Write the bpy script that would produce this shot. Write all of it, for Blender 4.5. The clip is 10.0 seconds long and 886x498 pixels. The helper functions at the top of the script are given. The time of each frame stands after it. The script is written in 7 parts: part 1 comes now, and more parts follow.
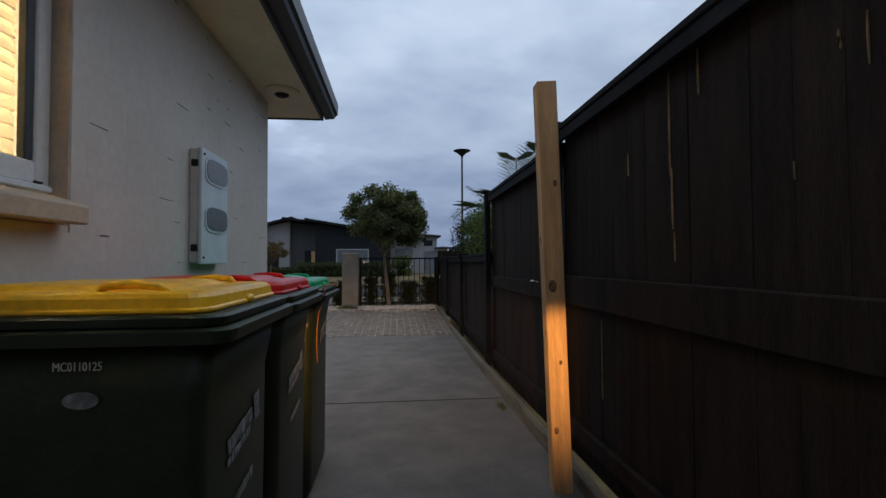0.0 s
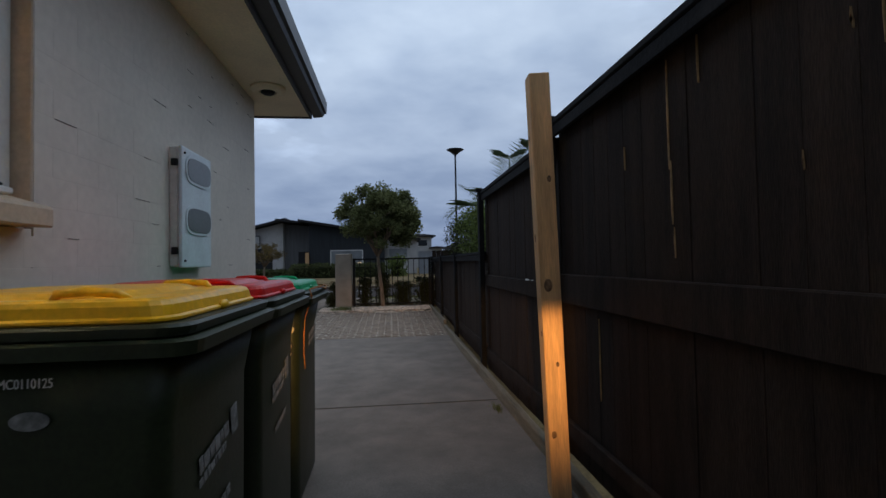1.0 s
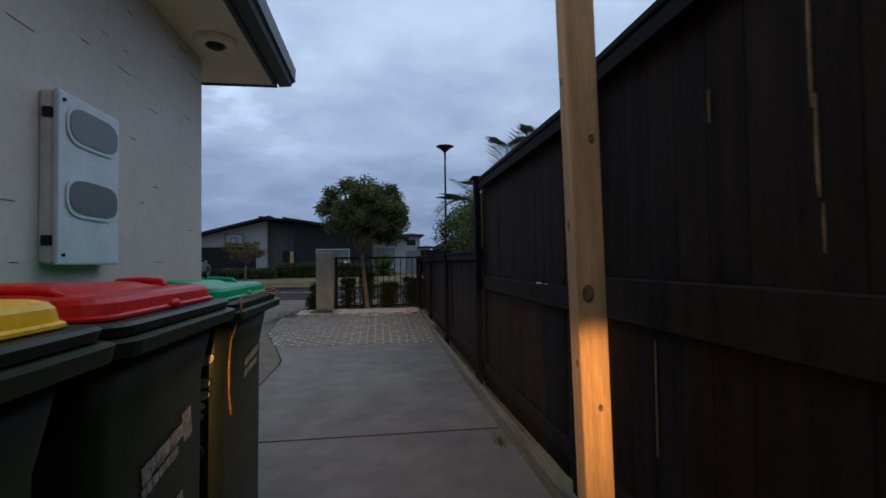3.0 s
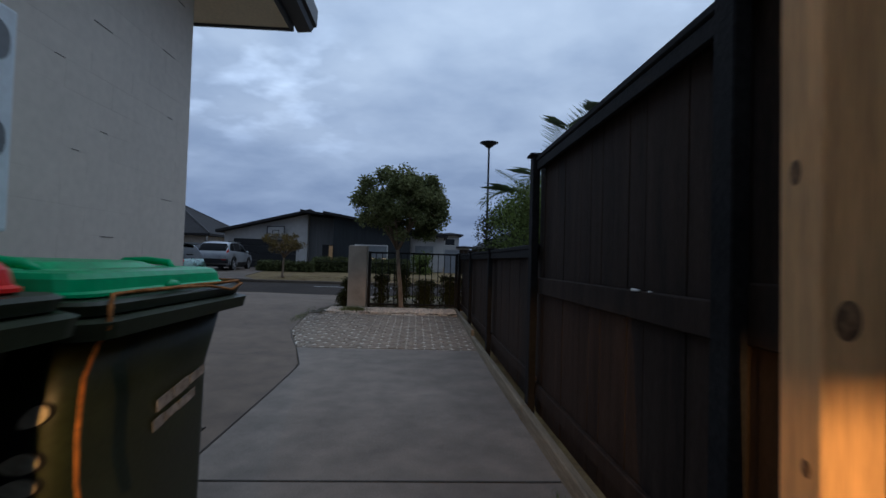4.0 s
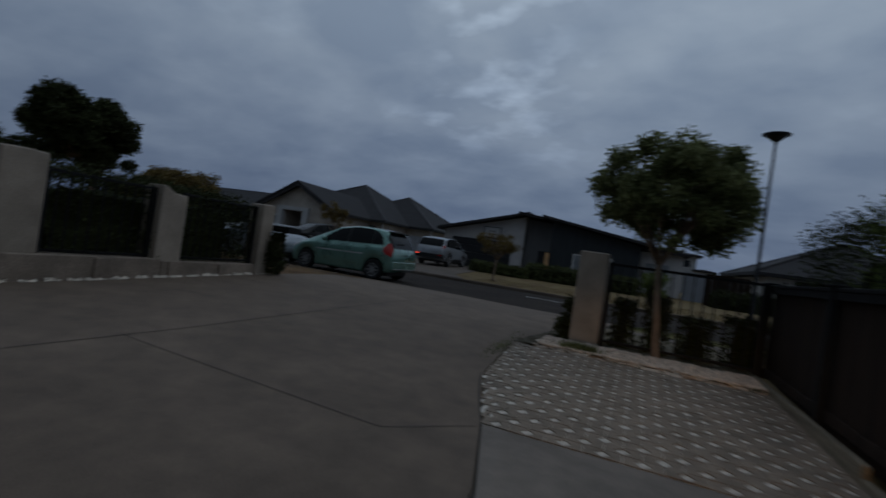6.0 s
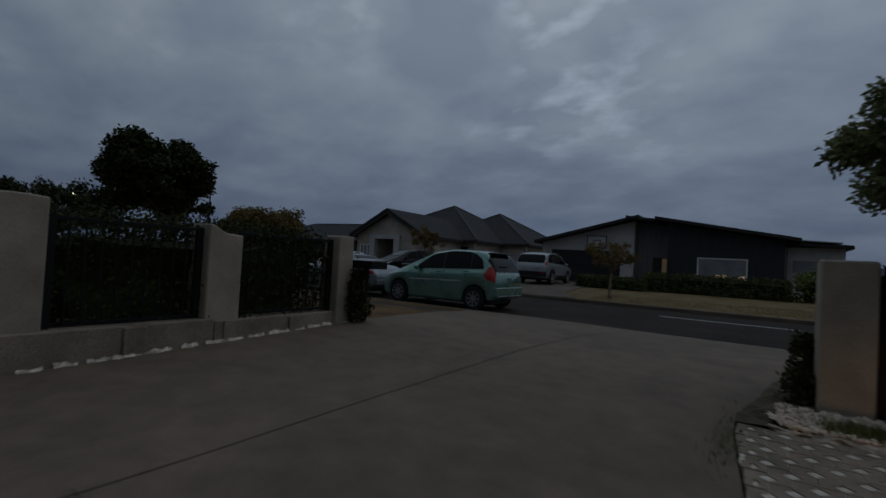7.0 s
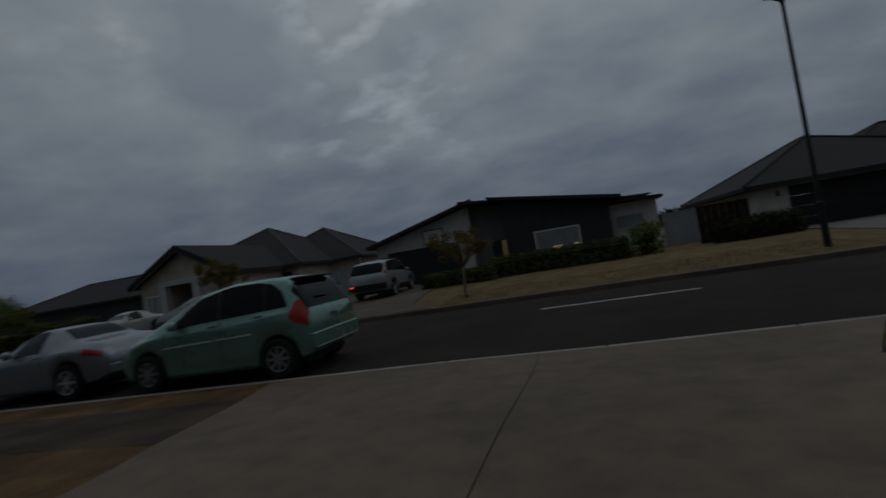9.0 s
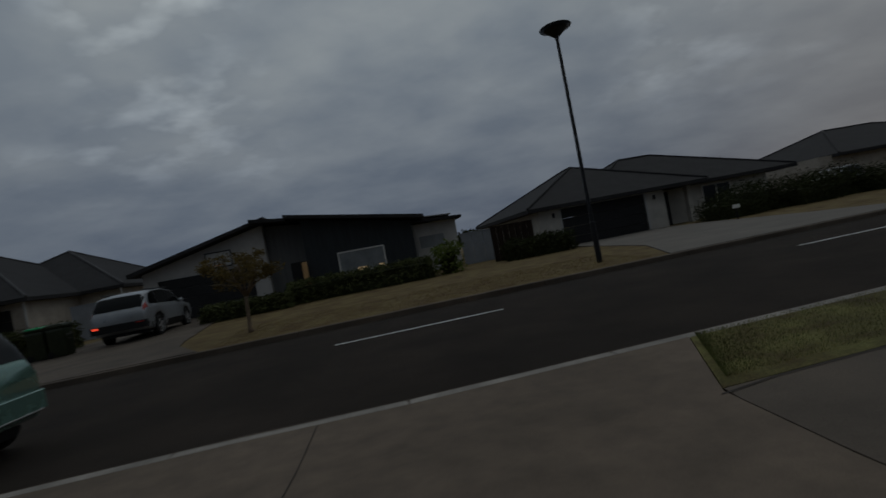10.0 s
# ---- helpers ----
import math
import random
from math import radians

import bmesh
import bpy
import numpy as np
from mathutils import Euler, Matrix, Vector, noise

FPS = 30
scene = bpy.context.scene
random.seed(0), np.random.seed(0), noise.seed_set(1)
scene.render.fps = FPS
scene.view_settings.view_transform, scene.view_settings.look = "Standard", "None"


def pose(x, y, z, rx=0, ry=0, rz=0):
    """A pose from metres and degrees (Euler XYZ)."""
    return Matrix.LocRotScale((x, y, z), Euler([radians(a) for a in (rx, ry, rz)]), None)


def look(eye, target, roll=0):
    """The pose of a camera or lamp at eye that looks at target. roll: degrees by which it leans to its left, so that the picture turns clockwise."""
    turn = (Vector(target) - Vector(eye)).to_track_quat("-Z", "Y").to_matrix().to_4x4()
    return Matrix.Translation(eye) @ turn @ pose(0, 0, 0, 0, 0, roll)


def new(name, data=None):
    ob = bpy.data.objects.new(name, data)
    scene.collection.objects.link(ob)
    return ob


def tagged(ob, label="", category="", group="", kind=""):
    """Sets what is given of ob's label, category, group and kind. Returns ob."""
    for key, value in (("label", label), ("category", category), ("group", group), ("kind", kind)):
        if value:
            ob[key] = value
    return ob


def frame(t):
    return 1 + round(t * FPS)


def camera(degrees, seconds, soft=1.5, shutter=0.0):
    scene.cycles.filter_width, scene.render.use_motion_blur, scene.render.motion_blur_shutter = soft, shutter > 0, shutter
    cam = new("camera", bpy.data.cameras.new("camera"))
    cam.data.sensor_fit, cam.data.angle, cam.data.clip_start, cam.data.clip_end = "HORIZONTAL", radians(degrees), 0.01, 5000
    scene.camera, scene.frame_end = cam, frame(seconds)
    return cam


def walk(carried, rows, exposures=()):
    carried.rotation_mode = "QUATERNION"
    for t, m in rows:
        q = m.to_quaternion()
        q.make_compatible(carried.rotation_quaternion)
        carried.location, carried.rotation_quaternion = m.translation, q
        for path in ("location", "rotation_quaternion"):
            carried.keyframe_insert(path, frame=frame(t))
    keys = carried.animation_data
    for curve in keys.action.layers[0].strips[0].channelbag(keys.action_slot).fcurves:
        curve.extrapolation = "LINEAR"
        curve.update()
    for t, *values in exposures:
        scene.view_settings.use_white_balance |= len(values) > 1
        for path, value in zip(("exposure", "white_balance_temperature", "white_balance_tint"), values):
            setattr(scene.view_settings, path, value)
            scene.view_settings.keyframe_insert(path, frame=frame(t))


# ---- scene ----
cam = camera(86.5, 10.0, soft=1.5, shutter=0.35)
PATH = [
    (0, (0.88, -0.498, 1.122), (1.08, 1.491, 1.178), -0.3),
    (0.5, (0.884, -0.468, 1.122), (1.087, 1.521, 1.177), -0.5),
    (1, (0.905, -0.417, 1.123), (1.127, 1.57, 1.177), -1.1),
    (1.5, (0.933, -0.313, 1.123), (1.212, 1.666, 1.176), -2.0),
    (2, (0.961, -0.146, 1.122), (1.283, 1.827, 1.18), -2.2),
    (2.2, (0.966, -0.084, 1.125), (1.323, 1.883, 1.176), -2.5),
    (3.5, (0.965, 0.602, 1.092), (1.144, 2.593, 1.147), 0.9),
    (4, (1.009, 1.053, 1.072), (1.117, 3.05, 1.126), 1.7),
    (4.5, (1.04, 1.643, 1.084), (1.108, 3.64, 1.142), 1.6),
    (5, (0.979, 2.329, 1.063), (0.94, 4.328, 1.128), 2.6),
    (5.5, (0.768, 3.143, 1.058), (0.434, 5.115, 1.101), 5.2),
    (6, (0.387, 3.85, 1.055), (-0.379, 5.697, 1.066), 8.3),
    (6.2, (0.16, 4.149, 1.077), (-0.775, 5.917, 1.067), 9.2),
    (7.5, (-1.306, 6.352, 1.191), (-2.442, 7.997, 1.268), 0.6),
    (8, (-1.789, 7.338, 1.226), (-2.864, 9.022, 1.33), -2.8),
    (8.5, (-2.154, 8.341, 1.239), (-3.017, 10.143, 1.34), -6.2),
    (9, (-2.329, 9.49, 1.256), (-2.811, 11.43, 1.316), -9.3),
    (9.5, (-2.244, 10.389, 1.255), (-2.248, 12.389, 1.271), -11.2),
    (10, (-2.113, 11.126, 1.242), (-1.799, 13.102, 1.249), -10.8),
]
# camera exposure: the clip's own camera darkens and turns greyer on the way to the road
EXPOSURES = [(0, 0.10, 6450, 9), (2.2, 0.09, 6150, 9), (3.5, 0.04, 5980, 9), (4.5, -0.12, 5950, 8), (5.0, -0.34, 6050, 8), (5.5, -0.74, 6150, 8),
             (6.0, -1.0, 6300, 7), (7.5, -1.30, 6800, 7), (9.0, -1.44, 7300, 6), (10, -1.33, 7450, 6)]
walk(cam, [(t, look(eye, target, roll)) for t, eye, target, roll in PATH], EXPOSURES)


# ---- world and light ----
def build_world():
    w = bpy.data.worlds.new("dusk_sky")
    scene.world = w
    w.use_nodes = True
    nt = w.node_tree
    N, L = nt.nodes, nt.links
    N.clear()
    out = N.new("ShaderNodeOutputWorld")
    bg = N.new("ShaderNodeBackground")
    bg.inputs["Strength"].default_value = 1.0
    sky = N.new("ShaderNodeTexSky")
    sky.sky_type = "NISHITA"
    sky.sun_disc = False
    sky.sun_elevation = radians(16)
    sky.sun_rotation = radians(54)
    sky.dust_density = 2.0
    sky.ozone_density = 3.0
    tc = N.new("ShaderNodeTexCoord")
    sep = N.new("ShaderNodeSeparateXYZ")
    L.new(tc.outputs["Generated"], sep.inputs[0])
    zc = N.new("ShaderNodeMath"); zc.operation = "MAXIMUM"; zc.inputs[1].default_value = 0.0
    L.new(sep.outputs["Z"], zc.inputs[0])
    za = N.new("ShaderNodeMath"); za.operation = "ADD"; za.inputs[1].default_value = 0.30
    L.new(zc.outputs[0], za.inputs[0])
    dv = N.new("ShaderNodeVectorMath"); dv.operation = "DIVIDE"
    cb = N.new("ShaderNodeCombineXYZ")
    for k in range(3):
        L.new(za.outputs[0], cb.inputs[k])
    L.new(tc.outputs["Generated"], dv.inputs[0]); L.new(cb.outputs[0], dv.inputs[1])
    # cloud deck: broad lumps and fine puffs on a flat layer overhead
    n1 = N.new("ShaderNodeTexNoise"); n1.inputs["Scale"].default_value = 2.7; n1.inputs["Detail"].default_value = 5
    n1.inputs["Roughness"].default_value = 0.5; n1.inputs["Distortion"].default_value = 0.1
    n2 = N.new("ShaderNodeTexNoise"); n2.inputs["Scale"].default_value = 6.0; n2.inputs["Detail"].default_value = 3.5
    n2.inputs["Roughness"].default_value = 0.5; n2.inputs["Distortion"].default_value = 0.0
    mp = N.new("ShaderNodeMapping"); mp.inputs["Scale"].default_value = (1.0, 1.25, 1.0); mp.inputs["Rotation"].default_value = (0, 0, 0.25)
    mp.inputs["Location"].default_value = (0.3, 0.2, 0.0)
    L.new(dv.outputs[0], mp.inputs[0]); L.new(mp.outputs[0], n1.inputs["Vector"]); L.new(mp.outputs[0], n2.inputs["Vector"])
    r1 = N.new("ShaderNodeValToRGB")
    r1.color_ramp.elements[0].position, r1.color_ramp.elements[0].color = 0.34, (0.275, 0.348, 0.485, 1)
    r1.color_ramp.elements[1].position, r1.color_ramp.elements[1].color = 0.66, (0.40, 0.48, 0.615, 1)
    L.new(n1.outputs["Fac"], r1.inputs[0])
    r2 = N.new("ShaderNodeValToRGB")
    r2.color_ramp.elements[0].position, r2.color_ramp.elements[0].color = 0.47, (0, 0, 0, 1)
    r2.color_ramp.elements[1].position, r2.color_ramp.elements[1].color = 0.74, (0.25, 0.29, 0.35, 1)
    L.new(n2.outputs["Fac"], r2.inputs[0])
    # the puffs gather in a few thin places of the deck
    n3 = N.new("ShaderNodeTexNoise"); n3.inputs["Scale"].default_value = 1.35; n3.inputs["Detail"].default_value = 2
    L.new(mp.outputs[0], n3.inputs["Vector"])
    g3 = N.new("ShaderNodeMapRange"); g3.interpolation_type = "SMOOTHSTEP"
    g3.inputs[1].default_value, g3.inputs[2].default_value = 0.49, 0.66
    g3.inputs[3].default_value, g3.inputs[4].default_value = 0.06, 1.0
    L.new(n3.outputs["Fac"], g3.inputs[0])
    add = N.new("ShaderNodeMix"); add.data_type = "RGBA"; add.blend_type = "ADD"
    hz = N.new("ShaderNodeMapRange"); hz.interpolation_type = "SMOOTHSTEP"
    hz.inputs[1].default_value, hz.inputs[2].default_value = 0.10, 0.36
    L.new(sep.outputs["Z"], hz.inputs[0])
    hm = N.new("ShaderNodeMath"); hm.operation = "MULTIPLY"
    L.new(g3.outputs[0], hm.inputs[0]); L.new(hz.outputs[0], hm.inputs[1])
    L.new(hm.outputs[0], add.inputs[0])
    L.new(r1.outputs[0], add.inputs[6]); L.new(r2.outputs[0], add.inputs[7])
    # duller towards the horizon, brighter overhead
    rz = N.new("ShaderNodeValToRGB")
    rz.color_ramp.elements[0].position, rz.color_ramp.elements[0].color = 0.0, (0.50, 0.545, 0.66, 1)
    rz.color_ramp.elements[1].position, rz.color_ramp.elements[1].color = 0.42, (1.12, 1.10, 1.05, 1)
    L.new(sep.outputs["Z"], rz.inputs[0])
    mul = N.new("ShaderNodeMix"); mul.data_type = "RGBA"; mul.blend_type = "MULTIPLY"; mul.inputs[0].default_value = 1.0
    L.new(add.outputs[2], mul.inputs[6]); L.new(rz.outputs[0], mul.inputs[7])
    # the evening side of the sky is the brighter one
    dt = N.new("ShaderNodeVectorMath"); dt.operation = "DOT_PRODUCT"; dt.inputs[1].default_value = (-0.08, 0.50, 0.80)
    L.new(tc.outputs["Generated"], dt.inputs[0])
    gr = N.new("ShaderNodeMapRange")
    gr.inputs[1].default_value, gr.inputs[2].default_value, gr.inputs[3].default_value, gr.inputs[4].default_value = -0.4, 0.95, 0.40, 1.44
    L.new(dt.outputs["Value"], gr.inputs[0])
    gm = N.new("ShaderNodeVectorMath"); gm.operation = "SCALE"
    L.new(mul.outputs[2], gm.inputs[0]); L.new(gr.outputs[0], gm.inputs["Scale"])
    sk = N.new("ShaderNodeMix"); sk.data_type = "RGBA"; sk.blend_type = "MULTIPLY"; sk.inputs[0].default_value = 1.0
    sk.inputs[7].default_value = (0.06, 0.06, 0.06, 1)
    L.new(sky.outputs[0], sk.inputs[6])
    mx = N.new("ShaderNodeMix"); mx.data_type = "RGBA"; mx.inputs[0].default_value = 0.95
    L.new(sk.outputs[2], mx.inputs[6]); L.new(gm.outputs[0], mx.inputs[7])
    L.new(mx.outputs[2], bg.inputs["Color"]); L.new(bg.outputs[0], out.inputs[0])


build_world()
sun = new("sun", bpy.data.lights.new("sun", "SUN"))
sun.data.energy, sun.data.angle, sun.data.color = 0.3, radians(40), (0.92, 0.96, 1.0)
sun.matrix_world = look((30, 22, 50), (0, 0, 0))
# warm headlamp on the vehicle that carries the camera, standing where the shot begins
head = new("headlamp", bpy.data.lights.new("headlamp", "SPOT"))
head.data.energy, head.data.color = 350, (1.0, 0.53, 0.18)
head.data.spot_size, head.data.spot_blend, head.data.shadow_soft_size = radians(66), 1.0, 0.003
head.matrix_world = look((0.95, -0.75, 0.94), (1.06, 0.25, 0.945)) @ Matrix.Diagonal((1.0, 0.60, 1.0, 1.0))
# added fill spot: warms the pavers and pillar far ahead of the headlamp
far_fill = new("headlamp_far_fill", bpy.data.lights.new("headlamp_far_fill", "SPOT"))
far_fill.data.energy, far_fill.data.color = 330, (1.0, 0.55, 0.22)
far_fill.data.spot_size, far_fill.data.spot_blend, far_fill.data.shadow_soft_size = radians(18), 1.0, 0.003
far_fill.matrix_world = look((0.95, -0.75, 0.938), (0.96, 0.25, 0.928))

# lit room behind the window's blind
room = new("room_lamp", bpy.data.lights.new("room_lamp", "AREA"))
room.data.energy, room.data.color, room.data.size = 255, (1.0, 0.80, 0.56), 2.2
room.matrix_world = look((-1.7, 0.75, 1.9), (-0.2, 0.75, 1.75))


# ---- materials ----
def mat(name, base, rough=0.8, metal=0.0, spec=0.3, var=0.12, scale=6.0, fine=60.0, bump=0.15, bscale=None, island=0.0, obj=0.0, tint=None, coat=0.0, stretch=None, world=False, blotch=0.0):
    """Two scales of noise over a base colour, with fine relief."""
    m = bpy.data.materials.new(name)
    m.use_nodes = True
    N, L = m.node_tree.nodes, m.node_tree.links
    b = N["Principled BSDF"]
    b.inputs["Roughness"].default_value = rough
    b.inputs["Metallic"].default_value = metal
    b.inputs["Specular IOR Level"].default_value = spec
    b.inputs["Coat Weight"].default_value = coat
    tc = N.new("ShaderNodeTexCoord")
    vec = N.new("ShaderNodeNewGeometry").outputs["Position"] if world else tc.outputs["Object"]
    if stretch:
        mp = N.new("ShaderNodeMapping"); mp.inputs["Scale"].default_value = stretch
        L.new(vec, mp.inputs[0]); vec = mp.outputs[0]
    a = N.new("ShaderNodeTexNoise"); a.inputs["Scale"].default_value = scale; a.inputs["Detail"].default_value = 4; a.inputs["Roughness"].default_value = 0.6
    f = N.new("ShaderNodeTexNoise"); f.inputs["Scale"].default_value = fine; f.inputs["Detail"].default_value = 3
    L.new(vec, a.inputs["Vector"]); L.new(vec, f.inputs["Vector"])
    dark = tuple(c * (1 - 2.2 * var) for c in base)
    lite = tuple(min(1, c * (1 + 2.2 * var)) for c in (tint or base))
    ramp = N.new("ShaderNodeValToRGB")
    ramp.color_ramp.elements[0].position, ramp.color_ramp.elements[0].color = 0.30, (*dark, 1)
    ramp.color_ramp.elements[1].position, ramp.color_ramp.elements[1].color = 0.70, (*lite, 1)
    L.new(a.outputs["Fac"], ramp.inputs[0])
    mr = N.new("ShaderNodeMapRange"); mr.inputs[1].default_value, mr.inputs[2].default_value = 0.3, 0.7
    mr.inputs[3].default_value, mr.inputs[4].default_value = 1 - var * 1.3, 1 + var * 1.3
    L.new(f.outputs["Fac"], mr.inputs[0])
    col = N.new("ShaderNodeVectorMath"); col.operation = "SCALE"
    L.new(ramp.outputs[0], col.inputs[0]); L.new(mr.outputs[0], col.inputs["Scale"])
    last = col.outputs[0]
    if blotch:
        bl = N.new("ShaderNodeTexNoise"); bl.inputs["Scale"].default_value = 0.55; bl.inputs["Detail"].default_value = 6; bl.inputs["Roughness"].default_value = 0.62; bl.inputs["Distortion"].default_value = 0.6
        L.new(vec, bl.inputs["Vector"])
        bm_ = N.new("ShaderNodeMapRange"); bm_.inputs[1].default_value, bm_.inputs[2].default_value = 0.32, 0.68
        bm_.inputs[3].default_value, bm_.inputs[4].default_value = 1 - blotch, 1 + blotch
        L.new(bl.outputs["Fac"], bm_.inputs[0])
        c3 = N.new("ShaderNodeVectorMath"); c3.operation = "SCALE"
        L.new(last, c3.inputs[0]); L.new(bm_.outputs[0], c3.inputs["Scale"])
        last = c3.outputs[0]
    if island or obj:
        src = N.new("ShaderNodeNewGeometry").outputs["Random Per Island"] if island else N.new("ShaderNodeObjectInfo").outputs["Random"]
        m2 = N.new("ShaderNodeMapRange")
        k = island or obj
        m2.inputs[3].default_value, m2.inputs[4].default_value = 1 - k, 1 + k
        L.new(src, m2.inputs[0])
        c2 = N.new("ShaderNodeVectorMath"); c2.operation = "SCALE"
        L.new(last, c2.inputs[0]); L.new(m2.outputs[0], c2.inputs["Scale"])
        last = c2.outputs[0]
    L.new(last, b.inputs["Base Color"])
    rr = N.new("ShaderNodeMapRange")
    rr.inputs[3].default_value, rr.inputs[4].default_value = max(0.02, rough - 0.08), min(1, rough + 0.08)
    L.new(a.outputs["Fac"], rr.inputs[0]); L.new(rr.outputs[0], b.inputs["Roughness"])
    if bump:
        bn = N.new("ShaderNodeBump"); bn.inputs["Strength"].default_value = bump; bn.inputs["Distance"].default_value = 0.01
        h = f
        if bscale:
            h = N.new("ShaderNodeTexNoise"); h.inputs["Scale"].default_value = bscale; h.inputs["Detail"].default_value = 4
            L.new(vec, h.inputs["Vector"])
        L.new(h.outputs["Fac"], bn.inputs["Height"]); L.new(bn.outputs[0], b.inputs["Normal"])
    return m


def glow(name, color, strength):
    m = bpy.data.materials.new(name)
    m.use_nodes = True
    b = m.node_tree.nodes["Principled BSDF"]
    b.inputs["Base Color"].default_value = (*color, 1)
    b.inputs["Emission Color"].default_value = (*color, 1)
    b.inputs["Emission Strength"].default_value = strength
    return m


def glass(name, color, rough=0.05):
    m = bpy.data.materials.new(name)
    m.use_nodes = True
    b = m.node_tree.nodes["Principled BSDF"]
    b.inputs["Base Color"].default_value = (*color, 1)
    b.inputs["Roughness"].default_value = rough
    b.inputs["Specular IOR Level"].default_value = 0.45
    return m


CONCRETE = mat("driveway_concrete", (0.152, 0.114, 0.085), 0.85, var=0.085, scale=4.0, fine=140, bump=0.25, bscale=220, blotch=0.16)
CONCRETE_PATH = mat("path_concrete", (0.205, 0.172, 0.142), 0.85, var=0.10, scale=3.5, fine=120, bump=0.2, bscale=200, blotch=0.16)
FOOTPATH = mat("footpath_concrete", (0.115, 0.090, 0.070), 0.85, var=0.12, scale=1.1, fine=120, bump=0.2, blotch=0.15)
PALE_DRIVE = mat("pale_concrete", (0.17, 0.15, 0.13), 0.85, var=0.08, scale=0.6, fine=30, bump=0.1)
KERB = mat("kerb_concrete", (0.29, 0.265, 0.235), 0.8, var=0.14, scale=2.0, fine=60)
ASPHALT = mat("asphalt", (0.032, 0.0245, 0.0195), 0.95, spec=0.15, var=0.16, scale=0.7, fine=160, bump=0.4, bscale=260, blotch=0.15)
LINE = mat("road_line_paint", (0.62, 0.62, 0.60), 0.7, var=0.12, scale=8)
JOINT = mat("joint_filler", (0.045, 0.038, 0.032), 0.9, var=0.1)
DRAIN_SHADE = mat("drain_shadow", (0.008, 0.007, 0.007), 1.0, spec=0.0, var=0.1)
GRATE = mat("rusty_grate_steel", (0.16, 0.125, 0.10), 0.7, var=0.2, scale=20)
GRASS_DRY = mat("dry_grass_ground", (0.22, 0.125, 0.050), 0.95, var=0.25, scale=1.5, fine=40, bump=0.6, bscale=90, tint=(0.13, 0.098, 0.040))
VERGE = mat("verge_grass_ground", (0.135, 0.070, 0.032), 0.95, var=0.28, scale=2.2, fine=60, bump=0.6, bscale=120, tint=(0.098, 0.055, 0.022), blotch=0.35)
VERGE_MIXED = mat("mixed_verge_ground", (0.175, 0.120, 0.046), 0.95, var=0.28, scale=2.2, fine=60, bump=0.6, bscale=120, tint=(0.105, 0.100, 0.034), blotch=0.35)
# darker copy of the footpath colour: the left stretch's shade is in it
FOOTPATH_SHADED = mat("footpath_shaded", (0.072, 0.053, 0.040), 0.95, spec=0.1, var=0.14, scale=1.4, fine=160, bump=0.3, bscale=220, blotch=0.25)
SOIL = mat("ground_soil", (0.12, 0.10, 0.065), 0.95, var=0.2, scale=0.8, fine=30, bump=0.5)
PAVER = mat("paver_concrete", (0.245, 0.193, 0.145), 0.85, var=0.12, scale=5, fine=90, bump=0.25, obj=0.08, world=True)
PEBBLE = mat("white_pebble_fill", (0.62, 0.555, 0.47), 0.7, var=0.14, scale=30, fine=120, bump=0.8, bscale=95)
SHEETING = mat("weathered_sheeting", (0.50, 0.44, 0.36), 0.8, var=0.3, scale=14, fine=60, bump=0.4)
STONE = mat("white_stone", (0.60, 0.51, 0.42), 0.75, var=0.12, scale=12, fine=80, bump=0.3, island=0.25)
FENCE = mat("black_stained_timber", (0.0290, 0.0190, 0.0138), 0.8, spec=0.12, var=0.2, scale=2.2, fine=45, bump=0.22, obj=0.06, stretch=(6, 6, 0.7))
CAP = mat("fence_cap_timber", (0.016, 0.0155, 0.016), 0.8, spec=0.1, var=0.18, scale=4, fine=60, bump=0.25)
PALE_STRIP = mat("pale_warm_strip", (0.36, 0.23, 0.11), 0.8, var=0.15, scale=20, fine=90, bump=0.1)
TIMBER = mat("new_pine_post", (0.62, 0.37, 0.175), 0.75, var=0.1, scale=3, fine=30, bump=0.2, stretch=(9, 9, 0.6))
KNOT = mat("pine_knot", (0.20, 0.115, 0.06), 0.8, var=0.2, scale=40, fine=90, bump=0.2)
SLEEPER = mat("timber_edging", (0.20, 0.165, 0.115), 0.85, var=0.16, scale=3, fine=30, bump=0.25, stretch=(8, 0.6, 8))
BLOCK = mat("painted_block_wall", (0.62, 0.57, 0.50), 0.75, var=0.035, scale=1.6, fine=30, bump=0.06, bscale=14, obj=0.01, world=True)
SLITS = mat("joint_shadow_gap", (0.16, 0.145, 0.125), 0.95, var=0.15, scale=20)
MORTAR = mat("painted_joint", (0.42, 0.385, 0.34), 0.85, var=0.1, scale=5)
SOFFIT = mat("cream_soffit", (0.86, 0.74, 0.54), 0.7, var=0.05, scale=2, bump=0.03)
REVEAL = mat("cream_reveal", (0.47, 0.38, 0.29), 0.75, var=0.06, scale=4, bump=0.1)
GUTTER = mat("charcoal_gutter", (0.045, 0.048, 0.055), 0.45, spec=0.4, var=0.08, scale=3, bump=0.02)
WHITE = mat("white_aluminium", (0.72, 0.71, 0.68), 0.45, var=0.04, scale=4, bump=0.02)
BOXWHITE = mat("meter_box_enamel", (0.62, 0.68, 0.72), 0.42, var=0.04, scale=5, bump=0.03)
BOXSIDE = mat("meter_box_side", (0.66, 0.64, 0.60), 0.5, var=0.05, scale=5, bump=0.03)
GREYPANE = mat("smoked_window", (0.16, 0.17, 0.18), 0.3, var=0.06, scale=6, bump=0.0)
BLACK = mat("black_plastic", (0.012, 0.012, 0.013), 0.5, var=0.15, scale=6, bump=0.05)
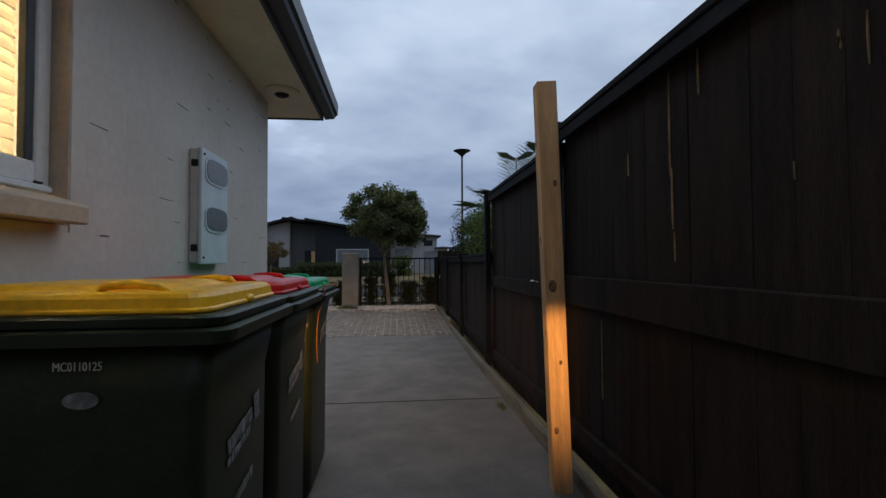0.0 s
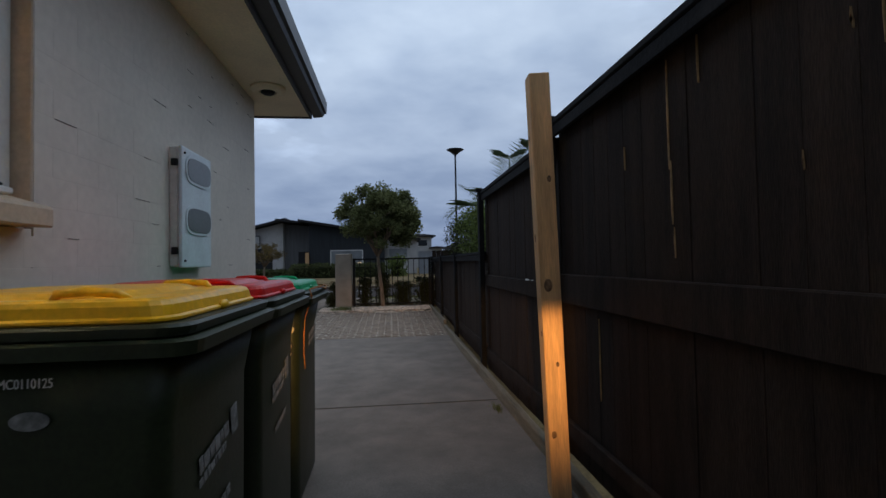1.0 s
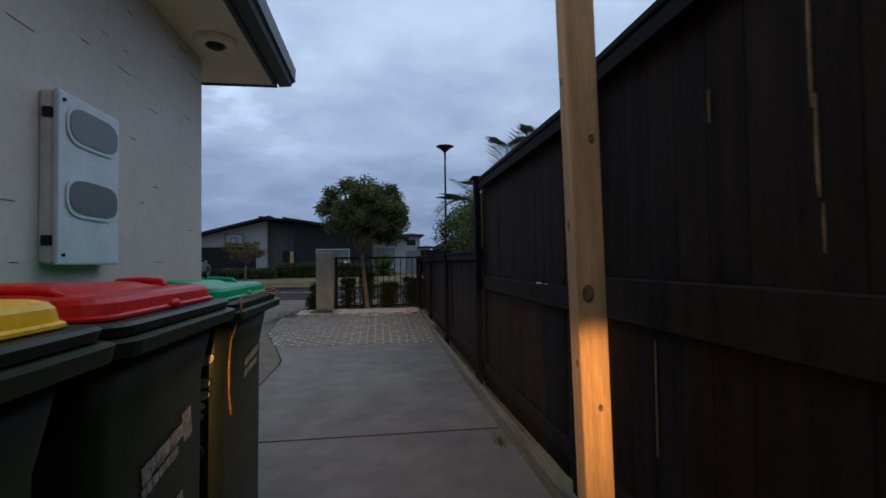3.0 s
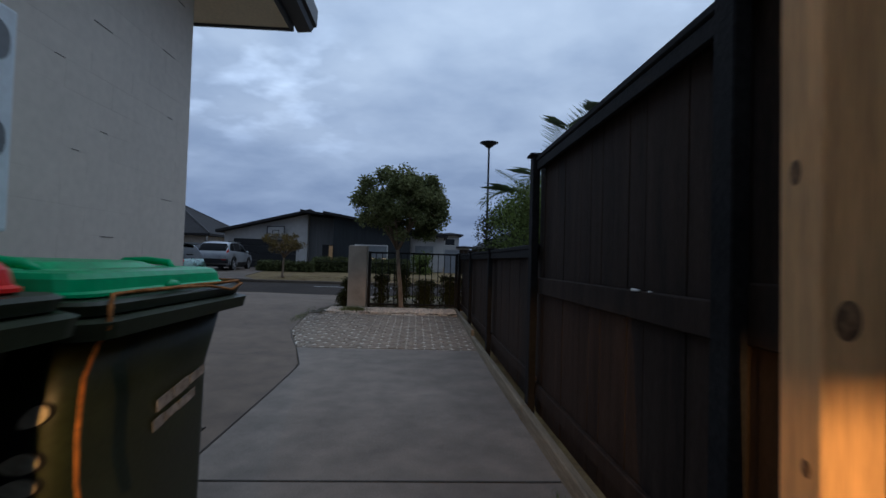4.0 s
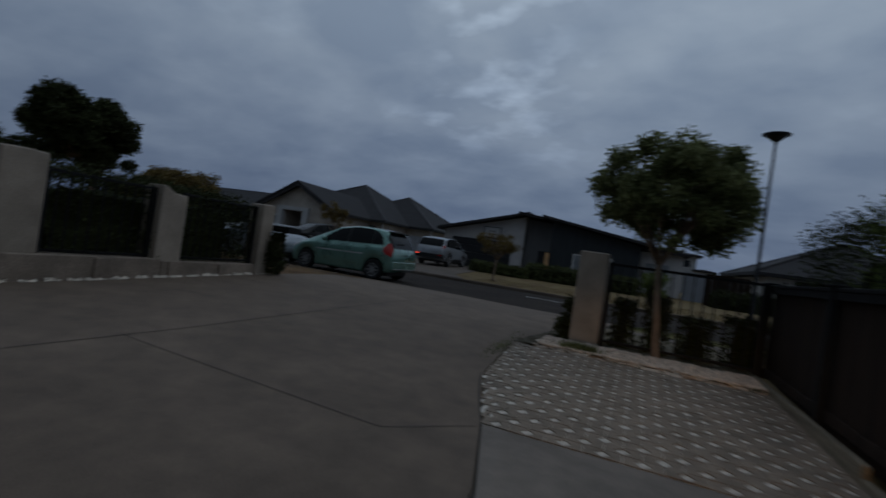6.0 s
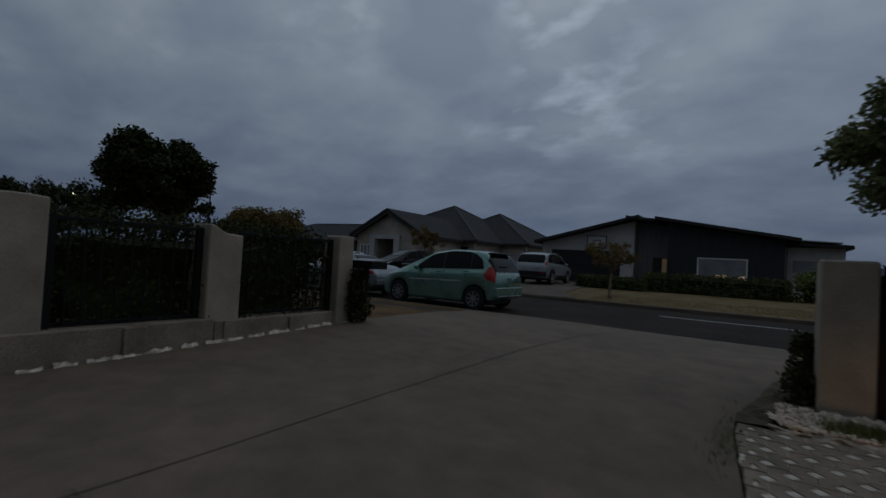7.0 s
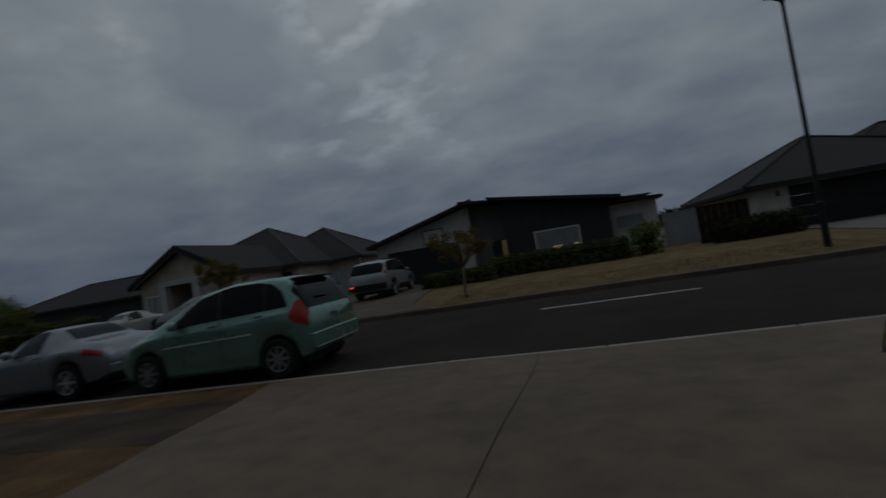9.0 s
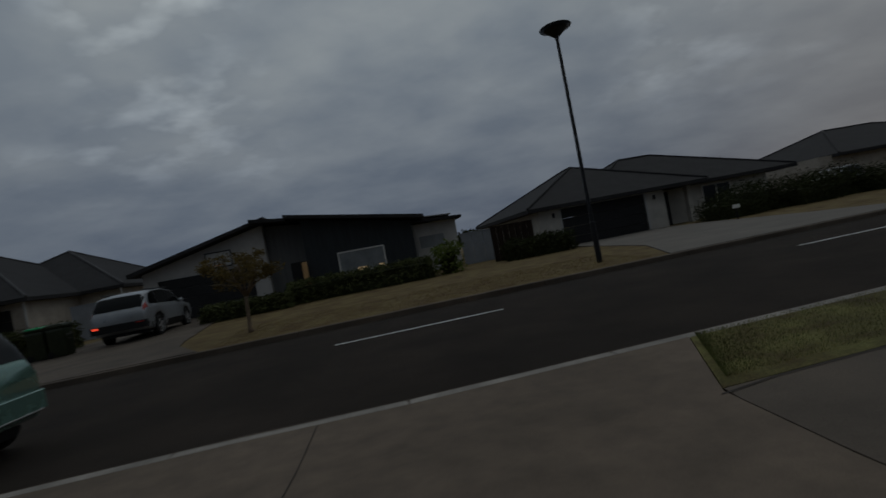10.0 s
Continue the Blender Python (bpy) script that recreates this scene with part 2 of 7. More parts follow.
SLAT = mat("cream_blind", (0.82, 0.76, 0.62), 0.6, var=0.05, scale=6, bump=0.0)
SLAT.node_tree.nodes["Principled BSDF"].inputs["Transmission Weight"].default_value = 0.0
_n = SLAT.node_tree.nodes
_t, _m = _n.new("ShaderNodeBsdfTranslucent"), _n.new("ShaderNodeMixShader")
_t.inputs["Color"].default_value = (0.82, 0.74, 0.58, 1)
_m.inputs[0].default_value = 0.5
SLAT.node_tree.links.new(_n["Principled BSDF"].outputs[0], _m.inputs[1])
SLAT.node_tree.links.new(_t.outputs[0], _m.inputs[2])
SLAT.node_tree.links.new(_m.outputs[0], _n["Material Output"].inputs["Surface"])
PANE = glass("window_glass", (0.02, 0.022, 0.025))
BIN = mat("bin_green_plastic", (0.021, 0.028, 0.012), 0.45, spec=0.35, var=0.14, scale=7, fine=80, bump=0.06)
LID_Y = mat("yellow_lid", (0.86, 0.45, 0.010), 0.32, spec=0.4, var=0.08, scale=7, fine=60, bump=0.05)
LID_R = mat("red_lid", (0.60, 0.016, 0.012), 0.34, spec=0.22, var=0.1, scale=7, fine=60, bump=0.05)
LID_G = mat("green_lid", (0.004, 0.36, 0.13), 0.34, spec=0.25, var=0.1, scale=7, fine=60, bump=0.05)
PRINT_DIM = mat("grey_print", (0.20, 0.20, 0.195), 0.6, var=0.2, scale=40)
PRINT = mat("white_print", (0.55, 0.55, 0.54), 0.6, var=0.1, scale=20)
# lid colour is paled for the sky it mirrors
BOXTOP_SKY = mat("letterbox_top", (0.20, 0.205, 0.21), 0.35, spec=0.5, var=0.08, scale=4, bump=0.02)
GRAVEL = mat("white_gravel", (0.50, 0.42, 0.335), 0.9, var=0.25, scale=9, fine=60, bump=1.0, bscale=55, blotch=0.2)
RENDER_WALL = mat("pillar_render", (0.32, 0.270, 0.217), 0.85, var=0.09, scale=3, fine=70, bump=0.25, bscale=50)
BARS = mat("black_steel", (0.009, 0.009, 0.0095), 0.6, spec=0.2, var=0.1, scale=10, bump=0.03)
LEAF = mat("tree_leaf", (0.150, 0.178, 0.072), 0.7, spec=0.12, var=0.18, scale=3, fine=20, bump=0.0, island=0.45, tint=(0.165, 0.175, 0.075))
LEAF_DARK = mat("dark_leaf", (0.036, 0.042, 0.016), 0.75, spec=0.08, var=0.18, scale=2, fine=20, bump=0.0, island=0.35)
LEAF_BUSH = mat("bush_leaf", (0.120, 0.155, 0.043), 0.7, spec=0.1, var=0.2, scale=2, fine=20, bump=0.0, island=0.45)
LEAF_HEDGE = mat("clipped_hedge_leaf", (0.080, 0.090, 0.036), 0.75, spec=0.08, var=0.18, scale=2, fine=20, bump=0.0, island=0.35)
LEAF_RUST = mat("autumn_leaf", (0.15, 0.105, 0.032), 0.65, var=0.2, scale=2, fine=20, bump=0.0, island=0.45)


def translucent(m, share=0.4):
    """Thin leaves: part of the light that falls on one side comes out of the other."""
    N, L = m.node_tree.nodes, m.node_tree.links
    b = N["Principled BSDF"]
    t, x = N.new("ShaderNodeBsdfTranslucent"), N.new("ShaderNodeMixShader")
    L.new(b.inputs["Base Color"].links[0].from_socket, t.inputs["Color"])
    x.inputs[0].default_value = share
    L.new(b.outputs[0], x.inputs[1]); L.new(t.outputs[0], x.inputs[2])
    L.new(x.outputs[0], N["Material Output"].inputs["Surface"])


PALM = mat("palm_leaf", (0.095, 0.125, 0.055), 0.55, var=0.15, scale=4, bump=0.0, island=0.3)
for m_ in (LEAF, LEAF_BUSH, LEAF_RUST, PALM):
    translucent(m_)
BARK = mat("bark", (0.21, 0.155, 0.11), 0.9, var=0.2, scale=8, fine=50, bump=0.5, stretch=(3, 3, 0.6))
POLE = mat("lamp_pole_paint", (0.012, 0.013, 0.016), 0.4, spec=0.4, var=0.1, scale=5, bump=0.02)
CLAD_PALE = mat("pale_cladding", (0.48, 0.465, 0.455), 0.8, var=0.06, scale=1.5, fine=20, bump=0.1)
CLAD_DARK = mat("dark_cladding", (0.0325, 0.0375, 0.0425), 0.7, var=0.1, scale=1.2, fine=20, bump=0.15, stretch=(6, 6, 0.4))
CLAD_MID = mat("grey_cladding", (0.135, 0.137, 0.14), 0.75, var=0.08, scale=1.2, fine=20, bump=0.12, stretch=(6, 6, 0.4))
BRICKPALE = mat("pale_brick_wall", (0.42, 0.375, 0.325), 0.85, var=0.08, scale=2, fine=16, bump=0.2)
ROOF = mat("charcoal_roof", (0.036, 0.0345, 0.036), 0.8, spec=0.15, var=0.1, scale=1.2, fine=12, bump=0.3)
ROOFLINE = mat("ridge_cap", (0.062, 0.060, 0.062), 0.6, var=0.1, scale=3)
DARKDOOR = mat("dark_garage_door", (0.02, 0.02, 0.022), 0.6, var=0.1, scale=2)
BLIND_FAR = mat("drawn_blind", (0.22, 0.235, 0.25), 0.6, var=0.08, scale=2, bump=0.0)
PLINTH = mat("plinth_masonry", (0.235, 0.190, 0.150), 0.9, var=0.16, scale=2.5, fine=60, bump=0.35, bscale=60, blotch=0.25)
RENDER_PALE = mat("pale_render", (0.50, 0.475, 0.44), 0.85, var=0.07, scale=1.5, fine=25, bump=0.1)
FARWHITE = mat("white_weatherboard", (0.45, 0.45, 0.45), 0.7, var=0.05, scale=1)
FENCE_PALE = mat("pale_fence_panel", (0.26, 0.275, 0.30), 0.75, var=0.06, scale=2, bump=0.1)
TYRE = mat("tyre_rubber", (0.012, 0.012, 0.012), 0.8, var=0.1, scale=10)
RIM_BRIGHT = mat("bright_alloy_rim", (0.45, 0.45, 0.46), 0.4, metal=0.4, var=0.06, scale=6, bump=0.0)
RIM = mat("alloy_rim", (0.20, 0.205, 0.21), 0.5, metal=0.3, var=0.06, scale=6, bump=0.0)
CAR_TEAL = mat("teal_metallic_paint", (0.155, 0.30, 0.255), 0.28, metal=0.45, spec=0.5, var=0.05, scale=1.5, fine=300, bump=0.0, coat=1.0)
CAR_SILVER = mat("silver_metallic_paint", (0.32, 0.34, 0.365), 0.3, metal=0.35, spec=0.5, var=0.05, scale=1.5, fine=300, bump=0.0, coat=0.5)
CAR_BLACK = mat("black_car_paint", (0.010, 0.010, 0.012), 0.35, spec=0.25, var=0.05, scale=2, bump=0.0, coat=0.05)
CAR_WHITE = mat("white_car_paint", (0.30, 0.30, 0.30), 0.3, spec=0.5, var=0.04, scale=2, bump=0.0, coat=0.5)
CARGLASS = glass("tinted_car_glass", (0.006, 0.007, 0.008), 0.08)
CARGLASS.node_tree.nodes["Principled BSDF"].inputs["Specular IOR Level"].default_value = 0.13
CAR_GREY = mat("grey_metallic_paint", (0.20, 0.225, 0.25), 0.3, metal=0.35, spec=0.5, var=0.05, scale=1.5, fine=300, bump=0.0, coat=0.4)
TAIL = mat("tail_light_red", (0.36, 0.014, 0.010), 0.25, var=0.08, scale=12, bump=0.0, coat=0.5)
CLEARLAMP = mat("lamp_lens", (0.5, 0.5, 0.48), 0.2, var=0.08, scale=12, bump=0.0)
# the headlamp's warm reflection is put into the plate colour
PLATE_LIT = mat("number_plate", (0.92, 0.68, 0.30), 0.5, var=0.05, scale=20, bump=0.0)
CORD = mat("faded_orange_cord", (0.32, 0.12, 0.025), 0.8, var=0.15, scale=30)
BADGE = mat("cream_print", (0.42, 0.37, 0.28), 0.6, var=0.15, scale=20)
HOSE = mat("orange_hose", (0.50, 0.20, 0.03), 0.5, var=0.1, scale=20)


# ---- helpers of this scene ----
def obj_of(name, bm, material, smooth=False):
    me = bpy.data.meshes.new(name)
    bm.to_mesh(me)
    bm.free()
    for p in me.polygons:
        p.use_smooth = smooth
    for m_ in (material if isinstance(material, (list, tuple)) else [material]):
        me.materials.append(m_)
    return new(name, me)


def part(name, bm, material, parent, label="", smooth=False):
    ob = obj_of(name, bm, material, smooth)
    ob.parent = parent
    if label:
        tagged(ob, label)
    return ob


def thing(name, at=(0, 0, 0), label="", category="", group="", kind=""):
    ob = new(name)
    ob.empty_display_size = 0.1
    ob.location = at
    tagged(ob, label, category, group, kind)
    return ob


def box(bm, x0, x1, y0, y1, z0, z1, bevel=0.0, seg=1):
    vs = [bm.verts.new((x, y, z)) for z in (z0, z1) for y in (y0, y1) for x in (x0, x1)]
    fs = [bm.faces.new([vs[i] for i in q]) for q in ((0, 2, 3, 1), (4, 5, 7, 6), (0, 1, 5, 4), (2, 6, 7, 3), (0, 4, 6, 2), (1, 3, 7, 5))]
    if bevel:
        es = list({e for f in fs for e in f.edges})
        bmesh.ops.bevel(bm, geom=es, offset=bevel, segments=seg, affect="EDGES", profile=0.6)
    return bm


def boxm(*a, bevel=0.0, seg=1):
    return box(bmesh.new(), *a, bevel=bevel, seg=seg)


def tube(bm, pts, radii, sides=8, cap=True):
    """A tapered tube along a polyline."""
    rings = []
    n = len(pts)
    for i, p in enumerate(pts):
        p = Vector(p)
        d = (Vector(pts[min(i + 1, n - 1)]) - Vector(pts[max(i - 1, 0)])).normalized()
        up = Vector((0, 0, 1)) if abs(d.z) < 0.9 else Vector((1, 0, 0))
        u = d.cross(up).normalized()
        v = d.cross(u)
        r = radii[i] if isinstance(radii, (list, tuple)) else radii
        rings.append([bm.verts.new(p + (u * math.cos(2 * math.pi * k / sides) + v * math.sin(2 * math.pi * k / sides)) * r) for k in range(sides)])
    for a, b in zip(rings, rings[1:]):
        for k in range(sides):
            bm.faces.new((a[k], a[(k + 1) % sides], b[(k + 1) % sides], b[k]))
    if cap:
        bm.faces.new(rings[0][::-1])
        bm.faces.new(rings[-1])
    return bm


def prism(bm, poly, axis, a, b):
    """Extrude a polygon of 2D points along an axis from a to b."""
    def place(p, q):
        return {"x": (q, p[0], p[1]), "y": (p[0], q, p[1]), "z": (p[0], p[1], q)}[axis]
    va = [bm.verts.new(place(p, a)) for p in poly]
    vb = [bm.verts.new(place(p, b)) for p in poly]
    n = len(poly)
    bm.faces.new(va)
    bm.faces.new(vb[::-1])
    for i in range(n):
        bm.faces.new((va[i], vb[i], vb[(i + 1) % n], va[(i + 1) % n]))
    bmesh.ops.recalc_face_normals(bm, faces=bm.faces)
    return bm


def loft(bm, rings, close=True):
    rs = [[bm.verts.new(p) for p in r] for r in rings]
    for a, b in zip(rs, rs[1:]):
        n = len(a)
        for k in range(n):
            bm.faces.new((a[k], a[(k + 1) % n], b[(k + 1) % n], b[k]))
    if close:
        bm.faces.new(rs[0][::-1])
        bm.faces.new(rs[-1])
    bmesh.ops.recalc_face_normals(bm, faces=bm.faces)
    return bm


def smooth_step(a, b, x):
    t = min(1, max(0, (x - a) / (b - a)))
    return t * t * (3 - 2 * t)


def ground_z(x, y):
    """Height of the made ground: path and driveway rise gently to the footpath, the driveway banks up to its far side."""
    fall = -0.016 * max(0.0, min(1.5, x + 3.5)) * smooth_step(12.0, 15.0, y) * (1 - smooth_step(16.0, 20.0, y))
    if y < 15.27:
        base = float(np.interp(y, (-6, 2, 3.6, 5, 6.8, 10.3, 12.5, 15.27), (-0.01, -0.005, -0.018, -0.025, 0, 0.11, 0.115, 0.01)))
        return base + fall + 0.028 * max(0.0, min(6.0, -x - 0.5)) * (1 - smooth_step(11, 15.2, y))
    if y < 22.4:
        return fall - 0.075 + 0.035 * (1 - ((y - 18.9) / 3.5) ** 2)
    return 0.03 + 0.020 * max(0, min(9, y - 22.4))


def sheet(bm, xs, ys, lift, keep=None):
    """A grid that follows the ground."""
    vs = {}
    for i, x in enumerate(xs):
        for j, y in enumerate(ys):
            vs[i, j] = bm.verts.new((x, y, ground_z(x, y) + lift))
    for i in range(len(xs) - 1):
        for j in range(len(ys) - 1):
            if keep and not keep(0.5 * (xs[i] + xs[i + 1]), 0.5 * (ys[j] + ys[j + 1])):
                continue
            bm.faces.new((vs[i, j], vs[i + 1, j], vs[i + 1, j + 1], vs[i, j + 1]))
    bmesh.ops.delete(bm, geom=[v for v in bm.verts if not v.link_faces], context="VERTS")
    return bm


def ribbon(bm, pts, width, lift):
    """A flat strip along a line on the ground."""
    pts = [Vector((p[0], p[1], 0)) for p in pts]
    fine = []
    for a, b in zip(pts, pts[1:]):
        n = max(1, int((b - a).length / 0.25))
        fine += [a.lerp(b, k / n) for k in range(n)]
    fine.append(pts[-1])
    prev = None
    for i, p in enumerate(fine):
        d = (fine[min(i + 1, len(fine) - 1)] - fine[max(i - 1, 0)]).normalized()
        s = Vector((-d.y, d.x, 0)) * width / 2
        row = [bm.verts.new((q.x, q.y, ground_z(q.x, q.y) + lift)) for q in (p + s, p - s)]
        if prev:
            bm.faces.new((prev[0], prev[1], row[1], row[0]))
        prev = row
    return bm


def leaf_cloud(bm, centres, per, size, spread, rng, flat=0.6, aspect=0.5):
    """Many small leaves in clumps: each leaf a bent pair of faces."""
    for c, r in centres:
        for _ in range(per):
            d = Vector((rng.gauss(0, 1), rng.gauss(0, 1), rng.gauss(0, 0.8)))
            p = Vector(c) + d.normalized() * r * (rng.random() ** 0.45) * spread
            a = Vector((rng.uniform(-1, 1), rng.uniform(-1, 1), rng.uniform(-flat, flat))).normalized()
            n = Vector((rng.uniform(-1, 1), rng.uniform(-1, 1), rng.uniform(-0.3, 1))).normalized()
            b = a.cross(n).normalized()
            s = size * rng.uniform(0.6, 1.3)
            v0, v1 = p, p + a * s
            m1 = p + a * s * 0.5 + b * s * aspect * 0.5
            m2 = p + a * s * 0.5 - b * s * aspect * 0.5
            q = [bm.verts.new(v) for v in (v0, m1, v1, m2)]
            bm.faces.new(q)
    return bm


# ---- ground, driveway, road ----
def lin(a, b, n):
    return [a + (b - a) * i / n for i in range(n + 1)]


def build_ground():
    xs = [-900, -300, -120, -60, -40] + lin(-30, 30, 30)[0:] + [45, 70, 130, 300, 900]
    ys = [-300, -80, -25] + lin(-8, 15.0, 26) + [15.28, 15.42] + lin(17, 22.2, 4) + [22.5, 24, 27, 30, 34, 38, 45, 60, 100, 200, 400, 900]
    bm = bmesh.new()
    vs = {}
    for i, x in enumerate(xs):
        for j, y in enumerate(ys):
            z = ground_z(x, y) - (0.06 if y < 15.3 else 0.08 if y < 22.3 else 0.0)
            vs[i, j] = bm.verts.new((x, y, z))
    for i in range(len(xs) - 1):
        for j in range(len(ys) - 1):
            bm.faces.new((vs[i, j], vs[i + 1, j], vs[i + 1, j + 1], vs[i, j + 1]))
    tagged(obj_of("ground", bm, GRASS_DRY), "dry brown and green grassy ground of the suburb", "ground", kind="structure")


build_ground()


def left_edge(y):
    """Left side of the driveway slab."""
    return float(np.interp(y, (-6, 10.4, 12.0, 13.6, 15.45), (-5.42, -5.42, -5.5, -5.95, -6.55)))


def right_edge(y):
    return float(np.interp(y, (-6, 3.5, 5.9, 6.8, 7.9, 9.3, 9.8, 10.2, 10.5, 11, 12, 12.8, 13.8, 15.45), (-0.15, -0.15, -0.15, -0.40, -0.74, -0.86, -0.85, -0.75, -0.69, -0.64, -0.40, -0.30, -0.1, 0.85)))


def slab(name, ys, x0, x1, material, lift, label, n=24):
    bm = bmesh.new()
    rows = []
    for y in ys:
        a, b = x0(y), x1(y)
        rows.append([bm.verts.new((a + (b - a) * k / n, y, ground_z(a + (b - a) * k / n, y) + lift)) for k in range(n + 1)])
    for p, q in zip(rows, rows[1:]):
        for k in range(n):
            bm.faces.new((p[k], p[k + 1], q[k + 1], q[k]))
    ret = bmesh.ops.extrude_face_region(bm, geom=list(bm.faces))
    bmesh.ops.translate(bm, verts=[v for v in ret["geom"] if isinstance(v, bmesh.types.BMVert)], vec=(0, 0, -0.1))
    bmesh.ops.recalc_face_normals(bm, faces=bm.faces)
    return tagged(obj_of(name, bm, material), label, "driveway" if "drive" in name else "grass verge" if "verge" in name else "path", kind="structure")


slab("driveway", lin(3.52, 15.26, 48), left_edge, lambda y: right_edge(y) - 0.008, CONCRETE, 0.0, "broad grey-brown concrete driveway running out to the street")
slab("side_path", lin(-6, 3.40, 20), lambda y: -0.17, lambda y: 1.770, CONCRETE_PATH, 0.0, "grey concrete path between the house and the fence", 8)
slab("path_apron", lin(3.412, 6.79, 14), lambda y: right_edge(y) + 0.008, lambda y: 1.770, CONCRETE_PATH, 0.0, "grey concrete path slab before the pavers", 8)
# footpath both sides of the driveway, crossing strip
slab("footpath_left", lin(12.55, 14.2, 6), lambda y: -60, lambda y: left_edge(y) - 0.01, FOOTPATH_SHADED, -0.005, "dark footpath left of the driveway, shade put into its colour", 40)
slab("footpath_right", lin(12.7, 13.85, 6), lambda y: right_edge(y) + 0.01, lambda y: 40, FOOTPATH, -0.005, "grey concrete footpath beside the driveway", 40)


slab("verge_left", lin(14.21, 15.26, 5), lambda y: -60, lambda y: left_edge(y) - 0.005, VERGE, -0.004, "dry brown grass verge between footpath and kerb", 60)
slab("verge_inner", lin(10.4, 12.54, 8), lambda y: -40, lambda y: left_edge(y) - 0.005, VERGE, -0.008, "dry brown grass beside the driveway", 40)
slab("verge_right", lin(13.86, 15.26, 6), lambda y: right_edge(y) + 0.004, lambda y: 40, VERGE_MIXED, -0.004, "dry brown and green grass verge beside the driveway", 60)
slab("verge_back", lin(11.0, 12.69, 6), lambda y: max(right_edge(y) + 0.012, -0.6), lambda y: 30, VERGE, -0.012, "dry grass behind the bar fence", 40)


def build_road():
    bm = sheet(bmesh.new(), [-400, -120, -60] + lin(-40, 40, 40) + [60, 120, 400], lin(15.32, 22.38, 10), 0.0)
    tagged(obj_of("road", bm, ASPHALT), "dark asphalt street with a dashed centre line", "road", kind="structure")
    # kerbs
    for nm, y0, y1, top in (("kerb_near", 15.28, 15.44, 0.01), ("kerb_far", 22.26, 22.42, 0.03)):
        bm = bmesh.new()
        for k in range(-30, 30):
            a = 2.0 * k
            h = -0.004 if nm == "kerb_near" else top + 0.02
            box(bm, a + 0.004, a + 1.996, y0, y1, -0.2, h, bevel=0.015)
        if nm == "kerb_near":
            for v in bm.verts:
                v.co.z += ground_z(v.co.x, 15.26) - ground_z(-8, 15.26)
        tagged(obj_of(nm, bm, KERB if nm == "kerb_near" else FOOTPATH), "pale concrete kerb stones along the street" if nm == "kerb_near" else "low grey concrete kerb along the far side of the street", "kerb", kind="structure")
    # centre dashes
    for k in range(-6, 7):
        bm = ribbon(bmesh.new(), [(-2.97 + 9.6 * k, 19.66), (0.15 + 9.6 * k, 19.66)], 0.10, 0.006)
        ob = obj_of("road_dash", bm, LINE)
        tagged(ob, "white painted dash on the asphalt", "road marking", "centre line dashes")
    # far lane edge: concrete channel
    bm = ribbon(bmesh.new(), [(-60, 22.12), (60, 22.12)], 0.22, 0.004)
    tagged(obj_of("channel_far", bm, ASPHALT), "concrete gutter channel by the far kerb", "gutter", kind="structure")
    bm = ribbon(bmesh.new(), [(-60, 15.56), (60, 15.56)], 0.20, 0.004)
    tagged(obj_of("channel_near", bm, FOOTPATH), "concrete gutter channel by the near kerb", "gutter", kind="structure")


build_road()


def joint(pts, w=0.014):
    tagged(obj_of("joint", ribbon(bmesh.new(), pts, w, 0.0035), JOINT), "dark expansion joint in the concrete", "joint", kind="structure")


joint([(-0.15, 3.6), (-0.15, 5.92), (-0.40, 6.8), (-0.60, 7.35), (-0.76, 7.9)], 0.011)
joint([(-0.15, 3.406), (1.765, 3.406)], 0.014)
joint([(-3.2, 6.30), (-0.85, 6.28), (-0.42, 6.72)], 0.006)
joint([(-2.79, 15.22), (-2.80, 14.2), (-2.95, 11.2), (-3.09, 8.1), (-3.2, 5.0)], 0.009)
joint([(-5.4, 9.34), (-4.4, 9.305), (-3.03, 9.26)], 0.005)
joint([(-0.16, 13.75), (0.30, 13.82), (6.0, 13.86)], 0.016)

# far footpaths and driveways over the street
slab("far_driveway_left", lin(22.45, 37, 16), lambda y: -13.6, lambda y: float(np.interp(y, (22.4, 24.5, 30), (-6.2, -7.4, -8.2))), FOOTPATH, 0.03, "grey concrete driveway across the street", 8)
slab("far_driveway_right", lin(22.45, 35, 14), lambda y: float(np.interp(y, (22.4, 26, 35), (5.6, 7.2, 7.9))), lambda y: float(np.interp(y, (22.4, 26, 35), (14.5, 13.8, 13.8))), PALE_DRIVE, 0.03, "pale concrete driveway across the street", 8)
slab("far_driveway_house", lin(22.45, 38, 16), lambda y: -25, lambda y: -19.5, FOOTPATH, 0.028, "concrete driveway of the hip-roofed house", 8)


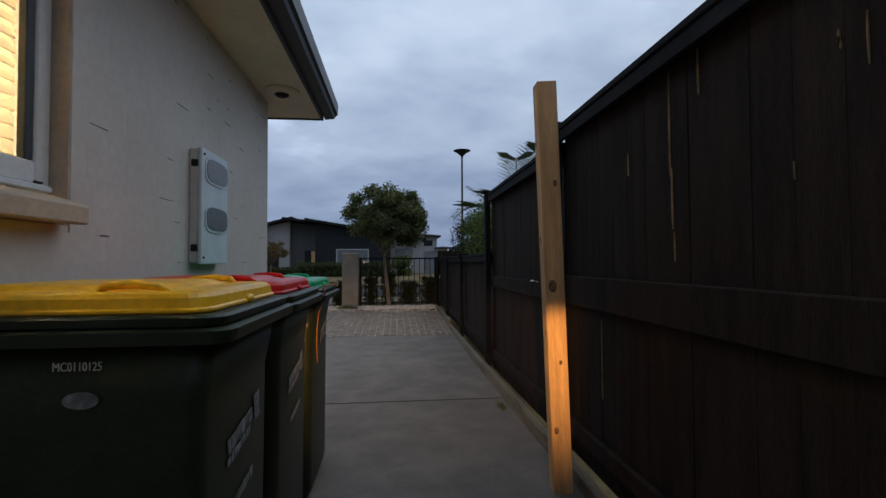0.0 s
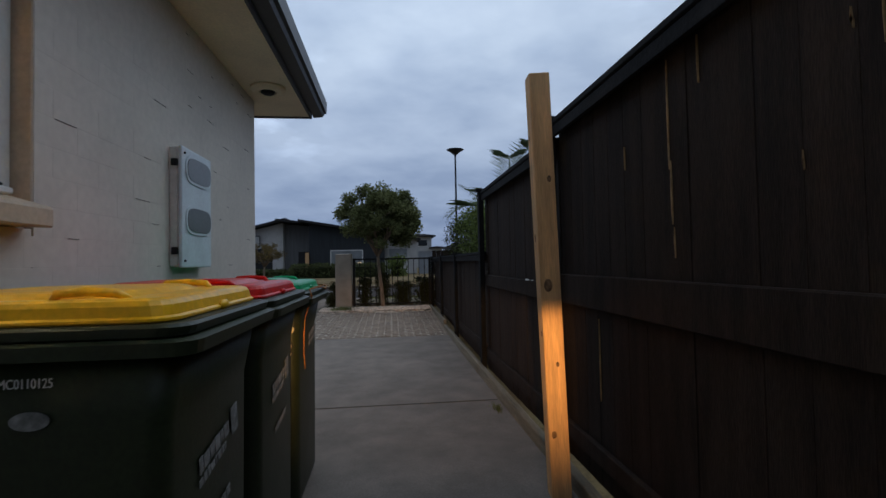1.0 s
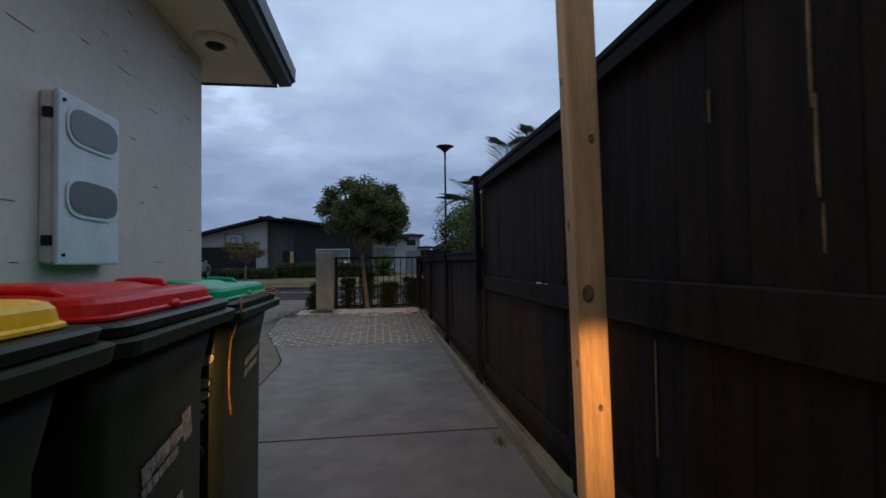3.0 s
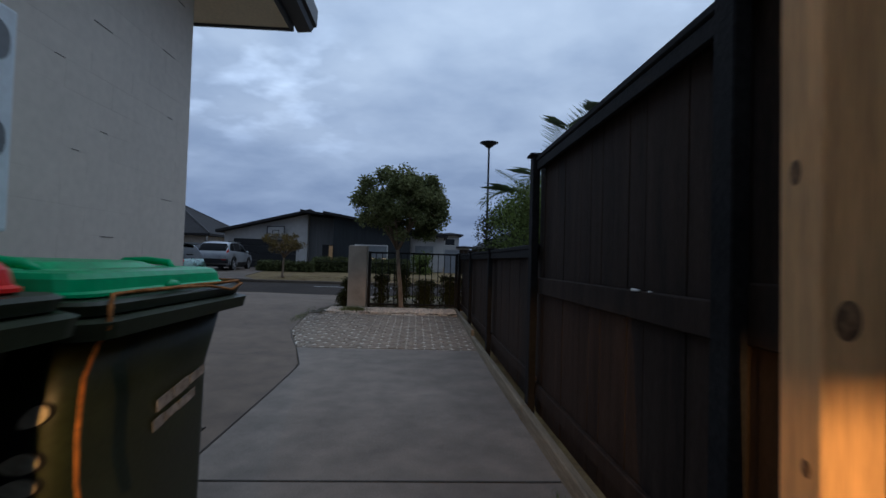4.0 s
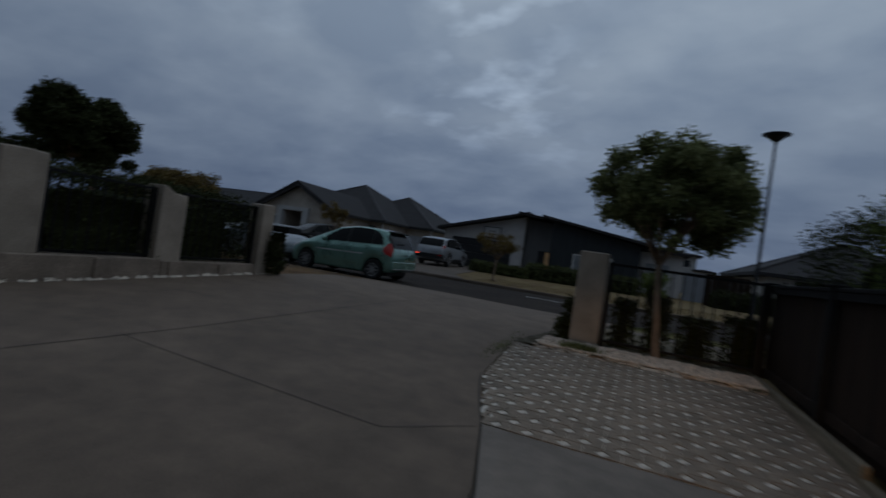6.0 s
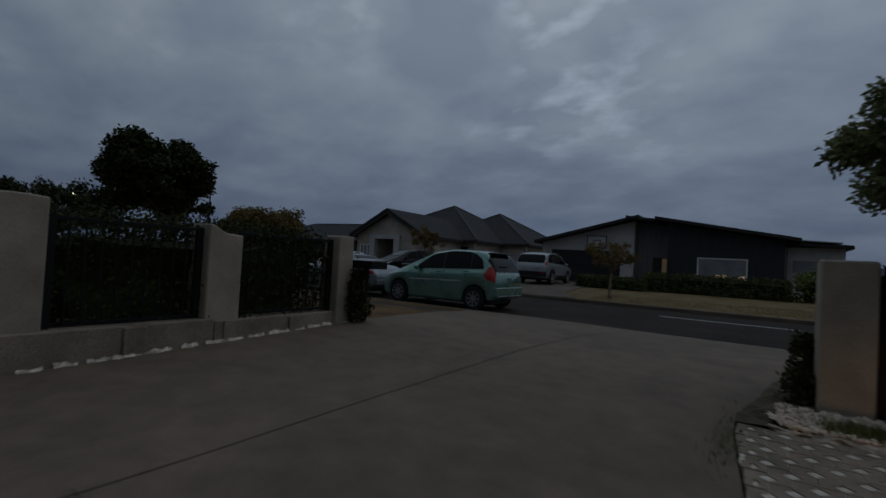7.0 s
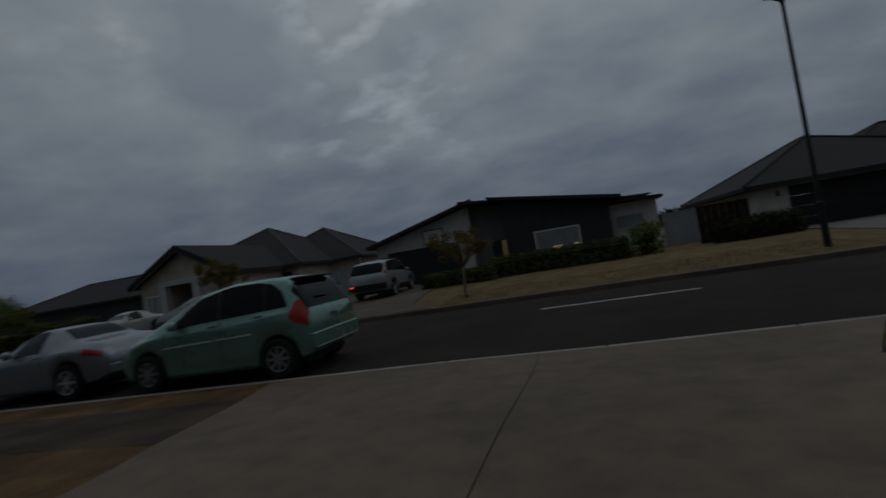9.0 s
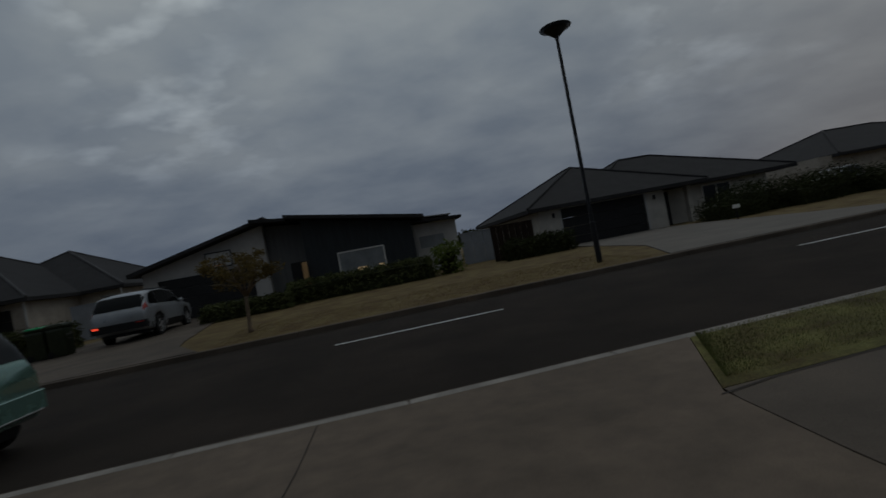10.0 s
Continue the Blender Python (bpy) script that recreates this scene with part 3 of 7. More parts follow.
# ---- own house ----
def build_house():
    wx, wy, top = -0.17, 3.50, 2.45
    h = thing("house", (0, 0, 0), "cream-painted block house with charcoal gutter and cream soffit", "house")
    bm = bmesh.new()
    box(bm, wx - 0.2, wx - 0.022, -7, -0.75, -0.1, top)
    box(bm, wx - 0.2, wx - 0.022, 1.1395, wy - 0.02, -0.1, top)
    box(bm, wx - 0.2, wx - 0.022, -0.75, 1.13, -0.1, 1.26)
    box(bm, wx - 0.2, wx - 0.022, -0.75, 1.13, 2.19, top)
    box(bm, -7.5, wx - 0.2, wy - 0.22, wy - 0.02, -0.1, top)
    box(bm, -7.7, -7.5, -7, wy - 0.02, -0.1, top)
    box(bm, -7.5, wx - 0.2, -7.2, -7.0, -0.1, top)
    part("wall", bm, MORTAR, h, "painted block wall")
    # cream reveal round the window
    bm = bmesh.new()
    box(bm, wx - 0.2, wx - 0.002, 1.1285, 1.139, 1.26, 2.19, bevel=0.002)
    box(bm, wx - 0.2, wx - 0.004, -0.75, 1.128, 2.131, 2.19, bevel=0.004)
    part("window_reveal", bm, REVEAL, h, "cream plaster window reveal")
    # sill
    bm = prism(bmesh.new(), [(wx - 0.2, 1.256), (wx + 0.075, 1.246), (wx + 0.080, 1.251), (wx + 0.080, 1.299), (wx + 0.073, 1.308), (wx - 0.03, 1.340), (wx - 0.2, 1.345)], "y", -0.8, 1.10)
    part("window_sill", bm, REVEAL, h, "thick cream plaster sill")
    # window frame and sash
    w = thing("window")
    w.parent = h
    bm = bmesh.new()
    fx0, fx1 = wx - 0.092, wx - 0.056
    box(bm, fx0, fx1, 1.066, 1.1275, 1.346, 2.13, bevel=0.005)
    box(bm, fx0, fx1, -0.70, 1.066, 1.368, 1.440, bevel=0.006)
    box(bm, fx0, fx1, -0.70, 1.066, 2.06, 2.13, bevel=0.006)
    box(bm, fx0, fx1, -0.75, -0.70, 1.346, 2.13, bevel=0.006)
    box(bm, fx0 - 0.01, fx1 + 0.022, -0.74, 1.110, 1.347, 1.367, bevel=0.004)
    part("window_frame", bm, WHITE, w, "white aluminium frame")
    bm = boxm(fx0 + 0.002, fx1 - 0.006, 1.032, 1.065, 1.441, 2.059, bevel=0.003)
    part("sash", bm, GUTTER, w, "dark inner edge of the sash")
    bm = boxm(fx1 + 0.001, fx1 + 0.013, 1.052, 1.084, 1.371, 1.379, bevel=0.003)
    part("latch", bm, BLACK, w)
    bm = boxm(fx0 + 0.006, fx0 + 0.010, -0.699, 1.031, 1.441, 2.059)
    pane = part("pane", bm, CLEAR, w)
    pane.visible_shadow = False
    for k in range(15):
        z = 1.405 + 0.0442 * k
        bm = bmesh.new()
        vs = [bm.verts.new(p) for p in ((fx0 - 0.020, -0.7, z + 0.049), (fx0 - 0.020, 1.034, z + 0.049), (fx0 - 0.008, 1.034, z + 0.022), (fx0 - 0.005, 1.034, z), (fx0 - 0.005, -0.7, z), (fx0 - 0.008, -0.7, z + 0.022))]
        bm.faces.new((vs[0], vs[1], vs[2], vs[5]))
        bm.faces.new((vs[5], vs[2], vs[3], vs[4]))
        r = bmesh.ops.extrude_face_region(bm, geom=list(bm.faces))
        bmesh.ops.translate(bm, verts=[v for v in r["geom"] if isinstance(v, bmesh.types.BMVert)], vec=(0.002, 0, 0.002))
        part("slat", bm, SLAT, w)
    # soffit, fascia, gutter, roof
    ye, xe = 3.90, 0.20
    bm = boxm(wx - 0.4, xe - 0.001, -7, ye - 0.001, top + 0.001, top + 0.03)
    box(bm, -8.0, wx - 0.401, wy - 0.02, ye - 0.001, top + 0.001, top + 0.03)
    part("soffit", bm, SOFFIT, h, "cream soffit lining")
    part("fascia", boxm(-8.0, xe + 0.02, ye, ye + 0.022, top - 0.012, top + 0.19, bevel=0.003), GUTTER, h, "charcoal fascia")
    part("fascia", boxm(xe, xe + 0.02, -7, ye - 0.001, top - 0.012, top + 0.19, bevel=0.003), GUTTER, h, "charcoal fascia")
    prof = [(xe + 0.021, top + 0.022), (xe + 0.105, top + 0.030), (xe + 0.118, top + 0.055), (xe + 0.138, top + 0.066), (xe + 0.142, top + 0.165), (xe + 0.130, top + 0.170), (xe + 0.126, top + 0.075), (xe + 0.104, top + 0.045), (xe + 0.021, top + 0.040)]
    part("gutter", prism(bmesh.new(), prof, "y", -7, ye + 0.10), GUTTER, h, "charcoal metal gutter")
    bm = bmesh.new()
    rows = [[bm.verts.new((x, y, z + dz)) for x, y, z in ((xe + 0.12, -7.2, top + 0.18), (xe + 0.12, ye + 0.12, top + 0.18), (-3.8, ye - 3.9, top + 2.0), (-8.0, ye + 0.12, top + 0.18), (-3.8, -7.2, top + 2.0), (-8.0, -7.2, top + 0.18))] for dz in (0.0, 0.03)]
    for r in rows:
        for q in ((0, 1, 2, 4), (1, 3, 2), (3, 5, 4, 2)):
            bm.faces.new([r[i] for i in q])
    for i, j in ((0, 1), (1, 3), (3, 5), (5, 4), (4, 0)):
        bm.faces.new((rows[0][i], rows[0][j], rows[1][j], rows[1][i]))
    bmesh.ops.recalc_face_normals(bm, faces=bm.faces)
    part("roof", bm, ROOF, h, "charcoal roof")
    # soffit sensor
    s = thing("security_sensor", (0, 0, 0), "small dark dome sensor on a cream base under the soffit", "sensor")
    bm = bmesh.new()
    sx_, sy_ = 0.012, 3.20
    loft(bm, [[(sx_ + r * math.cos(2 * math.pi * k / 28), sy_ + r * math.sin(2 * math.pi * k / 28), z) for k in range(28)] for r, z in ((0.125, top + 0.0005), (0.125, top - 0.014), (0.105, top - 0.030), (0.062, top - 0.034), (0.056, top - 0.020))])
    part("base_ring", bm, SOFFIT, s, smooth=False)
    bm = bmesh.new()
    bmesh.ops.create_uvsphere(bm, u_segments=16, v_segments=8, radius=0.052, matrix=Matrix.Translation((sx_, sy_, top - 0.030)) @ Matrix.Diagonal((1, 1, 0.5, 1)))
    part("dome", bm, BLACK, s, "dark lens", smooth=True)
    return h, wx


CLEAR = bpy.data.materials.new("clear_pane")
CLEAR.use_nodes = True
CLEAR.node_tree.nodes["Principled BSDF"].inputs["Transmission Weight"].default_value = 1.0
CLEAR.node_tree.nodes["Principled BSDF"].inputs["Roughness"].default_value = 0.02
CLEAR.node_tree.nodes["Principled BSDF"].inputs["IOR"].default_value = 1.1
HOUSE, WALL_X = build_house()


def build_meter_box():
    x0, x1, y0, y1, z0, z1 = WALL_X - 0.004, -0.108, 2.020, 2.392, 1.122, 1.720
    b = thing("meter_box", (0, 0, 0), "pale enamel twin-window meter box on the wall", "meter box")
    part("case", boxm(x0, x1 - 0.02, y0, y1, z0, z1, bevel=0.008), BOXSIDE, b)
    part("door", boxm(x1 - 0.019, x1, y0 - 0.004, y1 + 0.004, z0 - 0.004, z1 + 0.004, bevel=0.009, seg=2), BOXWHITE, b, "white enamel door")

    def stadium(r_y, r_z, grow, yc, zc, a, c):
        bm = bmesh.new()
        pts = []
        for k in range(24):
            t = 2 * math.pi * k / 24
            e = 0.45
            py = math.copysign(abs(math.cos(t)) ** e, math.cos(t)) * (r_y + grow)
            pz = math.copysign(abs(math.sin(t)) ** 0.75, math.sin(t)) * (r_z + grow)
            pts.append((yc + py, zc + pz))
        return prism(bm, pts, "x", a, c)
    for zc in (1.620, 1.362):
        yc = (y0 + y1) / 2 + 0.010
        part("window_rim", stadium(0.150, 0.062, 0.014, yc, zc, x1 - 0.002, x1 + 0.006), BOXWHITE, b)
        part("view_window", stadium(0.150, 0.062, 0.0, yc, zc, x1, x1 + 0.009), GREYPANE, b, "grey smoked view window")
    for zc in (z0 + 0.08, z1 - 0.08):
        part("hinge", boxm(x1 - 0.052, x1 - 0.022, y0 - 0.008, y0 + 0.012, zc - 0.018, zc + 0.018, bevel=0.003), BLACK, b)
    for zc in (z0 + 0.03, z1 - 0.03):
        bm = bmesh.new()
        bmesh.ops.create_cone(bm, cap_ends=True, segments=10, radius1=0.006, radius2=0.006, depth=0.008, matrix=Matrix.Translation((x1 + 0.003, y0 + 0.022, zc)) @ Matrix.Rotation(radians(90), 4, "Y"))
        part("screw", bm, BLACK, b)


build_meter_box()


# ---- fences ----
def build_fence(name, y0, y1, top, label, rails, seed, face=1.86, posts=()):
    rng = random.Random(seed)
    f = thing(name, (0, 0, 0), label, "fence")
    y = y0
    w = 0.148
    while y < y1 - 0.03:
        ww = min(w, y1 - y)
        gap = rng.choice((0.0004, 0.0006, 0.0008, 0.001, 0.0022))
        z0 = ground_z(face, y) + 0.02
        bm = boxm(face + rng.uniform(0, 0.004), face + 0.022, y, y + ww - gap, z0, top - 0.035, bevel=0.0015)
        part("paling", bm, FENCE, f)
        y += ww
    for z, h in rails:
        bm = boxm(face - 0.032, face - 0.001, y0, y1, z, z + h, bevel=0.005)
        part("rail", bm, FENCE, f, "black-stained rail")
    bm = boxm(face - 0.066, face + 0.075, y0 - 0.01, y1 + 0.03, top - 0.035, top, bevel=0.006)
    part("capping", bm, CAP, f, "weathered black capping board")
    bm = boxm(face - 0.058, face - 0.034, y0, y1, top - 0.100, top - 0.037, bevel=0.003)
    part("fascia_board", bm, CAP, f)
    for py in posts:
        part("post", boxm(face - 0.085, face - 0.033, py - 0.045, py + 0.045, -0.1, top - 0.002, bevel=0.005), CAP, f)
        part("post_cap", boxm(face - 0.110, face + 0.04, py - 0.062, py + 0.062, top + 0.001, top + 0.024, bevel=0.006), CAP, f)
    return f


TALL = build_fence("tall_fence", -5.0, 2.285, 1.940, "tall black-stained paling fence with a capping board", ((0.875, 0.165), (0.13, 0.09)), 3, face=1.912, posts=(2.285,))
build_fence("tall_fence", 2.288, 4.49, 1.853, "tall black-stained paling fence with a capping board, a step lower", ((0.865, 0.115), (0.13, 0.09)), 5, face=1.910, posts=(4.44,))
build_fence("low_fence", 4.50, 10.6, 1.225, "low black-stained paling fence beside the pavers", ((0.15, 0.09),), 4, face=1.93, posts=(6.6, 8.6, 10.55))


def build_edging():
    for k in range(5):
        a = -5 + 3.12 * k
        bm = bmesh.new()
        x0 = 1.772
        box(bm, x0, x0 + 0.05, a + 0.002, a + 3.115, -0.12, 0.085, bevel=0.006)
        ob = obj_of("timber_edging", bm, SLEEPER)
        ob.location.z = max(-0.01, ground_z(1.7, a + 1.5))
        tagged(ob, "grey weathered timber edging board along the fence", "edging board", "edging boards")


build_edging()


def build_post():
    bm = boxm(-0.047, 0.047, -0.047, 0.047, 0, 2.005, bevel=0.004)
    ob = obj_of("timber_post", bm, TIMBER)
    for x, y, z, w, h in ((-0.012, -0.0472, 1.03, 0.020, 0.030), (0.020, -0.0472, 1.52, 0.010, 0.016), (-0.022, -0.0472, 0.33, 0.012, 0.018), (0.012, -0.0472, 0.66, 0.008, 0.012), (-0.0472, 0.01, 1.25, 0.012, 0.020), (-0.0472, -0.015, 0.8, 0.010, 0.014), (-0.0472, 0.02, 1.72, 0.009, 0.014)):
        m = bmesh.new()
        flat = (w, 0.0012, h) if abs(y) > 0.047 else (0.0012, w, h)
        bmesh.ops.create_uvsphere(m, u_segments=14, v_segments=8, radius=1, matrix=Matrix.Translation((x, y, z)) @ Matrix.Diagonal((*flat, 1)))
        part("knot", m, KNOT, ob, smooth=True)
    ob.matrix_world = Matrix.Translation((1.693, 1.795, -0.02)) @ Matrix.Rotation(radians(3.0), 4, "X") @ Matrix.Rotation(radians(-2.8), 4, "Y") @ Matrix.Rotation(radians(-5), 4, "Z")
    tagged(ob, "tall new pine post standing free beside the fence", "post")


build_post()


# ---- wheelie bins ----
def part_text(name, text, size, m, material, parent):
    cu = bpy.data.curves.new(name, "FONT")
    cu.body, cu.size, cu.extrude = text, size, 0.0008
    tmp = bpy.data.objects.new(name, cu)
    me = bpy.data.meshes.new_from_object(tmp)
    bpy.data.objects.remove(tmp)
    me.materials.append(material)
    me.transform(m)
    ob = new(name, me)
    ob.parent = parent
    return ob


def rrect(cx, cy, hx, hy, r, z, n=4):
    pts = []
    for sx, sy, a0 in ((1, 1, 0), (-1, 1, 90), (-1, -1, 180), (1, -1, 270)):
        for k in range(n + 1):
            a = radians(a0 + 90 * k / n)
            pts.append((cx + sx * (hx - r) + r * math.cos(a), cy + sy * (hy - r) + r * math.sin(a), z))
    return pts


def build_bin(y0, lid, lidname, seed, number=False, badge=0, tall=1.026):
    """A 240-litre wheelie bin: front towards +x, hinge and wheels at the wall."""
    t = thing("wheelie_bin", (0.215, y0 + 0.305, ground_z(0.2, y0)), f"dark green wheelie bin with a {lidname} lid against the house wall", "bin", "wheelie bins")
    bm = bmesh.new()
    loft(bm, [rrect(0.006, -0.02, 0.246, 0.226, 0.035, 0.02), rrect(0.006, -0.02, 0.254, 0.232, 0.038, 0.05), rrect(0.002, -0.02, 0.264, 0.242, 0.040, 0.80), rrect(0.005, -0.012, 0.282, 0.262, 0.045, 0.93)])
    part("body", bm, BIN, t, smooth=True)
    bm = bmesh.new()
    loft(bm, [rrect(0.006, 0, 0.284, 0.278, 0.045, 0.932), rrect(0.010, 0, 0.320, 0.300, 0.05, 0.936), rrect(0.010, 0, 0.325, 0.304, 0.05, 0.962), rrect(0.008, 0, 0.312, 0.296, 0.045, 0.967)])
    part("lower_rim", bm, BIN, t)
    bm = bmesh.new()
    loft(bm, [rrect(0.006, 0, 0.300, 0.288, 0.045, 0.9675), rrect(0.008, 0, 0.305, 0.293, 0.05, 0.971), rrect(0.008, 0, 0.311, 0.297, 0.05, 0.987), rrect(0.006, 0, 0.304, 0.290, 0.045, 0.9925)])
    part("upper_rim", bm, BIN, t)
    # lid: straight-skirted pan with a rounded edge, shallow well and raised rear panel
    bm = bmesh.new()
    loft(bm, [rrect(-0.01, 0, 0.286, 0.270, 0.05, 0.993), rrect(-0.01, 0, 0.285, 0.269, 0.05, 1.006), rrect(-0.011, 0, 0.282, 0.266, 0.05, 1.024), rrect(-0.012, 0, 0.276, 0.260, 0.05, 1.033), rrect(-0.014, 0, 0.266, 0.250, 0.05, 1.037), rrect(-0.02, 0, 0.244, 0.230, 0.05, 1.036), rrect(-0.045, 0, 0.205, 0.198, 0.06, 1.036), rrect(-0.055, 0, 0.190, 0.186, 0.06, 1.047), rrect(-0.06, 0, 0.176, 0.174, 0.06, 1.050)])
    ld = part("lid", bm, lid, t, f"{lidname} plastic lid")
    bm = bmesh.new()
    loft(bm, [rrect(-0.01, 0, 0.285, 0.269, 0.05, 0.9935), rrect(-0.01, 0, 0.291, 0.275, 0.05, 0.996), rrect(-0.01, 0, 0.291, 0.275, 0.05, 1.001), rrect(-0.01, 0, 0.285, 0.269, 0.05, 1.005)])
    part("lip", bm, lid, ld)
    for s in (-1, 1):
        bm = bmesh.new()
        tube(bm, [(0.03, s * 0.20, 1.0306), (0.045, s * 0.212, 1.0474), (0.10, s * 0.216, 1.0506), (0.155, s * 0.212, 1.0458), (0.17, s * 0.20, 1.0306)], 0.009, 8)
        part("lift_bar", bm, lid, ld, smooth=True)
    bm = bmesh.new()
    bmesh.ops.create_uvsphere(bm, u_segments=12, v_segments=6, radius=0.018, matrix=Matrix.Translation((0.279, 0.0, 1.0026)) @ Matrix.Diagonal((0.6, 1.4, 0.7, 1)))
    part("lid_catch", bm, lid, ld, smooth=True)
    # handle at the back, axle and wheels
    bm = tube(bmesh.new(), [(-0.30, -0.22, 0.95), (-0.322, -0.20, 0.955), (-0.322, 0.20, 0.955), (-0.30, 0.22, 0.95)], 0.012, 8)
    part("handle", bm, BIN, t, smooth=True)
    for s in (-1, 1):
        bm = bmesh.new()
        bmesh.ops.create_cone(bm, cap_ends=True, segments=24, radius1=0.10, radius2=0.10, depth=0.045, matrix=Matrix.Translation((-0.20, s * 0.222 - 0.02, 0.101)) @ Matrix.Rotation(radians(90), 4, "X"))
        part("wheel", bm, TYRE, t)
    # ribs and prints on the front face
    fx = lambda z: 0.260 + (0.266 - 0.260) * (z - 0.06) / 0.74 + 0.0035

    def label_bar(yc, zc, w, h, tilt=0.0, mat_=PRINT_DIM):
        bm = bmesh.new()
        pts = [(-w / 2, -h / 2), (w / 2, -h / 2), (w / 2, h / 2), (-w / 2, h / 2)]
        c, s = math.cos(tilt), math.sin(tilt)
        va = [bm.verts.new((fx(zc + p[0] * s + p[1] * c), yc + p[0] * c - p[1] * s, zc + p[0] * s + p[1] * c)) for p in pts]
        bm.faces.new(va)
        r = bmesh.ops.extrude_face_region(bm, geom=list(bm.faces))
        bmesh.ops.translate(bm, verts=[v for v in r["geom"] if isinstance(v, bmesh.types.BMVert)], vec=(0.0015, 0, 0))
        bmesh.ops.recalc_face_normals(bm, faces=bm.faces)
        part("print_bar", bm, mat_, t)
    rg = random.Random(seed)
    rows = ((0.752, 0.026, 3, -0.02, 0.05, 0.085), (0.714, 0.022, 3, -0.03, 0.04, 0.07)) if badge else ((0.676, 0.034, 6, -0.12, 0.016, 0.036), (0.640, 0.020, 8, -0.12, 0.010, 0.024), (0.520, 0.022, 7, -0.08, 0.010, 0.024))
    for zc, h_, n_, y_, w0, w1 in rows:
        for k in range(n_):
            w_ = rg.uniform(w0, w1)
            label_bar(y_ + w_ / 2, zc + 0.16 * (y_ + 0.08), w_, h_ * rg.uniform(0.8, 1.1), 0.16)
            y_ += w_ + 0.004
    if not badge:
        label_bar(0.095, 0.702, 0.045, 0.070, 0.16)
    # side face prints (towards the start of the path)
    sy = lambda z: -(0.252 + (0.262 - 0.252) * (z - 0.05) / 0.75) - 0.003
    if number:
        part_text("serial_number", "MC0110125", 0.024, Matrix.Translation((-0.012, -0.2735, 0.887)) @ Matrix.Rotation(radians(90), 4, "X") @ Matrix.Diagonal((0.78, 1, 1, 1)), PRINT, t)
        bm = bmesh.new()
        pts = [(0.040 + 0.034 * math.cos(a), sy(0.829) - 0.004, 0.829 + 0.0165 * math.sin(a)) for a in [2 * math.pi * i / 24 for i in range(24)]]
        bm.faces.new([bm.verts.new(p) for p in pts])
        r = bmesh.ops.extrude_face_region(bm, geom=list(bm.faces))
        bmesh.ops.translate(bm, verts=[v for v in r["geom"] if isinstance(v, bmesh.types.BMVert)], vec=(0, -0.003, 0))
        bmesh.ops.recalc_face_normals(bm, faces=bm.faces)
        part("oval_plate", bm, PRINT_DIM, t, "pale oval plate")
    if badge:
        # black panel paints the side's shade behind pale ovals, round print below, by the front corner
        shade_panel = part("shade_panel", boxm(0.150, 0.222, sy(0.73) - 0.0005, sy(0.73) + 0.004, 0.612, 0.838), BLACK, t, "black panel painting the bin side's shade, with tan ovals")
        for w_, h_, xc, zc, tilt in ((0.052, 0.026, 0.226, 0.818, 0.62), (0.060, 0.030, 0.208, 0.748, 0.20), (0.060, 0.027, 0.206, 0.712, 0.16), (0.052, 0.024, 0.199, 0.679, 0.14), (0.042, 0.022, 0.199, 0.650, 0.16)):
            c, sn = math.cos(tilt), math.sin(tilt)
            for grow, back, nm, m_, pa in ((1.22, 0.0015, "outline", BLACK, shade_panel), (1.0, 0.0030, "oval", BADGE, shade_panel)):
                bm = bmesh.new()
                ring = []
                for i in range(18):
                    a = 2 * math.pi * i / 18
                    u, v = 0.5 * w_ * grow * math.cos(a), 0.5 * h_ * grow * math.sin(a) * (1.0 + 0.25 * math.cos(a))
                    ring.append(bm.verts.new((xc + u * c - v * sn, sy(0.73) - back, zc + u * sn + v * c)))
                bm.faces.new(ring)
                r = bmesh.ops.extrude_face_region(bm, geom=list(bm.faces))
                bmesh.ops.translate(bm, verts=[v for v in r["geom"] if isinstance(v, bmesh.types.BMVert)], vec=(0, 0.004, 0))
                bmesh.ops.recalc_face_normals(bm, faces=bm.faces)
                part(nm, bm, m_, pa)
        part_text("letters", "OO", 0.062, Matrix.Translation((0.138, sy(0.55) - 0.001, 0.522)) @ Matrix.Rotation(radians(90), 4, "X") @ Matrix.Diagonal((0.80, 1, 1, 1)), PRINT_DIM, t)
    t.scale = (1, 1.06, tall)
    return t


build_bin(0.497, LID_Y, "yellow", 1, number=True, tall=1.032)
build_bin(1.135, LID_R, "red", 2)
build_bin(1.775, LID_G, "green", 3, badge=1, tall=1.008)


def build_cord():
    top = 1.0045
    pts = [(0.30, 2.395, top), (0.47, 2.392, top), (0.522, 2.37, top), (0.528, 2.26, top), (0.515, 2.14, top), (0.522, 2.02, top), (0.517, 1.93, top),
           (0.524, 1.86, top), (0.530, 1.828, top), (0.5405, 1.806, 0.985), (0.5445, 1.798, 0.958), (0.530, 1.797, 0.93), (0.513, 1.796, 0.88), (0.507, 1.797, 0.80), (0.505, 1.803, 0.72), (0.507, 1.818, 0.645)]
    bm = tube(bmesh.new(), pts, 0.0034, 6)
    # the doubled strand comes back along the rim
    tube(bm, [(0.30, 2.405, top), (0.49, 2.402, top), (0.535, 2.36, 0.998), (0.541, 2.28, 0.986), (0.533, 2.17, top - 0.004), (0.527, 2.04, top), (0.529, 1.95, top), (0.520, 1.895, top)], 0.0034, 6)
    tagged(obj_of("orange_cord", bm, CORD, True), "thin orange cord draped over the rim of the green-lidded bin", "cord")


build_cord()


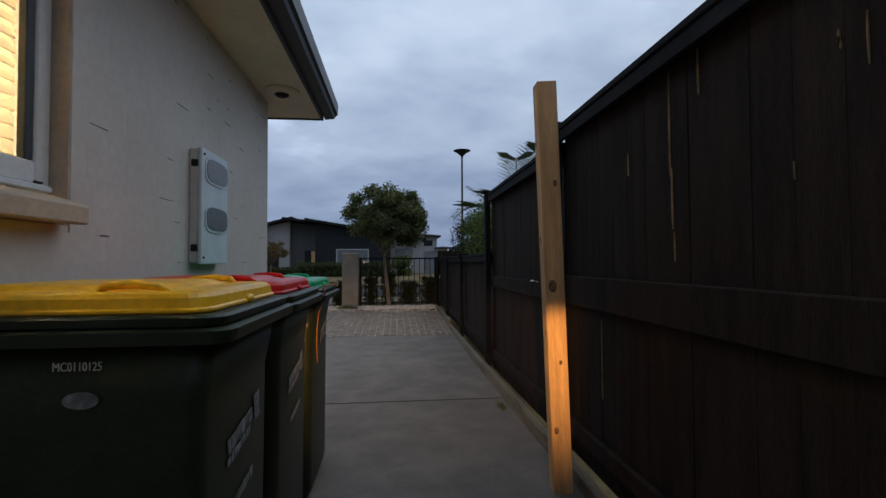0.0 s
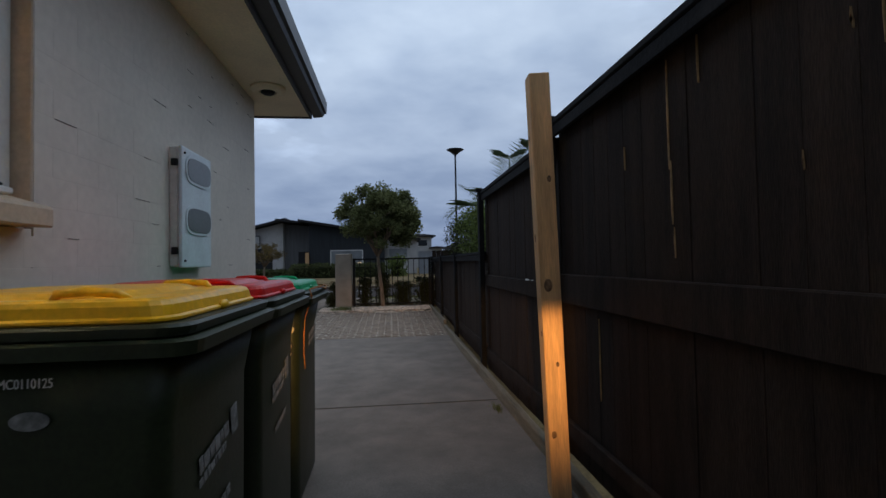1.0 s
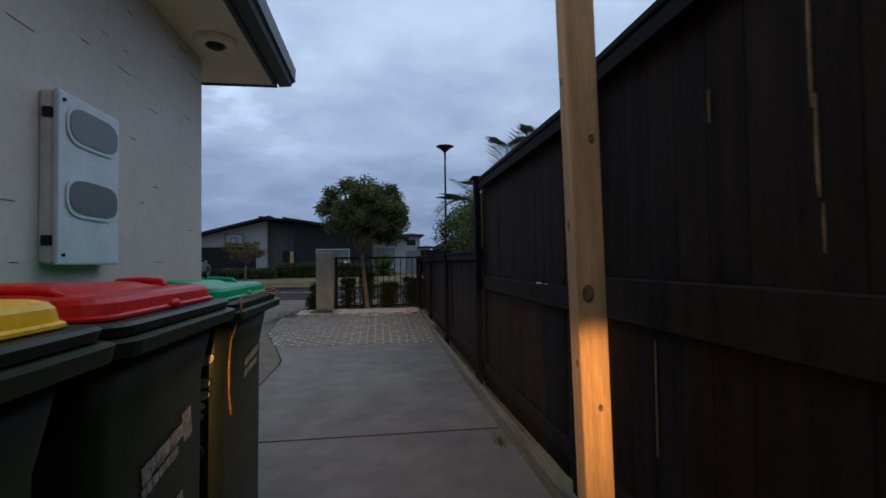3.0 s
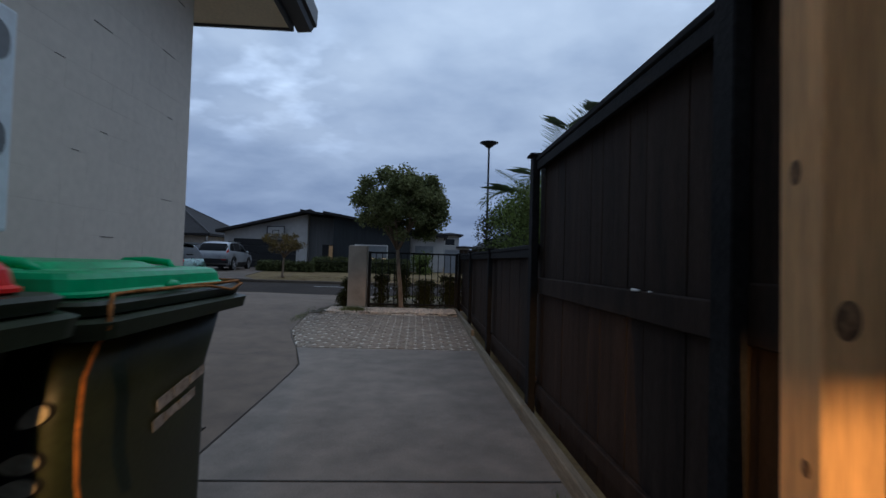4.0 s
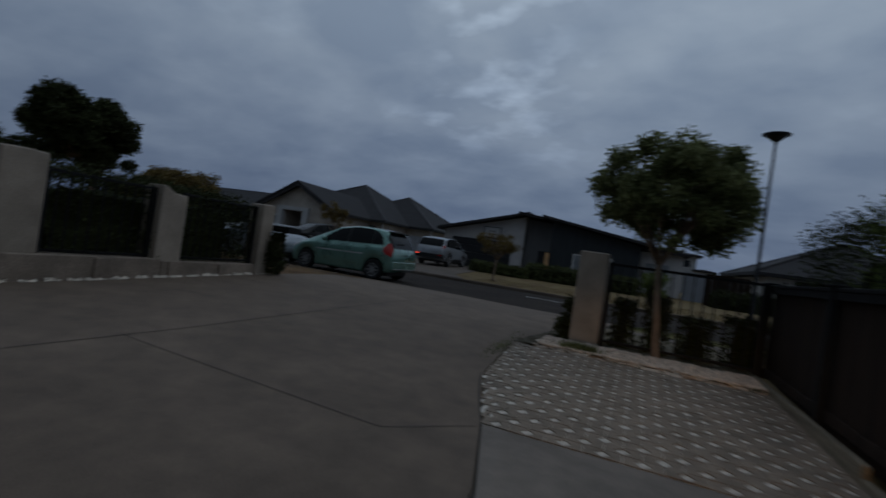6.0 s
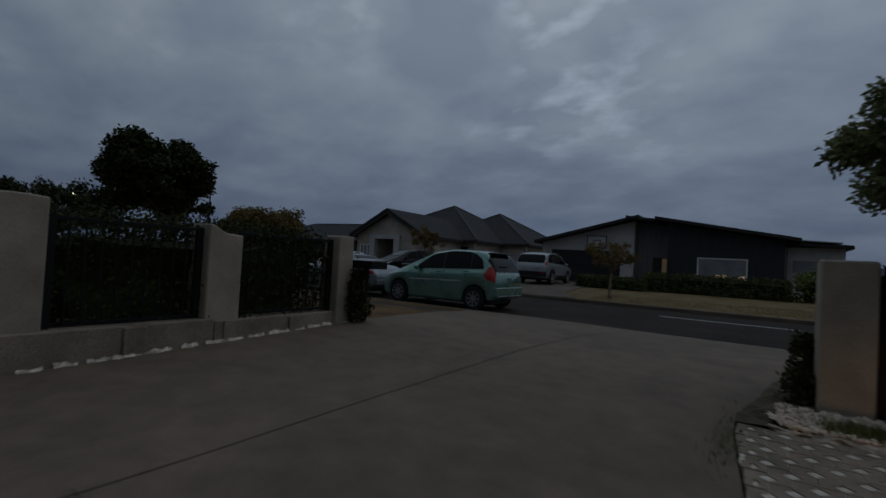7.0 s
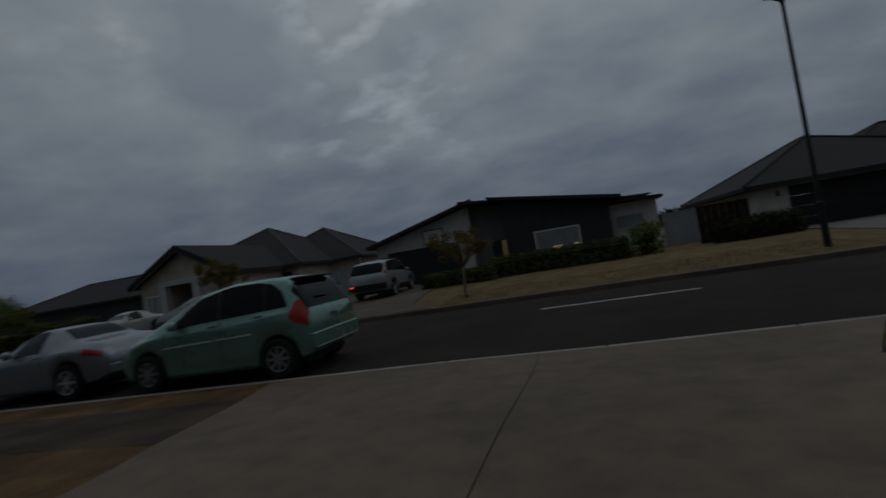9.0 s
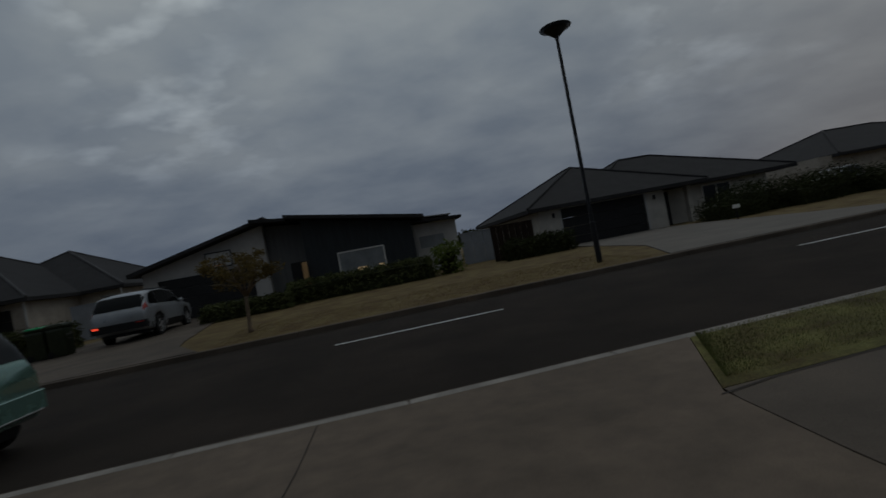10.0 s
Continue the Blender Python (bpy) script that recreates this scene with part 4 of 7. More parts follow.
def build_hose():
    bm = tube(bmesh.new(), [(-0.17, 2.74, 0.62), (-0.13, 2.76, 0.625), (-0.10, 2.85, 0.59), (-0.09, 2.96, 0.53), (-0.095, 3.06, 0.455), (-0.10, 3.15, 0.362), (-0.10, 3.22, 0.275), (-0.10, 3.27, 0.19), (-0.10, 3.30, 0.10), (-0.09, 3.31, 0.03), (-0.05, 3.32, -0.012), (0.0, 3.2, -0.014), (0.02, 3.0, -0.014)], 0.011, 8)
    ob = obj_of("garden_hose", bm, HOSE, True)
    tagged(ob, "orange garden hose hanging from the wall tap", "hose")


build_hose()


def build_grate():
    g = thing("drain_grate", (0, 0, 0), "slotted steel drain grate set in the concrete", "drain grate")
    x0, x1, y0, y1 = -0.56, -0.29, 3.86, 4.14
    z = ground_z(-0.42, 4.0) + 0.006
    # black plate under the slats: the drain's shade is its colour
    part("frame", boxm(x0, x1, y0, y1, z - 0.02, z - 0.004), DRAIN_SHADE, g)
    for k in range(10):
        y = y0 + 0.012 + k * 0.0275
        part("slat", boxm(x0 + 0.008, x1 - 0.008, y, y + 0.012, z - 0.010, z - 0.0025), GRATE, g)


build_grate()


# ---- pillars, plinth and bar fences ----
def pillar(x0, x1, y0, y1, z0, z1, label, curve=0.0):
    bm = bmesh.new()
    n = 8
    pts = [(y0, z0), (y1, z0)]
    for k in range(n + 1):
        f = k / n
        pts.append((y1 - (y1 - y0) * f, z1 + curve * (smooth_step(0.45, 1, f)) + 0.012 * math.sin(math.pi * f)))
    prism(bm, pts, "x", x0, x1)
    bmesh.ops.bevel(bm, geom=list(bm.edges), offset=0.012, segments=1, affect="EDGES")
    return tagged(obj_of("gate_pillar", bm, RENDER_WALL), label, "pillar", "rendered pillars")


pillar(-5.75, -5.36, 6.37, 6.78, 0.1, 1.475, "rendered grey masonry pillar beside the driveway", 0.0)
pillar(-5.77, -5.395, 8.10, 8.48, 0.1, 1.297, "rendered masonry pillar with a swept top", 0.10)
pillar(-5.71, -5.40, 9.90, 10.17, 0.1, 1.400, "rendered masonry pillar with a gently domed top", 0.0)
pillar(-0.33, 0.03, 10.33, 10.69, 0.05, 1.335, "rendered pale masonry pillar at the end of the bar fence", 0.0)


def build_plinth():
    for a, b in ((6.05, 8.2), (8.2, 10.25)):
        bm = bmesh.new()
        box(bm, -5.62, -5.345, a + 0.003, b - 0.003, 0.0, 0.425 - 0.012 * (a - 6), bevel=0.012)
        for v in bm.verts:
            v.co.x -= 0.032 * (v.co.y - 7.2)
        tagged(obj_of("plinth_wall", bm, PLINTH), "low brown rendered masonry plinth beside the driveway", "low wall", "plinth walls")
    for y in (7.35, 8.3, 9.15):
        bm = boxm(-5.345 - 0.032 * (y - 7.2), -5.320 - 0.032 * (y - 7.2), y, y + 0.2, 0.05, 0.427 - 0.012 * (y - 5.9), bevel=0.008)
        tagged(obj_of("plinth_pier", bm, PLINTH), "small rendered pier on the plinth face", "pier", "plinth piers")


build_plinth()


def bar_fence(name, p, q, z0, z1, label, step=0.115):
    f = thing(name, (0, 0, 0), label, "bar fence")
    p, q = Vector(p), Vector(q)
    d = (q - p)
    n = int(d.length / step)
    along_y = abs(d.y) > abs(d.x)

    def bar(c, w, a, b, nm):
        bm = boxm(c.x - w, c.x + w, c.y - w, c.y + w, a, b, bevel=0.002)
        part(nm, bm, BARS, f)
    for k in range(1, n):
        bar(p + d * k / n, 0.008, z0 + 0.03, z1 - 0.03, "bar")
    for z in (z0 + 0.02, z1 - 0.03):
        a, b = (p, q) if (p.x <= q.x and p.y <= q.y) else (q, p)
        w = 0.018
        if along_y:
            bm = boxm(a.x - w, a.x + w, a.y, b.y, z, z + 0.035, bevel=0.003)
        else:
            bm = boxm(a.x, b.x, a.y - w, a.y + w, z, z + 0.035, bevel=0.003)
        part("rail", bm, BARS, f)
    for c in (p, q):
        bar(c, 0.028, z0 - 0.1, z1 + 0.01, "post")
    return f


bar_fence("bar_fence", (0.075, 10.45, 0), (1.80, 10.45, 0), 0.16, 1.225, "black steel bar fence beside the rendered pillar", 0.118)
bar_fence("bar_fence", (-5.52, 8.53, 0), (-5.55, 9.87, 0), 0.40, 1.34, "black steel bar fence above the plinth", 0.115)
bar_fence("bar_fence", (-5.48, 6.83, 0), (-5.52, 8.06, 0), 0.41, 1.34, "black steel bar fence above the plinth", 0.115)


# ---- letterbox ----
def build_letterbox():
    t = thing("letterbox", (-5.35, 10.38, ground_z(-5.35, 10.38)), "black metal letterbox with a pale lid on a slim black post", "letterbox")
    part("post", boxm(-0.032, 0.032, -0.032, 0.032, -0.02, 0.735, bevel=0.004), BARS, t)
    part("box", boxm(-0.25, 0.25, -0.165, 0.165, 0.735, 0.835, bevel=0.008), BARS, t)
    bm = boxm(-0.265, 0.265, -0.185, 0.185, 0.836, 0.850, bevel=0.004)
    for v in bm.verts:
        v.co.z += 0.06 * (v.co.y + 0.185)
    part("lid", bm, BOXTOP_SKY, t, "sloping metal lid, sky reflection put into its pale colour")
    part("slot", boxm(-0.16, 0.16, -0.169, -0.1645, 0.79, 0.808), BLACK, t)


build_letterbox()


def build_beam_masks():
    """Unseen masks, hood and post added to shape the low warm beam along the path."""
    t = thing("headlamp", (0.95, -0.75, 0.94), "unseen black masks added to shape the headlamp beam", "lamp")
    part("mask", boxm(-0.16, 0.16, 0.118, 0.124, -0.0030, 0.12, bevel=0.0), BLACK, t)
    part("side_mask", boxm(0.0425, 0.16, 0.118, 0.124, -0.16, -0.0032), BLACK, t)
    part("side_mask", boxm(-0.16, -0.026, 0.118, 0.124, -0.16, -0.0032), BLACK, t)
    part("hood", boxm(-0.165, 0.165, -0.02, 0.124, 0.121, 0.127), BLACK, t)
    part("post", boxm(-0.02, 0.02, -0.09, -0.05, -0.96, 0.125, bevel=0.003), BLACK, t)


build_beam_masks()


def build_drip():
    bm = bmesh.new()
    for y, w, h in ((2.86, 0.024, 0.006), (2.83, 0.012, 0.004), (2.74, 0.008, 0.003), (2.88, 0.008, 0.007)):
        bmesh.ops.create_icosphere(bm, subdivisions=2, radius=1, matrix=Matrix.Translation((1.880, y + 0.03, 0.982)) @ Matrix.Diagonal((0.009, w, h, 1)))
    tagged(obj_of("bird_dropping", bm, WHITE, True), "small white splash on the fence rail", "splash")


build_drip()


def pale_slivers():
    """Thin strips in a pale warm colour along the paling edges."""
    for y, z0, z1, w in ((1.172, 1.44, 1.84, 0.0030), (1.162, 1.24, 1.47, 0.0040), (1.152, 1.12, 1.23, 0.0024), (1.000, 1.69, 1.85, 0.0016), (0.486, 1.612, 1.652, 0.004), (0.420, 1.55, 1.67, 0.0020),
                         (1.790, 0.43, 0.83, 0.0014), (1.494, 1.50, 1.60, 0.0012), (0.62, 1.33, 1.37, 0.002)):
        bm = bmesh.new()
        pts = [(y - w * 0.5, z0), (y + w * 0.6, z0 + 0.05), (y + w, 0.5 * (z0 + z1)), (y + w * 0.3, z1), (y - w * 0.2, z1 - 0.03), (y - w * 0.7, 0.5 * (z0 + z1))]
        prism(bm, pts, "x", 1.9065, 1.914)
        part("pale_sliver", bm, PALE_STRIP, TALL, "thin pale warm-coloured strip on a paling")


pale_slivers()
# unseen wall added behind the start to cut sky light on the fence
gate = obj_of("sky_block_wall", boxm(-0.17, 1.95, -3.3, -3.2, -0.1, 2.0), CAP)
tagged(gate, "plain dark unseen wall added to shade the near fence", "wall", kind="structure")


# ---- planting ----
def tree(name, base, trunk_h, lean, crown_c, crown_r, clumps, per, leaf, material, label, seed, trunk_r=0.05, group="", limbs=7, category="tree"):
    rng = random.Random(seed)
    t = thing(name, base, label, category, group)
    bm = bmesh.new()
    fork = Vector((lean[0], lean[1], trunk_h))
    bend = Vector((rng.uniform(-0.03, 0.03), rng.uniform(-0.03, 0.03), 0))
    tube(bm, [(0.03, 0, -0.05), (0.0, 0, 0.05), fork * 0.35 + bend, fork * 0.7 - bend * 0.5, fork], [trunk_r * 1.7, trunk_r * 1.15, trunk_r, trunk_r * 0.9, trunk_r * 0.8], 10)
    cc, cr = Vector(crown_c), Vector(crown_r)
    tips = []
    for k in range(limbs):
        a = 2 * math.pi * (k + rng.random() * 0.6) / limbs
        tip = cc + Vector((math.cos(a) * cr.x * rng.uniform(0.4, 0.8), math.sin(a) * cr.y * rng.uniform(0.4, 0.8), cr.z * rng.uniform(-0.45, 0.6)))
        mid = fork.lerp(tip, 0.5) + Vector((rng.uniform(-0.08, 0.08), rng.uniform(-0.08, 0.08), 0.03)) * cr.x
        tube(bm, [fork - Vector((0, 0, trunk_r)), mid, tip], [trunk_r * 0.65, trunk_r * 0.4, trunk_r * 0.12], 6)
        tips.append(tip)
        for _ in range(2):
            t2 = mid.lerp(tip, rng.uniform(0.1, 0.7)) + Vector((rng.uniform(-0.4, 0.4) * cr.x, rng.uniform(-0.4, 0.4) * cr.y, rng.uniform(-0.1, 0.4) * cr.z))
            tube(bm, [mid, mid.lerp(t2, 0.6) + Vector((0, 0, 0.02)), t2], [trunk_r * 0.3, trunk_r * 0.2, trunk_r * 0.08], 5)
    part("trunk", bm, BARK, t, smooth=True)
    bm = bmesh.new()
    cs = []
    lobes = []
    for k in range(21):
        a = 2.4 * k + rng.uniform(-0.3, 0.3)
        u = -0.72 + 1.62 * (k + 0.5) / 21
        w = math.sqrt(max(0.0, 1 - u * u))
        lobes.append((Vector((math.cos(a) * w, math.sin(a) * w, u)) * rng.uniform(0.50, 0.70), rng.uniform(0.24, 0.40)))
    for k in range(clumps):
        o, lr = lobes[k % 21]
        d = Vector((rng.gauss(0, 1), rng.gauss(0, 1), rng.gauss(0.25, 1))).normalized()
        q = o + d * lr * rng.uniform(0.45, 1.0)
        cs.append((cc + Vector((q.x * cr.x, q.y * cr.y, q.z * cr.z)), cr.x * rng.uniform(0.10, 0.21)))
    leaf_cloud(bm, cs, per, leaf, 1.0, rng)
    part("crown", bm, material, t, "dense leafy crown")
    return t


def hedge(name, x0, x1, y0, y1, z0, z1, n, leaf, material, label, seed, category="hedge", ragged=0.12, group=""):
    """A hedge or bush: dark core painting its inner shade, ragged skin of leaves."""
    rng = random.Random(seed)
    t = thing(name, (0.5 * (x0 + x1), 0.5 * (y0 + y1), z0), label, category, group)
    cx, cy = 0.5 * (x0 + x1), 0.5 * (y0 + y1)
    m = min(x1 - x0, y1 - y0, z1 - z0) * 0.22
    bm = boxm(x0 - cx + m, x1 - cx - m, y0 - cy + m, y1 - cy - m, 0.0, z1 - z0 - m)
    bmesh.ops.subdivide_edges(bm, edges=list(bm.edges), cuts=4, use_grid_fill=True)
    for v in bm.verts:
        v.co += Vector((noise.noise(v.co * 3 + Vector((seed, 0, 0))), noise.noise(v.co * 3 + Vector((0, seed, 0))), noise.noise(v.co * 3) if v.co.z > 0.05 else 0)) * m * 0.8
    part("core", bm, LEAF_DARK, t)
    bm = bmesh.new()
    cs = []
    for _ in range(n):
        u, v, w = rng.random(), rng.random(), rng.random()
        face = rng.random()
        p = [x0 + u * (x1 - x0), y0 + v * (y1 - y0), z0 + w * (z1 - z0)]
        if face < 0.34:
            p[2] = z1 - rng.random() * ragged * 1.2 + rng.random() * ragged
        elif face < 0.70:
            p[1] = (y0 if rng.random() < 0.5 else y1) + rng.uniform(-1, 1) * ragged * 0.6
        else:
            p[0] = (x0 if rng.random() < 0.5 else x1) + rng.uniform(-1, 1) * ragged * 0.6
        cs.append(((p[0] - cx, p[1] - cy, max(0.03, p[2] - z0)), ragged))
    leaf_cloud(bm, cs, 7, leaf, 1.0, rng, flat=0.9)
    part("leaves", bm, material, t)
    return t


# round-headed street-front tree in the stone bed
tree("round_tree", (0.72, 10.30, 0.13), 1.18, (-0.10, 0.0), (-0.03, 0.0, 1.98), (1.02, 0.98, 0.86), 168, 190, 0.068, LEAF, "round-headed evergreen tree with a slim leaning trunk", 5, trunk_r=0.042, limbs=9)


def palm_frond(bm, base, direction, length, rise, rng, leaflets=40, leaf_len=0.34, droop=0.35):
    d = Vector((direction[0], direction[1], 0)).normalized()
    pts = []
    for k in range(13):
        f = k / 12
        pts.append(Vector(base) + d * length * f * 0.75 + Vector((0, 0, rise * f ** 0.85 if droop < 0 else rise * math.sin(f * 1.9) - droop * f * f * f)))
    tube(bm, pts, [0.016 * (1 - 0.85 * k / 12) + 0.002 for k in range(13)], 5)
    side = d.cross(Vector((0, 0, 1))).normalized()
    for k in range(leaflets):
        f = 0.15 + 0.85 * k / leaflets
        i = min(11, int(f * 12))
        p = pts[i].lerp(pts[i + 1], f * 12 - i)
        tan = (pts[i + 1] - pts[i]).normalized()
        for s in (-1, 1):
            L_ = leaf_len * (0.35 if droop < 0 else 1.0) * (0.45 + 0.9 * math.sin(math.pi * min(1, f * 0.9 + 0.08))) * rng.uniform(0.85, 1.1)
            q = p + (side * s * 0.75 + tan * 0.75 + Vector((0, 0, 0.15))).normalized() * L_
            mid = p.lerp(q, 0.5) + Vector((0, 0, 0.02))
            q = q - Vector((0, 0, 0.05))
            w = tan * 0.0085
            vs = [bm.verts.new(v) for v in (p - w * 0.5, p + w * 0.5, mid + w, q, mid - w)]
            bm.faces.new((vs[0], vs[1], vs[2], vs[3], vs[4]))


def build_palm(base, trunk_h, seed, label, fronds):
    """fronds: heading in degrees, reach, rise and droop of each."""
    rng = random.Random(seed)
    t = thing("palm", base, label, "palm")
    bm = tube(bmesh.new(), [(0, 0, -0.1), (0.02, 0, trunk_h * 0.5), (0, 0.02, trunk_h)], [0.12, 0.10, 0.11], 10)
    part("trunk", bm, BARK, t)
    for a, reach, rise, droop in fronds:
        a = radians(a)
        bm = bmesh.new()
        palm_frond(bm, (0, 0, trunk_h), (math.cos(a), math.sin(a)), reach / 0.75, rise, rng, droop=droop)
        part("frond", bm, PALM, t)
    return t


build_palm((2.85, 7.00, 0.0), 1.70, 21, "feathery palm behind the low fence", (
    (103, 2.25, 1.0, -1), (150, 1.12, 0.45, 0.25), (272, 1.45, 1.02, 0.05), (255, 1.15, 0.95, 0.08), (292, 1.5, 0.85, 0.1), (325, 1.2, 0.7, 0.2), (15, 1.0, 0.6, 0.25),
    (60, 0.9, 0.45, 0.25), (215, 0.7, 0.55, 0.2)))
hedge("bush", 2.35, 3.4, 4.8, 7.0, 0.0, 1.85, 3200, 0.05, LEAF_BUSH, "leafy green shrubs behind the low fence", 31, "bush", 0.2)
hedge("bush", 2.35, 3.8, 6.9, 9.2, 0.0, 1.98, 3000, 0.05, LEAF_BUSH, "leafy green shrubs behind the low fence", 32, "bush", 0.22)
hedge("bush", 2.4, 4.2, 9.1, 11.2, 0.0, 1.95, 2600, 0.05, LEAF_DARK, "leafy green shrubs behind the low fence", 33, "bush", 0.2)
# low clipped shrubs behind the bar fence, with gaps between
for k, (x, w) in enumerate(((-0.45, 0.22), (0.18, 0.24), (0.58, 0.26), (1.02, 0.34), (1.52, 0.42))):
    hedge("shrub", x, x + w, 10.62, 10.95, 0.1, 0.62 + 0.1 * (k % 3), 260, 0.045, LEAF_DARK, "small dark evergreen shrub behind the bar fence", 40 + k, "shrub", 0.05, "bed shrubs")
hedge("shrub", -0.52, -0.36, 10.40, 10.6, 0.1, 0.36, 120, 0.045, LEAF_DARK, "small dark evergreen shrub beside the pale pillar", 47, "shrub", 0.05, "bed shrubs")
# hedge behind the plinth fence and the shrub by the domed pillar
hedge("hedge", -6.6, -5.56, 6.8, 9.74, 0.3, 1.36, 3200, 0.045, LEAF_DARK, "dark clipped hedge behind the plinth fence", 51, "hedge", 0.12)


def cone_shrub(x, y, r, h, label, seed):
    rng = random.Random(seed)
    t = thing("shrub", (x, y, ground_z(x, y)), label, "shrub")
    bm = bmesh.new()
    for k in range(9):
        a = 2.4 * k
        tube(bm, [(0, 0, -0.03), (0.4 * r * math.cos(a), 0.4 * r * math.sin(a), h * 0.4), (0.5 * r * math.cos(a), 0.5 * r * math.sin(a), h * rng.uniform(0.6, 0.9))], [0.008, 0.006, 0.003], 5)
    part("stems", bm, BARK, t)
    bm = bmesh.new()
    cs = []
    for _ in range(190):
        f = rng.random()
        rr = r * (1.0 - 0.62 * f) * math.sqrt(rng.random())
        a = rng.uniform(0, 6.283)
        cs.append(((rr * math.cos(a), rr * math.sin(a), 0.04 + h * f), 0.07))
    leaf_cloud(bm, cs, 22, 0.045, 1.0, rng, flat=0.9)
    part("leaves", bm, LEAF_DARK, t)


cone_shrub(-5.33, 10.22, 0.20, 0.66, "dark loose shrub beside the domed pillar and the letterbox", 52)
# neighbour's garden planting
hedge("hedge", -20.0, -9.6, 11.0, 11.8, 0.1, 1.15, 2600, 0.075, LEAF_DARK, "dark loose hedge in the neighbour's garden", 64, "hedge", 0.2)
tree("garden_tree", (-10.65, 10.2, 0.3), 1.35, (0.1, 0.1), (-0.12, -0.22, 2.13), (1.20, 1.16, 1.14), 190, 300, 0.085, LEAF_DARK, "dark spreading garden tree behind the hedge", 61, 0.09)
tree("garden_tree", (-14.2, 9.3, 0.3), 1.0, (0.1, 0.1), (0.0, 0.0, 1.6), (1.4, 1.4, 0.7), 60, 160, 0.09, LEAF_DARK, "dark spreading garden tree behind the hedge", 62, 0.08)
tree("garden_tree", (-11.7, 13.1, 0.3), 0.9, (0.1, 0.1), (0.0, 0.0, 1.45), (1.45, 1.2, 0.58), 110, 190, 0.08, LEAF_RUST, "low broad tree in the neighbour's garden", 63, 0.08)


def stones(name, n, area, size, seed, label, flat=0.6):
    """Loose stones lying on the ground."""
    rng = random.Random(seed)
    bm = bmesh.new()
    for _ in range(n):
        x, y = area(rng)
        s = size * rng.uniform(0.5, 1.5)
        m = Matrix.Translation((x, y, ground_z(x, y) + s * 0.15 + bed_lift(x, y))) @ Euler((rng.uniform(0, 3), rng.uniform(0, 3), rng.uniform(0, 3))).to_matrix().to_4x4() @ Matrix.Diagonal((s, s * rng.uniform(0.6, 1), s * flat, 1))
        bmesh.ops.create_icosphere(bm, subdivisions=1, radius=0.5, matrix=m)
    ob = obj_of(name, bm, STONE)
    return tagged(ob, label, "stones", kind="stuff")


def bed_lift(x, y):
    return 0.035 if y > 9.6 and x > -1 else 0.0


